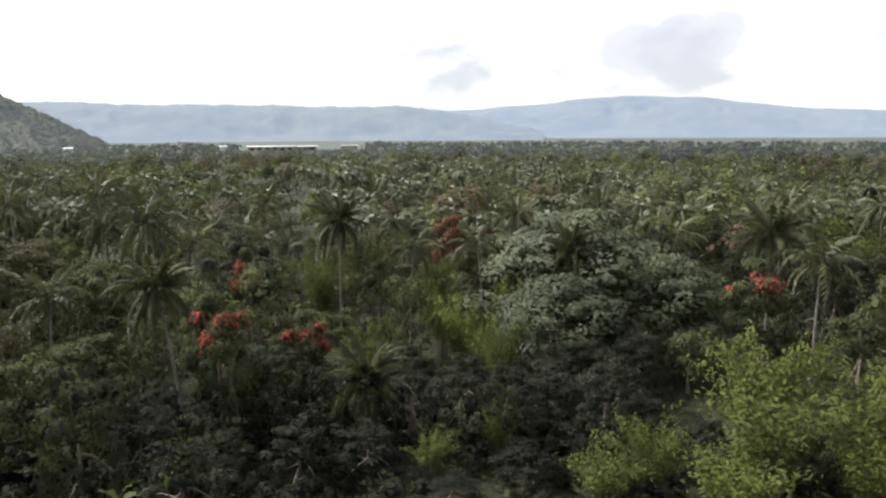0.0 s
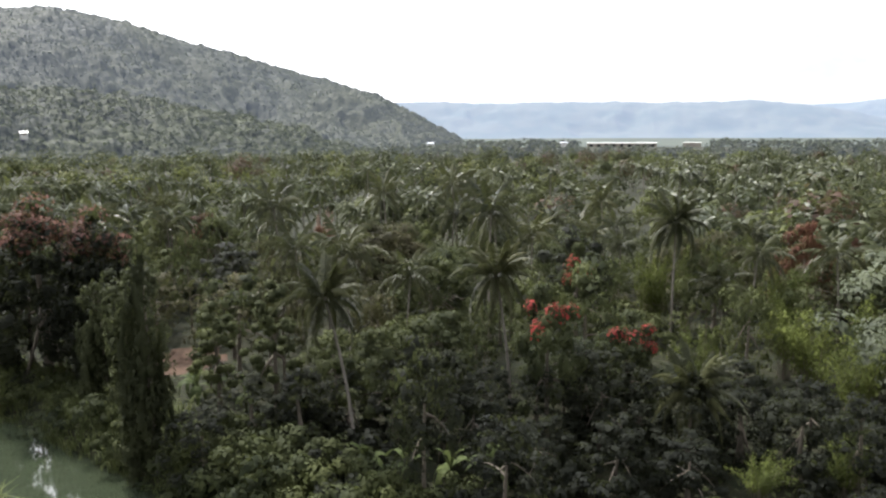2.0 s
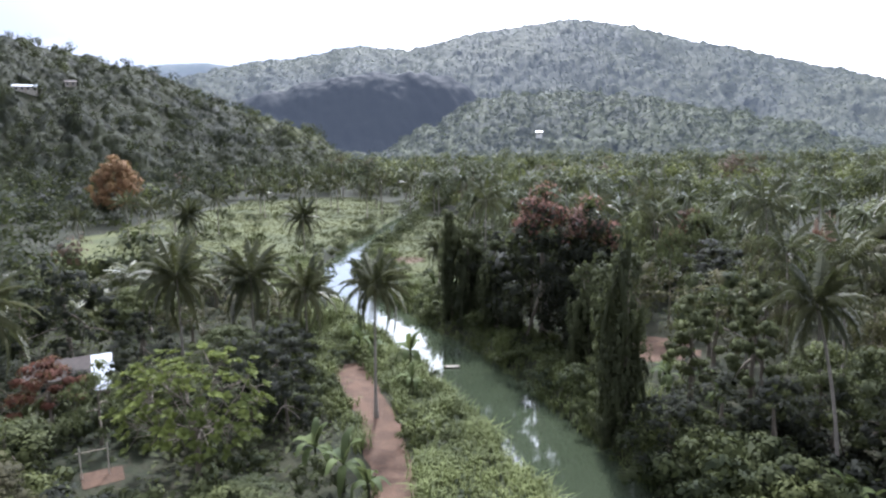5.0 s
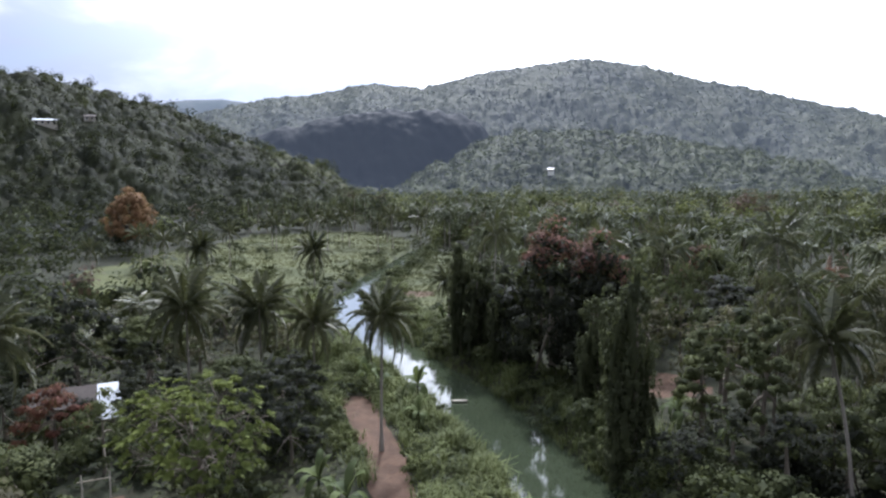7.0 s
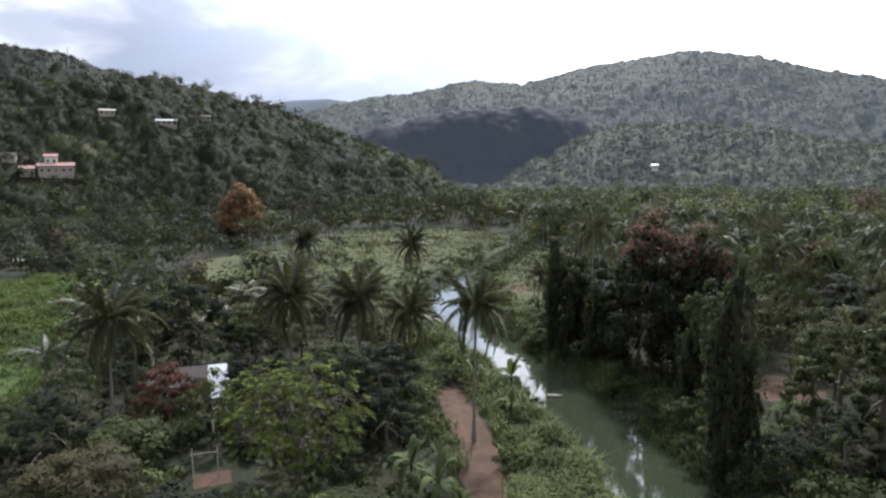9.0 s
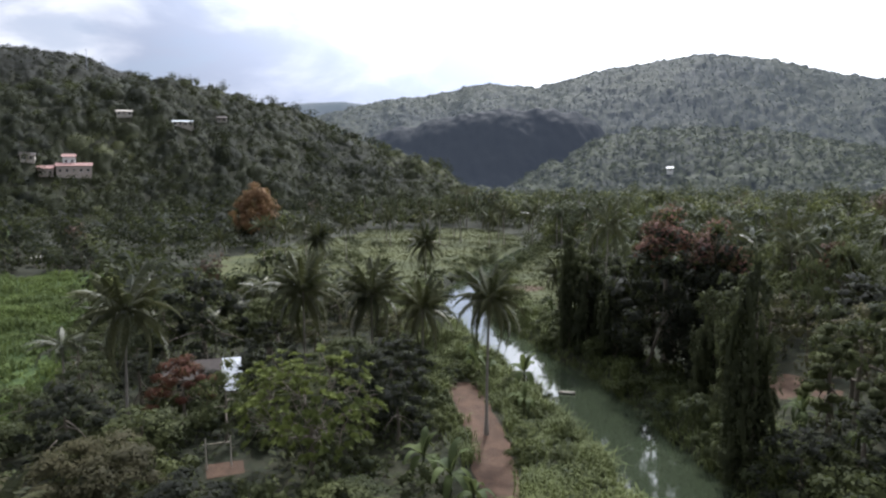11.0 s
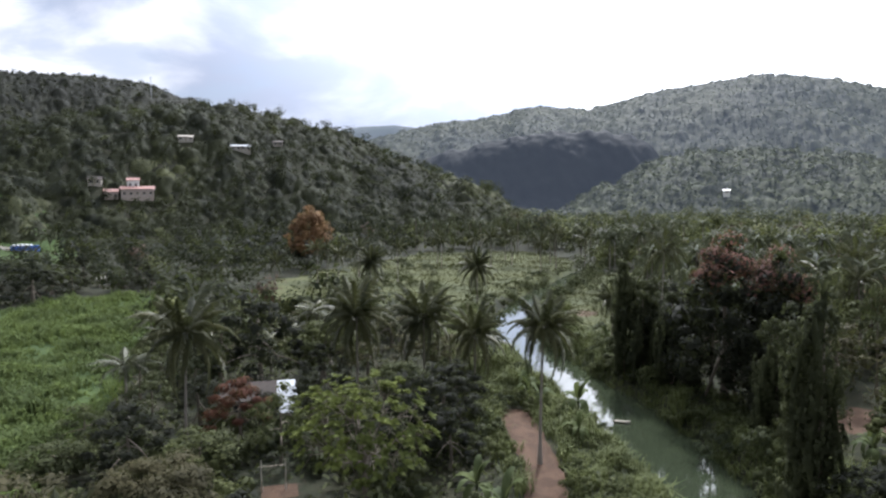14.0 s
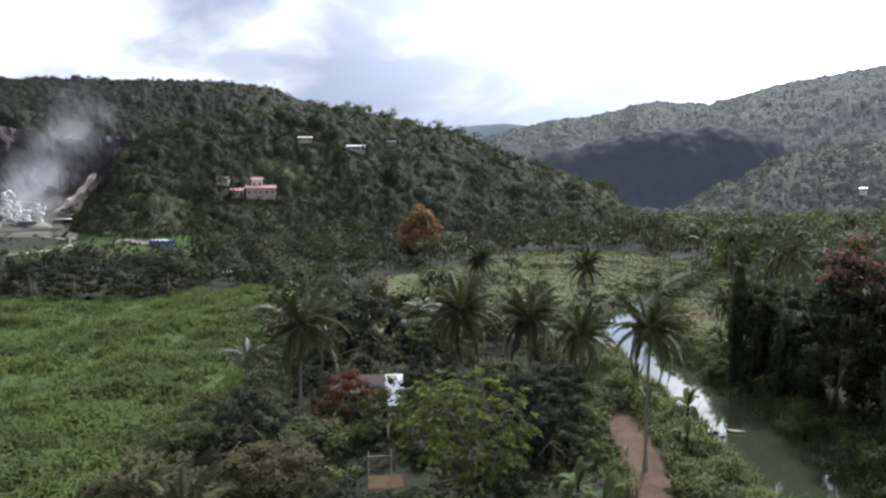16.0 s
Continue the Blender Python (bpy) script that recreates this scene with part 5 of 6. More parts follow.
def open_land(x, y, pad=2.0):
    """Where no trees stand."""
    x, y = np.asarray(x, float), np.asarray(y, float)
    bad = ((line_distance(x, y, RIVER) < 10.0 + pad * 0.3) & (np.hypot(x, y) < 240)) | (line_distance(x, y, TRACK) < 2.5 + pad) | within(x, y, GARDEN) | within(x, y, MEADOW) | within(x, y, SCRUB)
    for sx, sy, hx, hy in SOILS:
        bad |= ((x - sx) / (hx + pad)) ** 2 + ((y - sy) / (hy + pad)) ** 2 < 1
    bad |= line_distance(x, y, np.array([(-97, 132), (-77, 104)], float)) < 4.5
    return bad | (np.hypot(x + 80, y + 5) < 8) | (np.hypot(x + 58, y + 4) < 7)


step = 6.1
for gx in np.arange(-150, 130, step):
    for gy in np.arange(-60, 150, step):
        x, y = gx + rf.uniform(-2.4, 2.4), gy + rf.uniform(-2.4, 2.4)
        az, r = (float(v) for v in polar(x, y))
        if not (44 < r < 128) or not (-40 < az < 132) or bool(open_land(x, y)) or not free(x, y, 1.9):
            continue
        left = y < 30 and x < -30
        if left and rf.uniform() < 0.15:
            continue
        cap = 6.5 if left else (12.0 if r < 66 else 12.5)
        u = rf.uniform()
        top = cap * rf.uniform(0.62, 1.22)
        grove = float(value_noise(x / 45, y / 45, 31))
        # this sector's and the front's shade is put in as dark-leaved trees
        shade_sector = 22 < az < 62
        palms = 0.50 if (az > 12 and r > (112 if shade_sector else 80)) else 0.22
        if u < palms and r > (76 if az < 4 else 63) and not (left and r < 75):
            m, h0 = T_LPALM[rf.randint(4)], 11.5
            place(m, x, y, rf.uniform(0.85, 1.1), top * 1.0 / h0, rf.uniform(0, 360))
        elif u < palms + 0.13 and az < 14 and r > 66:
            place(T_BAMBOO[rf.randint(3)], x, y, rf.uniform(0.5, 0.8), top * 0.9 / 11, rf.uniform(0, 360))
        elif grove > (0.36 if shade_sector else 0.60) or (r < 61 and not left):
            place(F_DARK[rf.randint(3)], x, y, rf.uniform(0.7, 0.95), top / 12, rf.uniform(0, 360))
        elif u > 0.985 and az < 55:
            place(T_RED[0], x, y, rf.uniform(0.55, 0.8), top / 12, rf.uniform(0, 360))
        elif u > 0.87 and not left and not shade_sector:
            place(F_GREY[rf.randint(2)], x, y, rf.uniform(0.5, 0.7), top / 14, rf.uniform(0, 360))
        else:
            kin = F_OLIVE if value_noise(x / 24, y / 24, 33) + 0.3 * rf.uniform() > 0.72 else F_BROAD
            place(kin[rf.randint(len(kin))], x, y, rf.uniform(0.55, 1.15), top / 12, rf.uniform(0, 360))

# bushes along both banks
s_line = np.concatenate([[0], np.cumsum(np.hypot(*np.diff(RIVER, axis=0).T))])
for s in np.arange(150, s_line[-1] - 330, 1.8):
    cx, cy = np.interp(s, s_line, RIVER[:, 0]), np.interp(s, s_line, RIVER[:, 1])
    qx, qy = np.interp(s + 1, s_line, RIVER[:, 0]) - cx, np.interp(s + 1, s_line, RIVER[:, 1]) - cy
    if math.hypot(cx, cy) < 30:
        continue
    for side in (1, -1):
        if rf.uniform() < (0.12 if side > 0 else 0.72):
            continue
        d = 5.0 + 5.0 * rf.uniform() ** 1.3
        x, y = cx - qy * d * side, cy + qx * d * side
        if line_distance(x, y, TRACK) < 3.4 or not free(x, y, -0.2):
            continue
        k = rf.uniform(0.55, 1.15) * (0.75 if side < 0 else 1.3)
        place(T_BUSH[rf.randint(4)], x, y, k, k * rf.uniform(0.7, 1.1), rf.uniform(0, 360))
for bx, by, bk in ((-35.3, 37.6, 2.0), (-39.0, 38.6, 1.7), (-31.5, 38.0, 1.6), (-33, 41, 1.8), (-28, 37.5, 1.6), (-41, 41.5, 1.5), (-24, 38.5, 1.6), (-36.5, 42.5, 1.4), (-19, 40, 1.5), (-43, 37.6, 1.3), (-37, 36.0, 1.7), (-33.5, 35.6, 1.7), (-29.5, 35.2, 1.6), (-25.5, 35.4, 1.6), (-30, 41, 1.6), (-39.5, 36.2, 1.4), (-22, 36.2, 1.5), (-26.5, 40.8, 1.5), (-40, 44, 1.3)):
    place(T_BUSH[rf.randint(4)], bx, by, bk, bk * 0.95, rf.uniform(0, 360))

for k in range(60):
    x, y = rf.uniform(-160, -104), rf.uniform(-28, 14)
    if within(x, y, GARDEN) or within(x, y, MEADOW) or not free(x, y, 0.0):
        continue
    k2 = rf.uniform(0.9, 1.9)
    place(T_BUSHD[rf.randint(3)], x, y, k2, k2 * rf.uniform(0.9, 1.5), rf.uniform(0, 360), label="leafy bush between the field and the meadow")
for k in range(105):
    x, y = rf.uniform(-74, -40), rf.uniform(-24, 17)
    if line_distance(x, y, TRACK) < 3.2 or within(x, y, GARDEN) or math.hypot(x + 58, y + 4) < 4 or math.hypot(x + 80, y + 5) < 6:
        continue
    k2 = rf.uniform(0.6, 1.25)
    place((T_BUSHD + T_BUSH[:1])[rf.randint(4)], x, y, k2, k2 * rf.uniform(0.8, 1.3), rf.uniform(0, 360), label="dense green bush round the yard")
for k in range(190):
    x, y = rf.uniform(-300, -118), rf.uniform(2, 100)
    if not within(x, y, MEADOW) or line_distance(x, y, RIVER) < 6 or value_noise(x / 25, y / 25, 77) < 0.46:
        continue
    k2 = rf.uniform(0.5, 1.3)
    place(T_BUSHD[rf.randint(3)], x, y, k2, k2 * rf.uniform(0.6, 1.0), rf.uniform(0, 360), label="dark shrub scattered on the meadow")
# near-black bushes stand in for the deep shade under the wood's front
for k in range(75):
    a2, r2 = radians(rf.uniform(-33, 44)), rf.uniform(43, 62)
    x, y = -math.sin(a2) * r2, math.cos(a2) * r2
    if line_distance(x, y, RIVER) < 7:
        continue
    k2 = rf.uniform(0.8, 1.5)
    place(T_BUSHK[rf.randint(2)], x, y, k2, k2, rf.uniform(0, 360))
for bx, by in ((-77.5, 21.6), (-78, 23.6), (-75.8, 19.6), (-75.2, 24.2), (-79.5, 22.6), (-64, 16.8), (-56, 21.5), (-69, 17.8), (-52.5, 20.2)):
    place(T_BUSH[rf.randint(4)], bx, by, 0.75, 0.8, rf.uniform(0, 360), label="leafy bush beside the red track")
for k in range(70):
    x, y = rf.uniform(-205, -97), rf.uniform(42, 100)
    if not within(x, y, SCRUB) or line_distance(x, y, RIVER) < 7:
        continue
    k2 = rf.uniform(0.5, 1.1)
    place(T_BUSH[rf.randint(4)], x, y, k2, k2 * rf.uniform(0.6, 0.9), rf.uniform(0, 360), label="low light green scrub beyond the river")
# undergrowth on the floor of the woods
count = 0
while count < 60:
    r, az = 58 + 75 * rf.uniform() ** 0.8, radians(rf.uniform(-38, 130))
    x, y = -math.sin(az) * r, math.cos(az) * r
    if bool(open_land(x, y, 0.5)):
        count += 0.25
        continue
    count += 1
    k = rf.uniform(0.6, 1.3)
    place(T_BUSHD[rf.randint(3)], x, y, k, k * rf.uniform(0.7, 1.1), rf.uniform(0, 360))
# one bare stem too close to the water is taken out again
MODELS += [ob for ob in bpy.data.objects if ob.name.startswith("dark_tree") and math.hypot(ob.matrix_basis.translation.x + 6.0, ob.matrix_basis.translation.y - 44.5) < 1.5]
for ob in MODELS:
    for o in (*ob.children_recursive, ob):
        bpy.data.objects.remove(o)


# ---- stuff: grass, far woods ----
def blades(rng, x, y, h, w, per=5, spread=0.35):
    n = len(x)
    z = ground_z(x, y)
    X = np.repeat(np.stack([x, y, z], -1), per, 0) + np.concatenate([rng.normal(size=(n * per, 2)) * spread, np.zeros((n * per, 1))], 1)
    a = rng.uniform(0, 2 * np.pi, n * per)
    H = np.repeat(h, per) * rng.uniform(0.6, 1.2, n * per)
    out = np.stack([np.cos(a), np.sin(a), 0 * a], -1)
    sd = np.stack([-np.sin(a), np.cos(a), 0 * a], -1) * (w * 0.5)
    mid = X + out * (H * 0.22)[:, None] + np.array([0, 0, 1]) * (H * 0.72)[:, None]
    tip = X + out * (H * 0.75)[:, None] + np.array([0, 0, 1]) * (H * rng.uniform(0.55, 1.0, n * per))[:, None]
    v = np.stack([X - sd - [0, 0, 0.05], X + sd - [0, 0, 0.05], mid + sd * 0.9, tip, mid - sd * 0.9], 1).reshape(-1, 3)
    i = np.arange(n * per)[:, None] * 5
    return v, np.concatenate([i + np.array([[0, 1, 2, 4]]), i + np.array([[4, 2, 3, 3]])])


rg = np.random.RandomState(12)


def scatter(n, x0, x1, y0, y1, test):
    x, y = rg.uniform(x0, x1, n), rg.uniform(y0, y1, n)
    k = test(x, y)
    return x[k], y[k]


heap = Heap()
x, y = scatter(38000, -200, -25, -118, -20, lambda x, y: within(x, y, GARDEN) & (polar(x, y)[0] < 130) & (rg.uniform(size=len(x)) < np.clip(75 / np.hypot(x, y), 0.3, 1) * np.clip(1.9 * value_noise(x / 4.5, y / 3.6, 41), 0.25, 1)))
def tussocks(x, y):
    return 0.35 + 2.5 * value_noise(x / 4.5, y / 3.6, 41) ** 2 + 0.8 * value_noise(x / 13, y / 13, 42)


hh = tussocks(x, y)
heap.add(*blades(rg, x, y, hh, 0.16 * (0.6 + np.hypot(x, y).mean() / 200), 5, 0.4))
pick = rg.uniform(size=len(x)) < 0.9
x, y, hh = np.repeat(x[pick], 2) + rg.normal(size=2 * pick.sum()) * 0.5, np.repeat(y[pick], 2) + rg.normal(size=2 * pick.sum()) * 0.5, np.repeat(hh[pick], 2)
slope = unit(np.stack([hh - tussocks(x + 0.8, y), hh - tussocks(x, y + 0.8), 0.9 + 0 * hh], -1))
L = rg.uniform(0.4, 0.9, len(x))
heap.add(*cards(rg, np.stack([x, y, ground_z(x, y) + 0.72 * tussocks(x, y) + 0.12 * rg.normal(size=len(x))], -1), unit(slope + 0.35 * rg.normal(size=slope.shape)), L, L * 0.45, 0.25), 0, unit(slope + 0.15 * rg.normal(size=slope.shape)))
tagged(new("tall_grass", heap.mesh("tall_grass", M_GRASS)), "field of tall bright green grass in uneven tussocks", "grass", kind="stuff")

heap = Heap()
x, y = scatter(17000, -312, -110, 0, 104, lambda x, y: (within(x, y, MEADOW) | within(x, y, SCRUB)) & (line_distance(x, y, RIVER) > 5.5))
heap.add(*blades(rg, x, y, 0.25 + 0.5 * value_noise(x / 7, y / 7, 43) ** 2, 0.13, 4, 0.45))
tagged(new("meadow_grass", heap.mesh("meadow_grass", M_MEADOW)), "rough yellow-green meadow grass", "grass", kind="stuff")

heap = Heap()
x, y = scatter(21000, -150, -25, 12, 56, lambda x, y: (line_distance(x, y, RIVER) > 4.3) & (line_distance(x, y, RIVER) < np.where(y < 30 + 0.0 * x, 17.0, 9.5) + 4 * value_noise(x / 6, y / 6, 3)) & (line_distance(x, y, TRACK) > 1.2 + 1.6 * value_noise(x / 2, y / 2, 9)))
heap.add(*blades(rg, x, y, 0.7 + 2.4 * value_noise(x / 3.2, y / 3.2, 44) ** 2, 0.11, 5, 0.3))
tagged(new("bank_reeds", heap.mesh("bank_reeds", M_REED)), "light green reeds and weeds on the river banks", "reeds", kind="stuff")


# low weeds and seedlings on the floor of the near woods
heap = Heap()
x, y = scatter(60000, -150, 60, -75, 130, lambda x, y: (np.hypot(x, y) > 42) & (np.hypot(x, y) < 135) & (line_distance(x, y, RIVER) > 6) & ~within(x, y, GARDEN) & ~within(x, y, MEADOW) & (line_distance(x, y, TRACK) > 2.4) & (np.hypot(x + 58, y + 4) > 3.5) & ~(((x + 64) / 6) ** 2 + ((y - 57) / 9) ** 2 < 1) & (np.abs(x + 81.5) + np.abs(y + 7) > 6) & (polar(x, y)[0] > -36) & (rg.uniform(size=len(x)) < np.where(y < 30, 1.0, 0.45)))
nrm = unit(rg.normal(size=(len(x), 3)) * 0.5 + np.array([0, 0, 1.0]))
L = rg.uniform(0.35, 0.9, len(x))
heap.add(*cards(rg, np.stack([x, y, ground_z(x, y) + rg.uniform(0.1, 0.9, len(x)) * (0.4 + 1.2 * value_noise(x / 4, y / 4, 46))], -1), nrm, L, L * 0.6, 0.35), 0, unit(nrm + np.array([0, 0, 0.5])))
tagged(new("ground_cover", heap.mesh("ground_cover", M_LEAF)), "low green weeds and seedlings on the wood's floor", "undergrowth", kind="stuff")


def crowns(rng, x, y, z, R, H, heap, blades_=30, size=0.4, mats=0, lumps=5, round_=0.8):
    """Many far crowns at once: each a dome of leafy sprays gathered in a few lumps."""
    n = len(x)
    mats = np.broadcast_to(mats, (n,))
    S = np.stack([R, R * rng.uniform(0.8, 1.15, n), H * 0.62], -1)
    C = np.stack([x, y, z + H * 0.40], -1)
    a = rng.normal(size=(n, lumps, 3))
    a[..., 2] = np.abs(a[..., 2]) * 0.9
    a = unit(a) * rng.uniform(0.35, 0.72, (n, lumps, 1))
    a[:, 0] *= 0.2
    i = rng.randint(0, lumps, (n, blades_))
    d = unit(rng.normal(size=(n, blades_, 3)) + np.array([0, 0, 0.45]))
    off = np.take_along_axis(a, np.repeat(i[..., None], 3, 2), 1) + d * rng.uniform(0.34, 0.46, (n, blades_, 1))
    p = off * S[:, None] + C[:, None]
    nn = unit(0.3 * d + round_ * unit(off) + np.array([0, 0, 0.42]) + 0.13 * rng.normal(size=d.shape))
    L = np.repeat(R, blades_) * size * rng.uniform(0.6, 1.4, n * blades_)
    heap.add(*cards(rng, p.reshape(-1, 3), nn.reshape(-1, 3), L, L * 0.8, 0.2), 0, unit(0.7 * d + 0.7 * unit(off) + np.array([0, 0, 0.25]) + 0.10 * rng.normal(size=d.shape)).reshape(-1, 3))
    heap.m[-1] = np.repeat(mats, blades_)


def dress(heap, n, r0, r1, a0, a1, zf, kinds, size, e=1.2, power=0.9):
    """Sprays of leaves over a closed canopy, shaded with the crown they grow on."""
    x, y = ring(n, r0, r1, a0, a1, power)
    z = zf(x, y)
    k = z > 4
    x, y, z = x[k], y[k], z[k]
    nrm = unit(np.stack([-(zf(x + e, y) - z) / e, -(zf(x, y + e) - z) / e, 1.2 * np.ones_like(z)], -1))
    L = size * rg.uniform(0.5, 1.5, len(x))
    P = np.stack([x, y, z], -1)
    heap.add(*cards(rg, P + nrm * 0.25 * size, unit(nrm + 0.55 * rg.normal(size=nrm.shape)), L, L * 0.75, 0.15), 0, unit(nrm + 0.14 * rg.normal(size=nrm.shape)))
    heap.m[-1] = kinds(P)


def ring(n, r0, r1, a0, a1, power=1.0):
    r = r0 + (r1 - r0) * rg.uniform(0, 1, n) ** power
    a = np.radians(rg.uniform(a0, a1, n))
    return -np.sin(a) * r, np.cos(a) * r


# valley woods: broad crowns beyond the near stand, in patches of their own kinds
def wood_kind(x, y):
    """0 green, 1 dark, 2 lime, 3 russet."""
    lot = rg.uniform(size=len(x))
    p = value_noise(x / 55, y / 55, 71)
    k = np.where(p + 0.35 * (lot - 0.5) < 0.36, 1, 0)
    k = np.where(value_noise(x / 40, y / 40, 72) + 0.4 * (lot - 0.5) > np.where(np.hypot(x, y) > 230, 0.66, 0.74), 2, k)
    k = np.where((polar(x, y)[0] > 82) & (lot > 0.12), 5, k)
    # nearer woods beyond bearing 22 turn dark: shade put into the kind
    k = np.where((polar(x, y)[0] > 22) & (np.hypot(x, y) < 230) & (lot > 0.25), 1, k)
    return np.where(rg.uniform(size=len(x)) > 0.985, 3, k)


heap, far_heap = Heap(), Heap()
for n_, r0_, r1_, pw_, cards_, size_ in ((1120, 116, 290, 0.9, 110, 0.19), (2000, 280, 620, 1.0, 50, 0.25), (3600, 600, 1500, 1.1, 16, 0.5)):
    x, y = ring(n_, r0_, r1_, -42, 128 if r0_ < 200 else 100, pw_)
    k = ~open_land(x, y) & (FRONT.height(x, y) < 9)
    k &= ~((np.abs(polar(x, y)[0] - 11) < 5) & (np.hypot(x, y) > 900))
    x, y = x[k], y[k]
    R = (2.6 + 3.6 * rg.uniform(size=len(x)) ** 1.4) * (1 + np.hypot(x, y) / 1100)
    far_ = r0_ >= 600
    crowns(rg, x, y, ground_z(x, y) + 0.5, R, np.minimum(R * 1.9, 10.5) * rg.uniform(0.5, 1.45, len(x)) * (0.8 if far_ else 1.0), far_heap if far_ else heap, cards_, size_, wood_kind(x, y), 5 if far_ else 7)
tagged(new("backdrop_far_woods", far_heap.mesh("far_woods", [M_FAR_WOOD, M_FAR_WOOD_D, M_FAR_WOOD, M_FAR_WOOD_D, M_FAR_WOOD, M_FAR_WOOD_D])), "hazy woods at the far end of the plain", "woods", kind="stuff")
x, y = ring(330, 118, 520, -42, 78, 1.0)      # big old trees that stand above the rest
k = ~open_land(x, y, 5.0) & (FRONT.height(x, y) < 9)
x, y = x[k], y[k]
R = rg.uniform(4.5, 8.5, len(x))
crowns(rg, x, y, ground_z(x, y) + 3.0, R, R * rg.uniform(1.3, 2.0, len(x)), heap, 260, 0.14, np.array([0, 1, 1, 2, 0, 3, 1, 4])[rg.randint(0, 8, len(x))], 11)
tagged(new("valley_woods", heap.mesh("valley_woods", [M_VALLEY, M_VALLEY_D, M_VALLEY_L, M_VALLEY_R, M_LEAF_GREY, M_LEAF_DARK_SHADE], True)), "mixed green woods across the valley floor", "woods", kind="stuff")

heap = Heap()
x, y = ring(1500, 112, 450, -36, 82, 1.1)
k = ~open_land(x, y) & (FRONT.height(x, y) < 9) & (value_noise(x / 45, y / 45, 51) + 0.10 * (polar(x, y)[0] > 12) > 0.56)
gz = ground_z(x, y)
for px, py, pz in zip(x[k], y[k], gz[k]):
    h = rg.uniform(7.0, 14.5)
    palm_crown_heap(rg, rg.uniform(3.8, 5.0), 18 if math.hypot(px, py) < 300 else 12, heap, np.array([px, py, pz + h]), 0, 3)
    heap.add(*tube([(px, py, pz - 0.3), (px, py, pz + h)], (0.2, 0.13), 4), 1)
tagged(new("palm_grove", heap.mesh("palm_grove", [M_PALM_FAR, M_BARK_PALE])), "coconut palm plantation filling the valley", "palm grove", kind="stuff")

# dark scrub along the water's upper reach
heap = Heap()
rx = rg.uniform(-224, -122, 95)
ry = np.interp(rx, RIVER[:, 0], RIVER[:, 1])
side = np.where(rg.uniform(size=95) < 0.5, 1.0, -1.0) * rg.uniform(3.4, 6.0, 95)
x, y = rx + 0.4 * side, ry + 0.9 * side
R = rg.uniform(1.0, 2.6, 95)
crowns(rg, x, y, ground_z(x, y) - 0.3, R, R * rg.uniform(1.0, 1.7, 95), heap, 130, 0.22)
tagged(new("river_scrub", heap.mesh("river_scrub", M_LEAF)), "dark scrub along the river's upper reach", "scrub", kind="stuff")

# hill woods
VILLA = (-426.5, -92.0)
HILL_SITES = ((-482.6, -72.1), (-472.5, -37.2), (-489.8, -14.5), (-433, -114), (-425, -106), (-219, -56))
heap = Heap()
x, y = ring(2300, 215, 640, 68, 134, 0.75)
az_, r_ = polar(x, y)
k = ~open_land(x, y) & ~((az_ > 111.5) & (r_ > 500)) & (np.hypot(x - VILLA[0], y - VILLA[1]) > 11)
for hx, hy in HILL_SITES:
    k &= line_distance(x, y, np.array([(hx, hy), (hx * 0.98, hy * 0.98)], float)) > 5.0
k &= line_distance(x, y, np.array([(-354, -125), (-310, -112)], float)) > 11
k &= (r_ < 400) | (rg.uniform(size=len(x)) < 0.55)
x, y = x[k], y[k]
az_, r_ = polar(x, y)
low_ = (az_ > 107) & (r_ > 260) & (FRONT.height(x, y) < 12)
R = (2.6 + 4.2 * rg.uniform(size=len(x)) ** 1.7) * np.where(low_, 0.5, 1.0)
lot = 0.35 * sm((82 - az_) / 6) + value_noise(x / 60, y / 60, 93) + 0.7 * (rg.uniform(size=len(x)) - 0.5)
crowns(rg, x, y, ground_z(x, y) + np.where(r_ > 400, 1.5, 0.6), R, R * rg.uniform(0.9, 1.8, len(x)), heap, 90, 0.19, np.where(lot + np.where((r_ < 400) & (az_ > 86), -0.35, 0.0) < 0.42, 2, np.where(lot > 0.84, 3, 0)), 8)
# trees standing close before the villa
vx_, vy_ = np.array([-412.0, -416.0, -414.0, -418.0, -413.0, -419.0, -418.5, -419.0]), np.array([-96.0, -82.5, -76.0, -106.0, -89.0, -85.5, -95.0, -100.5])
crowns(rg, vx_, vy_, ground_z(vx_, vy_) - 0.5, np.array([3.6, 3.2, 4.4, 4.2, 2.6, 1.9, 1.6, 2.2]), np.array([8.5, 8.0, 11.0, 10.0, 6.0, 4.4, 4.0, 5.0]), heap, 170, 0.22)
x, y = ring(500, 640, 1040, 90, 138, 0.8)
R = rg.uniform(3, 6, len(x))
crowns(rg, x, y, ground_z(x, y) + 1, R, R * rg.uniform(0.9, 1.4, len(x)), heap, 30, 0.30, 1)
for px, py in zip(*ring(170, 300, 470, 70, 112, 0.8)):
    pz = float(ground_z(px, py))
    if bool(open_land(px, py)) or math.hypot(px - VILLA[0], py - VILLA[1]) < 14:
        continue
    palm_crown_heap(rg, 4.4, 9, heap, np.array([px, py, pz + rg.uniform(9, 15)]), 0, 3)
dress(heap, 60000, 352, 640, 69, 116, leafy_hill, lambda c: np.array([0, 2, 3, 1])[hill_kind(c)], 1.3)
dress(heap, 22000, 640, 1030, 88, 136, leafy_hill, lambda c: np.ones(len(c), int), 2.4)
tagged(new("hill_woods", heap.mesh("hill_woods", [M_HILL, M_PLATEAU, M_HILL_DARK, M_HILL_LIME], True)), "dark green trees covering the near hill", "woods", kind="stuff")

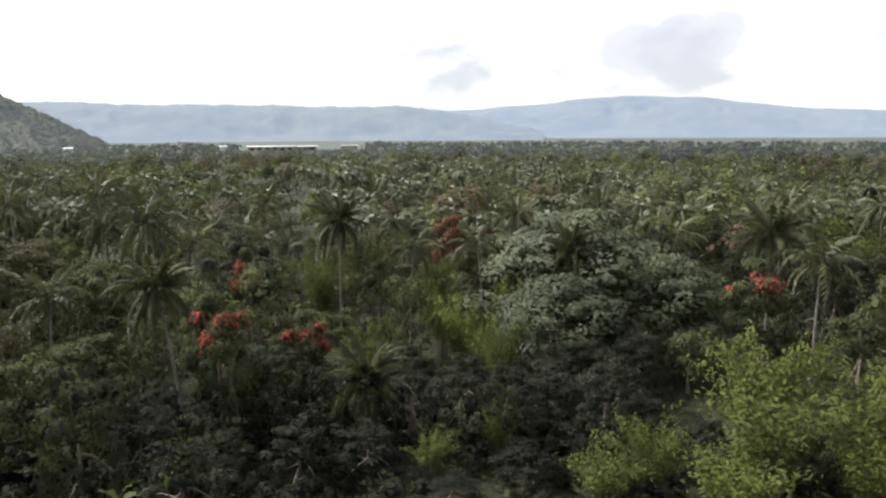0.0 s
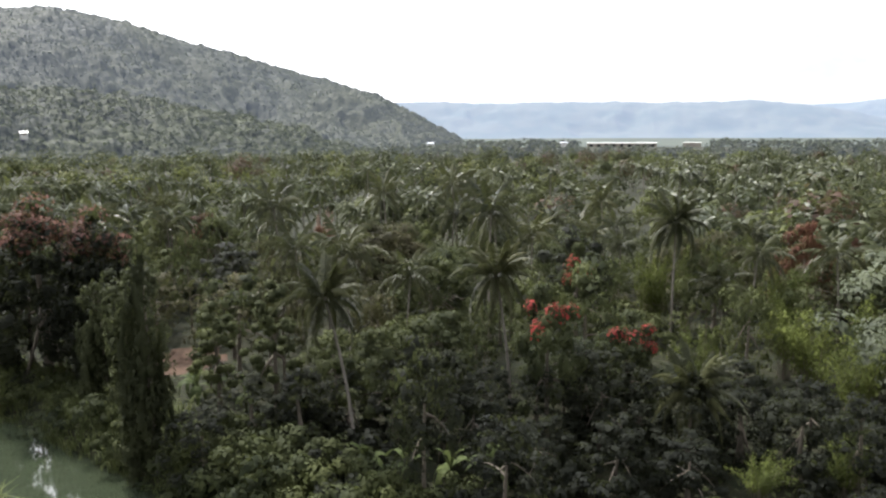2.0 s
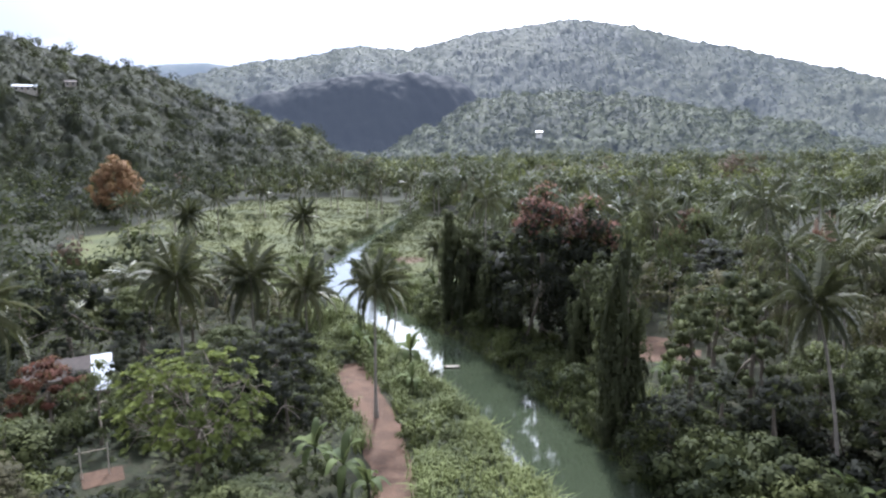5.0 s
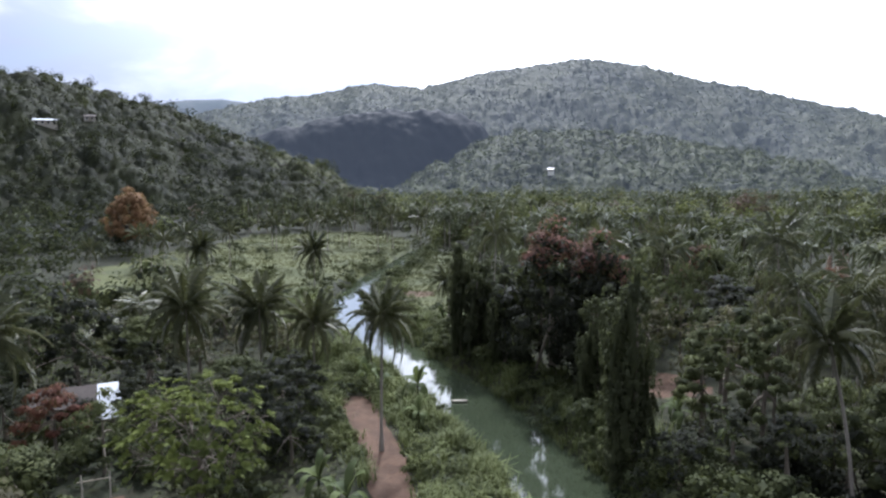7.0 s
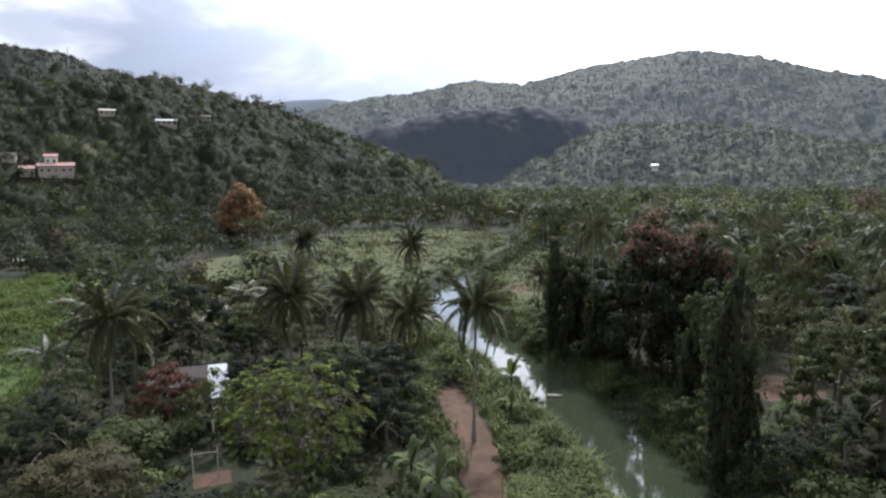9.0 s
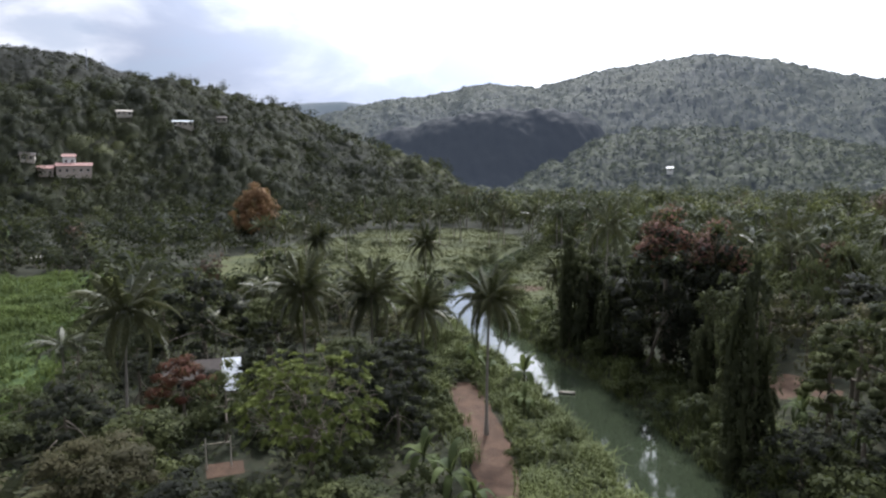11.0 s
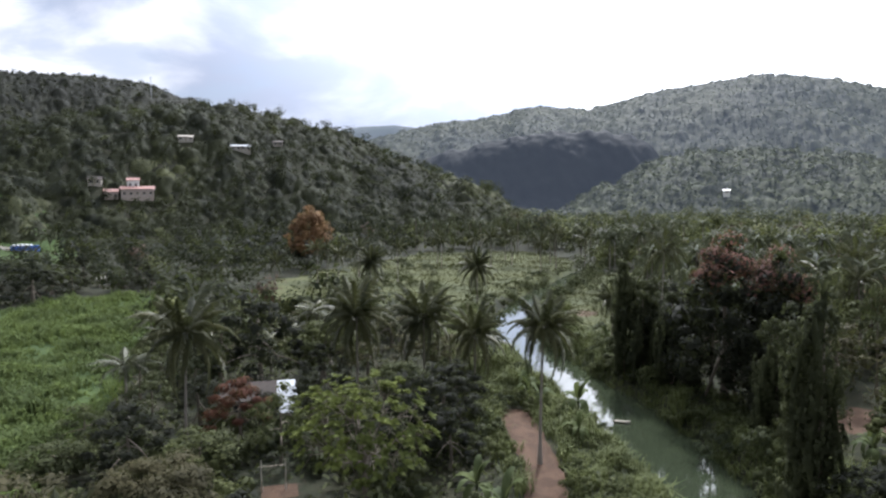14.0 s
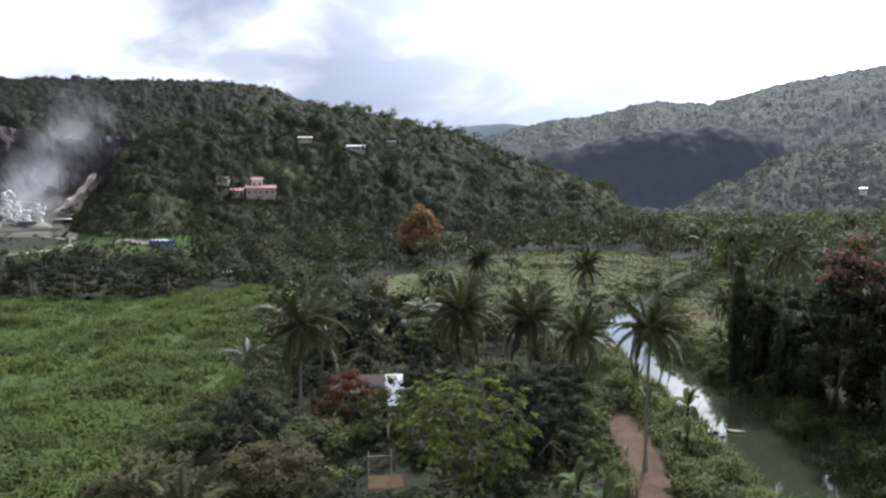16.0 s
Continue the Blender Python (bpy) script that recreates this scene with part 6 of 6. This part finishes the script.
# the spur in front of the mountain, and the wooded gullies of the mountain
heap = Heap()
x, y = ring(1500, 575, 960, 26, 80, 0.9)
s_, p_, c_ = SPUR.height(x, y), PEAK.height(x, y), SCARP.height(x, y)
k = (c_ < np.maximum(s_, p_) + 2) & (s_ > p_ - 6)
x, y = x[k], y[k]
R = 3.0 + 4.0 * rg.uniform(size=len(x)) ** 1.7
crowns(rg, x, y, np.maximum(mount_skin(x, y), ground_z(x, y)) + 0.5, R, R * rg.uniform(0.9, 1.5, len(x)), heap, 44, 0.26, np.where(rg.uniform(size=len(x)) < 0.35, 1, 0), 6)
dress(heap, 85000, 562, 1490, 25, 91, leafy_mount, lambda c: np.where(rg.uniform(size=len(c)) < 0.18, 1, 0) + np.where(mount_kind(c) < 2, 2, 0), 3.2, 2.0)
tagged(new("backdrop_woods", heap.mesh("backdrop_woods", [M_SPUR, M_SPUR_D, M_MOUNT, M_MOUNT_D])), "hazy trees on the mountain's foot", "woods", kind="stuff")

# ---- things made by people ----
def house(name, x, y, z, w, d, h, turn, wall, roof, label, rise=1.6, windows=2, storeys=1, category="house"):
    """A gabled house: walls, roof, windows and a door, its front towards +x."""
    root = tagged(new(name), label, category, "hillside houses")
    root.matrix_basis = pose(x, y, z, 0, 0, turn)
    part("wall", bm_mesh("wall", box_bm(d, w, h + 3, (0, 0, h / 2 - 1.5), 0.04), wall), root)
    o = 0.6
    V = [(-d / 2 - o, -w / 2 - o, h - 0.1), (0, -w / 2 - o, h + rise), (d / 2 + o, -w / 2 - o, h - 0.1), (-d / 2 - o, w / 2 + o, h - 0.1), (0, w / 2 + o, h + rise), (d / 2 + o, w / 2 + o, h - 0.1)]
    V += [(a, b, c + 0.16) for a, b, c in V]
    F = [(0, 1, 4, 3), (1, 2, 5, 4), (6, 9, 10, 7), (7, 10, 11, 8), (0, 3, 9, 6), (2, 8, 11, 5), (0, 6, 7, 1), (1, 7, 8, 2), (3, 4, 10, 9), (4, 5, 11, 10)]
    part("roof", mesh_of("roof", np.array(V), F, roof), root)
    part("gable", mesh_of("gable", np.array([(0.0, -w / 2 + 0.01, h + rise - 0.1), (-d / 2, -w / 2 + 0.01, h), (d / 2, -w / 2 + 0.01, h), (0.0, w / 2 - 0.01, h + rise - 0.1), (-d / 2, w / 2 - 0.01, h), (d / 2, w / 2 - 0.01, h)]), [(0, 1, 2), (3, 5, 4)], wall), root)
    for s in range(storeys):
        for k in range(windows):
            yy = -w / 2 + w * (k + 0.5) / windows
            win = part("window", bm_mesh("window", box_bm(0.1, 1.2, 1.3, (d / 2 + 0.02, yy, 1.6 + s * 3.0)), M_DARK), root)
            part("sill", bm_mesh("sill", box_bm(0.2, 1.5, 0.1, (d / 2 + 0.08, yy, 0.9 + s * 3.0)), M_WHITE), win)
    part("door", bm_mesh("door", box_bm(0.1, 0.95, 2.05, (d / 2 + 0.03, w * 0.02, 1.03)), M_WOOD), root)
    return root


# the hut in the grove: rusty gable roof with a stretch of new tin
hz0 = float(ground_z(-81, -7))
hut = tagged(new("hut"), "timber hut with rusty roof and one sheet of bright tin", "hut")
hut.matrix_basis = pose(-81.5, -7.0, hz0)
part("wall", bm_mesh("wall", box_bm(4.2, 7.4, 2.5, (0, 0, 1.25), 0.03), M_WOOD), hut)
part("door", bm_mesh("door", box_bm(0.08, 0.9, 2.0, (2.13, 0.6, 1.0)), M_DARK), hut)
for yy in (-2.2, 2.4):
    part("window", bm_mesh("window", box_bm(0.08, 0.9, 0.8, (2.13, yy, 1.5)), M_DARK), hut)
TILT_ROOF = math.degrees(math.atan2(1.5, 2.6))
for side in (1, -1):
    n_sheet = 8
    for k in range(n_sheet):
        bm = box_bm(3.05, 1.05, 0.03)
        sheet = part("roof_sheet", bm_mesh("roof_sheet", bm, M_TIN if (k >= 6 and side > 0) else M_RUST), hut, "bright new tin sheet" if (k >= 6 and side > 0) else "")
        sheet.matrix_basis = pose(side * 1.32, -3.7 + 1.04 * k + 0.1, 3.15 + 0.012 * (k % 2), 0, side * TILT_ROOF, 0)
for yy in (-3.69, 3.69):
    part("gable", mesh_of("gable", np.array([(0, yy, 3.8), (-2.1, yy, 2.5), (2.1, yy, 2.5)], float), [(0, 1, 2)], M_WOOD), hut)
# a lean-to of pale tin
lean_to = tagged(new("lean_to_roof"), "leaning sheets of pale tin on poles beside the hut", "shelter")
lean_to.matrix_basis = pose(-78.6, -3.6, float(ground_z(-78.6, -3.6)))
for k in range(2):
    s_ = part("tin_sheet", bm_mesh("tin_sheet", box_bm(3.4, 1.0, 0.03), M_TIN), lean_to)
    s_.matrix_basis = pose(0, -0.5 + 1.02 * k, 2.3, 0, 38, 0)
for px, py, ph in ((1.2, -0.9, 1.45), (1.2, 0.95, 1.45), (-1.2, -0.9, 3.2), (-1.2, 0.95, 3.2)):
    part("pole", mesh_of("pole", *tube([(px, py, -0.2), (px, py, ph)], (0.05, 0.05), 6), M_WOOD), lean_to)

# the white frame in the yard
yard = tagged(new("timber_frame"), "white painted frame of two posts and a bar in the yard", "frame")
yard.matrix_basis = pose(-59.1, -4.6, float(ground_z(-59.1, -4.6)))
for py in (-1.0, 1.0):
    part("post", mesh_of("post", *tube([(0, py, -0.3), (0, py * 1.02, 2.75)], (0.06, 0.055), 7), M_WALL), yard)
part("crossbar", mesh_of("crossbar", *tube([(0, -1.3, 2.2), (0, 1.1, 2.24)], (0.035, 0.035), 7), M_WOOD), yard)
yard_soil = tagged(new("yard_soil", grid_mesh("yard_soil", np.arange(92.5, 95.6, 0.5), np.arange(57.5, 61, 0.7), lambda x, y: ground_z(x, y) + 0.05, [M_SOIL])), "patch of bare brown yard earth", "earth", kind="structure")

# a pale dugout moored in the river
boat = tagged(new("canoe"), "small pale grey dugout canoe floating on the river", "boat")
boat.matrix_basis = pose(-74.8, 35.0, 0.05, 0, 0, 62) @ Matrix.Diagonal((0.66, 0.7, 0.7, 1))
t = np.linspace(-1, 1, 13)
wid = 0.36 * (1 - np.abs(t) ** 2.6) + 0.02
V, F = [], []
for k, (tt, ww) in enumerate(zip(t, wid)):
    zt = 0.30 + 0.14 * tt ** 4
    V += [(1.5 * tt, -ww, zt), (1.5 * tt, -ww * 0.7, -0.05), (1.5 * tt, ww * 0.7, -0.05), (1.5 * tt, ww, zt), (1.5 * tt, ww * 0.82, zt), (1.5 * tt, ww * 0.5, 0.04), (1.5 * tt, -ww * 0.5, 0.04), (1.5 * tt, -ww * 0.82, zt)]
for k in range(12):
    for j in range(8):
        F.append((8 * k + j, 8 * k + (j + 1) % 8, 8 * k + 8 + (j + 1) % 8, 8 * k + 8 + j))
part("hull", mesh_of("hull", np.array(V), F, M_WALL, None, True), boat)
for px in (-0.6, 0.55):
    part("thwart", bm_mesh("thwart", box_bm(0.18, 0.56, 0.03, (px, 0, 0.26)), M_WOOD), boat)

# tall dry plumes on the bare red ground in the grove
def plume_grass(x, y, h, seed):
    rng = np.random.RandomState(seed)
    root = tagged(new("plume_grass"), "tall dry tan plume rising from bare red ground", "plume grass", "dry plumes")
    root.matrix_basis = pose(x, y, float(ground_z(x, y)), 0, 0, rng.uniform(0, 360))
    t = np.linspace(0, 1, 5)
    P = np.stack([0.35 * t ** 2, 0.1 * t, h * t - 0.1 * (t == 0)], -1)
    part("stalk", mesh_of("stalk", *tube(P, 0.06 * (1.1 - t), 5), M_PLUME), root)
    n_ = 150
    q = rng.uniform(0.35, 1.0, n_)
    p = np.stack([np.interp(q, t, P[:, k]) for k in range(3)], -1)
    d = unit(rng.normal(size=(n_, 3)) * np.array([1, 1, 0.4]))
    heap = Heap()
    L = rng.uniform(0.35, 0.75, n_)
    heap.add(*cards(rng, p + d * (0.5 * np.sin(np.pi * (q * 0.9 + 0.05)) * rng.uniform(0.2, 1.0, n_))[:, None], unit(d + np.array([0, 0, 0.3])), L, L * 0.3, 0.3), 0, unit(d + np.array([0, 0, 0.6])))
    part("plume", heap.mesh("plume", M_PLUME), root, "feathery tan flower head")


for k in range(16):
    q = (k + 0.5) / 16
    plume_grass(-99 + 15 * q + 1.6 * math.sin(k * 2.4), 136 - 22 * q + 1.4 * math.cos(k * 1.7), 9.5 - 3.5 * q + 1.0 * math.sin(k * 5.1), 400 + k)

# a dead white snag at the edge of the wood
snag = tagged(new("dead_tree"), "bare bleached dead tree with forked limbs", "dead tree")
snag.matrix_basis = pose(13.2, 58.0, float(ground_z(13.2, 58.0))) @ Matrix.Diagonal((0.7, 0.7, 1.0, 1))
part("trunk", mesh_of("trunk", *tube([(0, 0, -0.3), (0.1, 0, 3), (-0.1, 0.1, 5.2), (0.3, 0, 6.6)], (0.16, 0.13, 0.09, 0.04), 6), M_BARK_PALE), snag)
for q in (((-0.1, 0.1, 5.2), (0.9, 0, 6.0), (2.0, 0.2, 6.1)), ((0.05, 0, 4.2), (-0.8, 0.3, 5.4), (-0.9, 0.2, 6.3))):
    part("limb", mesh_of("limb", *tube(q, (0.05, 0.04, 0.02), 5), M_BARK_PALE), snag)

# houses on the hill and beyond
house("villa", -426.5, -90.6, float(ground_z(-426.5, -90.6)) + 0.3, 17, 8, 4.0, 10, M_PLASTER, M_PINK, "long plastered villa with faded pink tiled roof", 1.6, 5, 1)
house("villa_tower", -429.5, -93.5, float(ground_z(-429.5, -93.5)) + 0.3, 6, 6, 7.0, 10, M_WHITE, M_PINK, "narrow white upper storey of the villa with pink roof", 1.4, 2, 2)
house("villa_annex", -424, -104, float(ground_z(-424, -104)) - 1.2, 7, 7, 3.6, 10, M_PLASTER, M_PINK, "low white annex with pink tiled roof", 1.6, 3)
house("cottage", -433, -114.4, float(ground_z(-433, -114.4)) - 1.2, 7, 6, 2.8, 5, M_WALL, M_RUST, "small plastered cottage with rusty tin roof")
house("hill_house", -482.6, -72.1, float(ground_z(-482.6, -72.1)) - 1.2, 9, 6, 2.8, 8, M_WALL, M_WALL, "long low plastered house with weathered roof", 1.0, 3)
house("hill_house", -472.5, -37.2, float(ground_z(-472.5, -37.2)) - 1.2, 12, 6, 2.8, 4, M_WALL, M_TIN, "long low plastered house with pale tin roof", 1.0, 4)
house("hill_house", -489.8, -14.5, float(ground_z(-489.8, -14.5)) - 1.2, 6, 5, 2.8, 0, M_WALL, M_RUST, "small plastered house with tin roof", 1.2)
house("roadside_building", -216, -55, float(ground_z(-216, -55)), 7, 5, 2.6, 15, M_WALL, M_DUST, "low pale plastered building behind the field", 0.5, 3)
wz = float(SPUR.height(-570, 372)) - 0.5
house("white_house", -570, 372, wz + 5.0, 5.5, 5, 2.4, -33, M_WHITE, M_WHITE, "white house at the mountain's foot", 1.2, 2)
for fx, fy, fw in ((-640, 640, 8), (-560, 700, 7), (-470, 900, 10), (-300, 980, 10)):
    house("valley_house", fx, fy, float(ground_z(fx, fy)) + 5, fw, 6, 3.4, math.degrees(math.atan2(fy, fx)) + 180, M_WHITE, M_TIN, "white house among the valley's trees", 1.4, 3)
shed = tagged(new("warehouse"), "very long white-roofed warehouse far down the valley", "warehouse")
shed.matrix_basis = pose(-253, 1132, 3.0, 0, 0, 12.6)
part("wall", bm_mesh("wall", box_bm(104, 40, 6.0, (0, 0, 3.0)), M_WALL), shed)
bm = box_bm(108, 44, 0.5, (0, 0, 6.3))
part("roof", bm_mesh("roof", bm, M_WHITE), shed)
for k in range(9):
    part("door", bm_mesh("door", box_bm(5, 0.3, 4.5, (-46 + 11.5 * k, -20.1, 2.3)), M_DARK), shed)
ware = tagged(new("storehouse"), "smaller white store beside the long warehouse", "warehouse")
ware.matrix_basis = pose(-150, 1150, 3.0, 0, 0, 8)
part("wall", bm_mesh("wall", box_bm(26, 18, 6.5, (0, 0, 3.2)), M_WALL), ware)
part("roof", bm_mesh("roof", box_bm(28, 20, 0.5, (0, 0, 6.8)), M_WHITE), ware)
mz = float(ground_z(-882, -166))
mast = tagged(new("radio_mast"), "thin steel radio mast on the plateau", "mast")
mast.matrix_basis = pose(-882, -166, mz)
part("pole", mesh_of("pole", *tube([(0, 0, -1), (0, 0, 24)], (0.5, 0.15), 6), M_TIN), mast)
for zz in (14, 18, 22):
    part("crossarm", bm_mesh("crossarm", box_bm(0.3, 2.4, 0.3, (0, 0, zz)), M_TIN), mast)

# the quarry, its works and road
floor_q = new("quarry_floor", grid_mesh("quarry_floor", np.arange(112.4, 131, 0.4), np.arange(530, 735, 8), lambda x, y: ground_z(x, y) + 0.3 + 0.5 * fractal(x / 20, y / 20, 71), [M_QUARRY]))
tagged(floor_q, "pale dusty quarry floor", "quarry floor", kind="structure")


def quarry_face():
    az = np.arange(110.5, 133, 0.16)
    u = np.linspace(0, 1, 34)
    A, U = np.meshgrid(az, u, indexing="ij")
    top = 84 + 6 * sm((A - 116.2) / 2.6) + 8 * fractal(A / 1.6, A * 0, 81)
    Z = 1 + top * np.minimum(U / 0.86, 1) + 3 * np.maximum(U - 0.86, 0)
    Rr = 690 + 26 * U ** 1.5 + 110 * np.maximum(U - 0.86, 0) / 0.14 + 26 * fractal(A / 1.3, Z / 45, 83, 5) + 9 * np.abs(fractal(A * 2, Z / 12, 84, 3)) * 2
    a = np.radians(A)
    V = np.stack([-np.sin(a) * Rr, np.cos(a) * Rr, Z], -1).reshape(-1, 3)
    n = len(u)
    i = np.arange(len(az) - 1)[:, None] * n + np.arange(n - 1)[None]
    return mesh_of("quarry_face", V, np.stack([i, i + 1, i + n + 1, i + n], -1).reshape(-1, 4), M_ROCK, None, False)


tagged(new("quarry_face", quarry_face()), "sheer quarried cliff of dark and pale rock", "cliff", kind="structure")
works = tagged(new("crusher_shed"), "blue-grey steel crusher shed with pale roof in the quarry", "shed")
works.matrix_basis = pose(-563, -302, 2.5, 0, 0, -28)
part("wall", bm_mesh("wall", box_bm(12, 26, 7, (0, 0, 3.5)), M_SHED), works)
part("roof", bm_mesh("roof", box_bm(14, 28, 0.5, (0, 0, 7.2)), M_TIN), works)
for k in range(4):
    part("opening", bm_mesh("opening", box_bm(0.3, 4.0, 4.2, (6.05, -9 + 6 * k, 2.2)), M_DARK), works)
canopy_roof = tagged(new("open_shed"), "open shed with a long thin pale roof", "shed")
canopy_roof.matrix_basis = pose(-575, -275, 3.0, 0, 0, -26)
part("roof", bm_mesh("roof", box_bm(10, 24, 0.6, (0, 0, 8)), M_WHITE), canopy_roof)
for px in (-4, 4):
    for py in (-11, 0, 11):
        part("post", bm_mesh("post", box_bm(0.5, 0.5, 8.5, (px, py, 4)), M_DARK), canopy_roof)
house("quarry_office", -520, -352, 3.0, 26, 10, 7, -34, M_WALL, M_PINK, "long pale quarry office", 2.0, 6, 2, "building")
silo = tagged(new("silo_tower"), "rust red silo tower by the quarry wall", "silo")
silo.matrix_basis = pose(-540, -374, 8)
part("tank", mesh_of("tank", *tube([(0, 0, 6), (0, 0, 24)], (4.5, 4.5), 14), M_PINK), silo)
part("cap", mesh_of("cap", *tube([(0, 0, 24), (0, 0, 27)], (4.7, 0.4), 14), M_WHITE), silo)
for k in range(4):
    part("leg", mesh_of("leg", *tube([(3.6 * math.cos(k * 1.57), 3.6 * math.sin(k * 1.57), -7), (3.6 * math.cos(k * 1.57), 3.6 * math.sin(k * 1.57), 6.5)], (0.4, 0.4), 5), M_DARK), silo)
s = np.linspace(0, 1, 16)
CH = np.stack([-603 + 13 * s, -264 - 27 * s, 48 - 36 * s ** 0.8], -1)
tv, tf = tube(CH, 1.6 + 2.4 * s + 0.6 * np.sin(s * 23), 9)
tv = tv + rg.normal(size=tv.shape) * 0.5
chute = tagged(new("spoil_trail", mesh_of("spoil_trail", tv, tf, M_SPOIL)), "pale trail of spoil down the quarry's flank", "spoil heap", kind="structure")
for k, (px, py, pr, ph) in enumerate(((-540, -322, 17, 11), (-528, -338, 12, 7), (-556, -285, 10, 6))):
    v, f = ico(2)
    v = v * np.array([pr, pr, ph]) * (1 + 0.12 * rg.uniform(-1, 1, size=(len(v), 1)))
    tagged(new("spoil_heap", mesh_of("spoil_heap", v + np.array([px, py, 3.0]), f, M_DUST, None, True)), "rounded heap of pale quarry spoil", "spoil heap", "spoil heaps")
ROAD = np.array([(-470, -240), (-440, -212), (-404, -190), (-372, -178), (-345, -176), (-322, -182), (-300, -190)], float)
tagged(new("road", strip_mesh("road", ROAD, 2.6, ground_z, M_DUST, 15, 0.25, 2.0)), "pale unpaved quarry road", "road", kind="structure")
LANE = np.array([(-362, -150), (-356, -128), (-350, -108)], float)
tagged(new("lane", strip_mesh("lane", LANE, 1.6, lambda x, y: ground_z(x, y), M_DUST, 16, 0.3, 2.0)), "pale lane by the lorry", "road", kind="structure")

# blue lorry
lz = float(ground_z(-354, -125)) + 0.3
lorry = tagged(new("lorry"), "long blue lorry with white topped load bed", "lorry")
lorry.matrix_basis = pose(-354, -125, lz, 0, 0, 82)
part("bed", bm_mesh("bed", box_bm(9.5, 2.6, 2.0, (-1.2, 0, 2.0), 0.05), M_BLUE), lorry)
for k in range(5):
    part("load", bm_mesh("load", box_bm(1.3, 2.2, 0.9, (-5.0 + 1.85 * k, 0, 3.4), 0.25), M_WHITE), lorry)
cab = part("cab", bm_mesh("cab", box_bm(2.2, 2.5, 2.6, (5.0, 0, 2.0), 0.2), M_BLUE), lorry)
part("windscreen", bm_mesh("windscreen", box_bm(0.08, 2.1, 0.9, (6.08, 0, 2.6)), M_DARK), cab)
for px in (-4.6, -3.2, 4.6):
    for py in (-1.15, 1.15):
        wv, wf = tube([(px, py - 0.16, 0.5), (px, py + 0.16, 0.5)], (0.5, 0.5), 14)
        part("wheel", mesh_of("wheel", wv, wf, M_DARK), lorry)


# smoke and steam over the works
def puffs(name, places, mat, label, seed):
    rng = np.random.RandomState(seed)
    heap = Heap()
    v, f = ico(2)
    for px, py, pz, pr in places:
        lump = 1 + 0.5 * np.array([noise.noise(Vector(q) * 1.6 + Vector((px, py, pz))) for q in v])[:, None]
        heap.add(v * pr * lump * np.array([1, 1, 1.15]) + np.array([px, py, pz]), f)
    return tagged(new(name, heap.mesh(name, mat, True)), label, "smoke", kind="stuff")


def smoke_sheet(name, foot, lean, width, rise, seed, label):
    """A thin drifting veil of smoke, wavy in depth, wider aloft."""
    u, v = np.linspace(-1, 1, 25), np.linspace(0, 1, 31)
    U, Vv = np.meshgrid(u, v, indexing="ij")
    side = U * width * (0.75 + 0.35 * Vv) + lean * Vv ** 1.2 + 9 * fractal(Vv * 3, U * 0.7, seed)
    deep = 16 * fractal(U * 1.5, Vv * 2.5, seed + 3)
    X = foot[0] - 0.459 * side - 0.888 * deep
    Y = foot[1] + 0.888 * side - 0.459 * deep
    n = len(v)
    i = np.arange(len(u) - 1)[:, None] * n + np.arange(n - 1)[None]
    F = np.stack([i, i + n, i + n + 1, i + 1], -1).reshape(-1, 4)
    me = mesh_of(name, np.stack([X, Y, foot[2] + rise * Vv], -1).reshape(-1, 3), F, M_SMOKE, None, True)
    flat = np.stack([(U + 1) / 2, Vv], -1).reshape(-1, 2)
    layer = me.uv_layers.new(name="drift")
    layer.data.foreach_set("uv", flat[F.ravel()].astype(np.float32).ravel())
    return tagged(new(name, me), label, "smoke", kind="stuff")


smoke_sheet("smoke_plume", (-574, -312, 4), 52, 30, 118, 31, "thin grey smoke drifting up from the quarry")
smoke_sheet("smoke_plume", (-588, -316, 4), 60, 36, 104, 37, "thin grey smoke drifting up from the quarry")
smoke_sheet("dust_haze", (-596, -334, 2), 26, 34, 66, 43, "thin dust hanging before the quarry wall")
rs = np.random.RandomState(15)
STEAM = []
for sx, sy, s_top, s_r in ((-556, -311, 33, 3.0), (-557, -304, 25, 2.6), (-557, -297, 19, 2.6), (-558, -288.5, 23, 2.6)):
    for sz in np.arange(6, s_top, 0.55):
        q = (sz - 6) / (s_top - 6)
        STEAM.append((sx + rs.normal() * 1.0, sy + rs.normal() * s_r * (0.45 + 0.3 * q) + 2.0 * q, sz + rs.normal() * 0.6, rs.uniform(0.7, 1.9) * (1.0 - 0.3 * q)))
puffs("steam_column", STEAM, M_STEAM, "dense white steam rising from the crusher", 5)
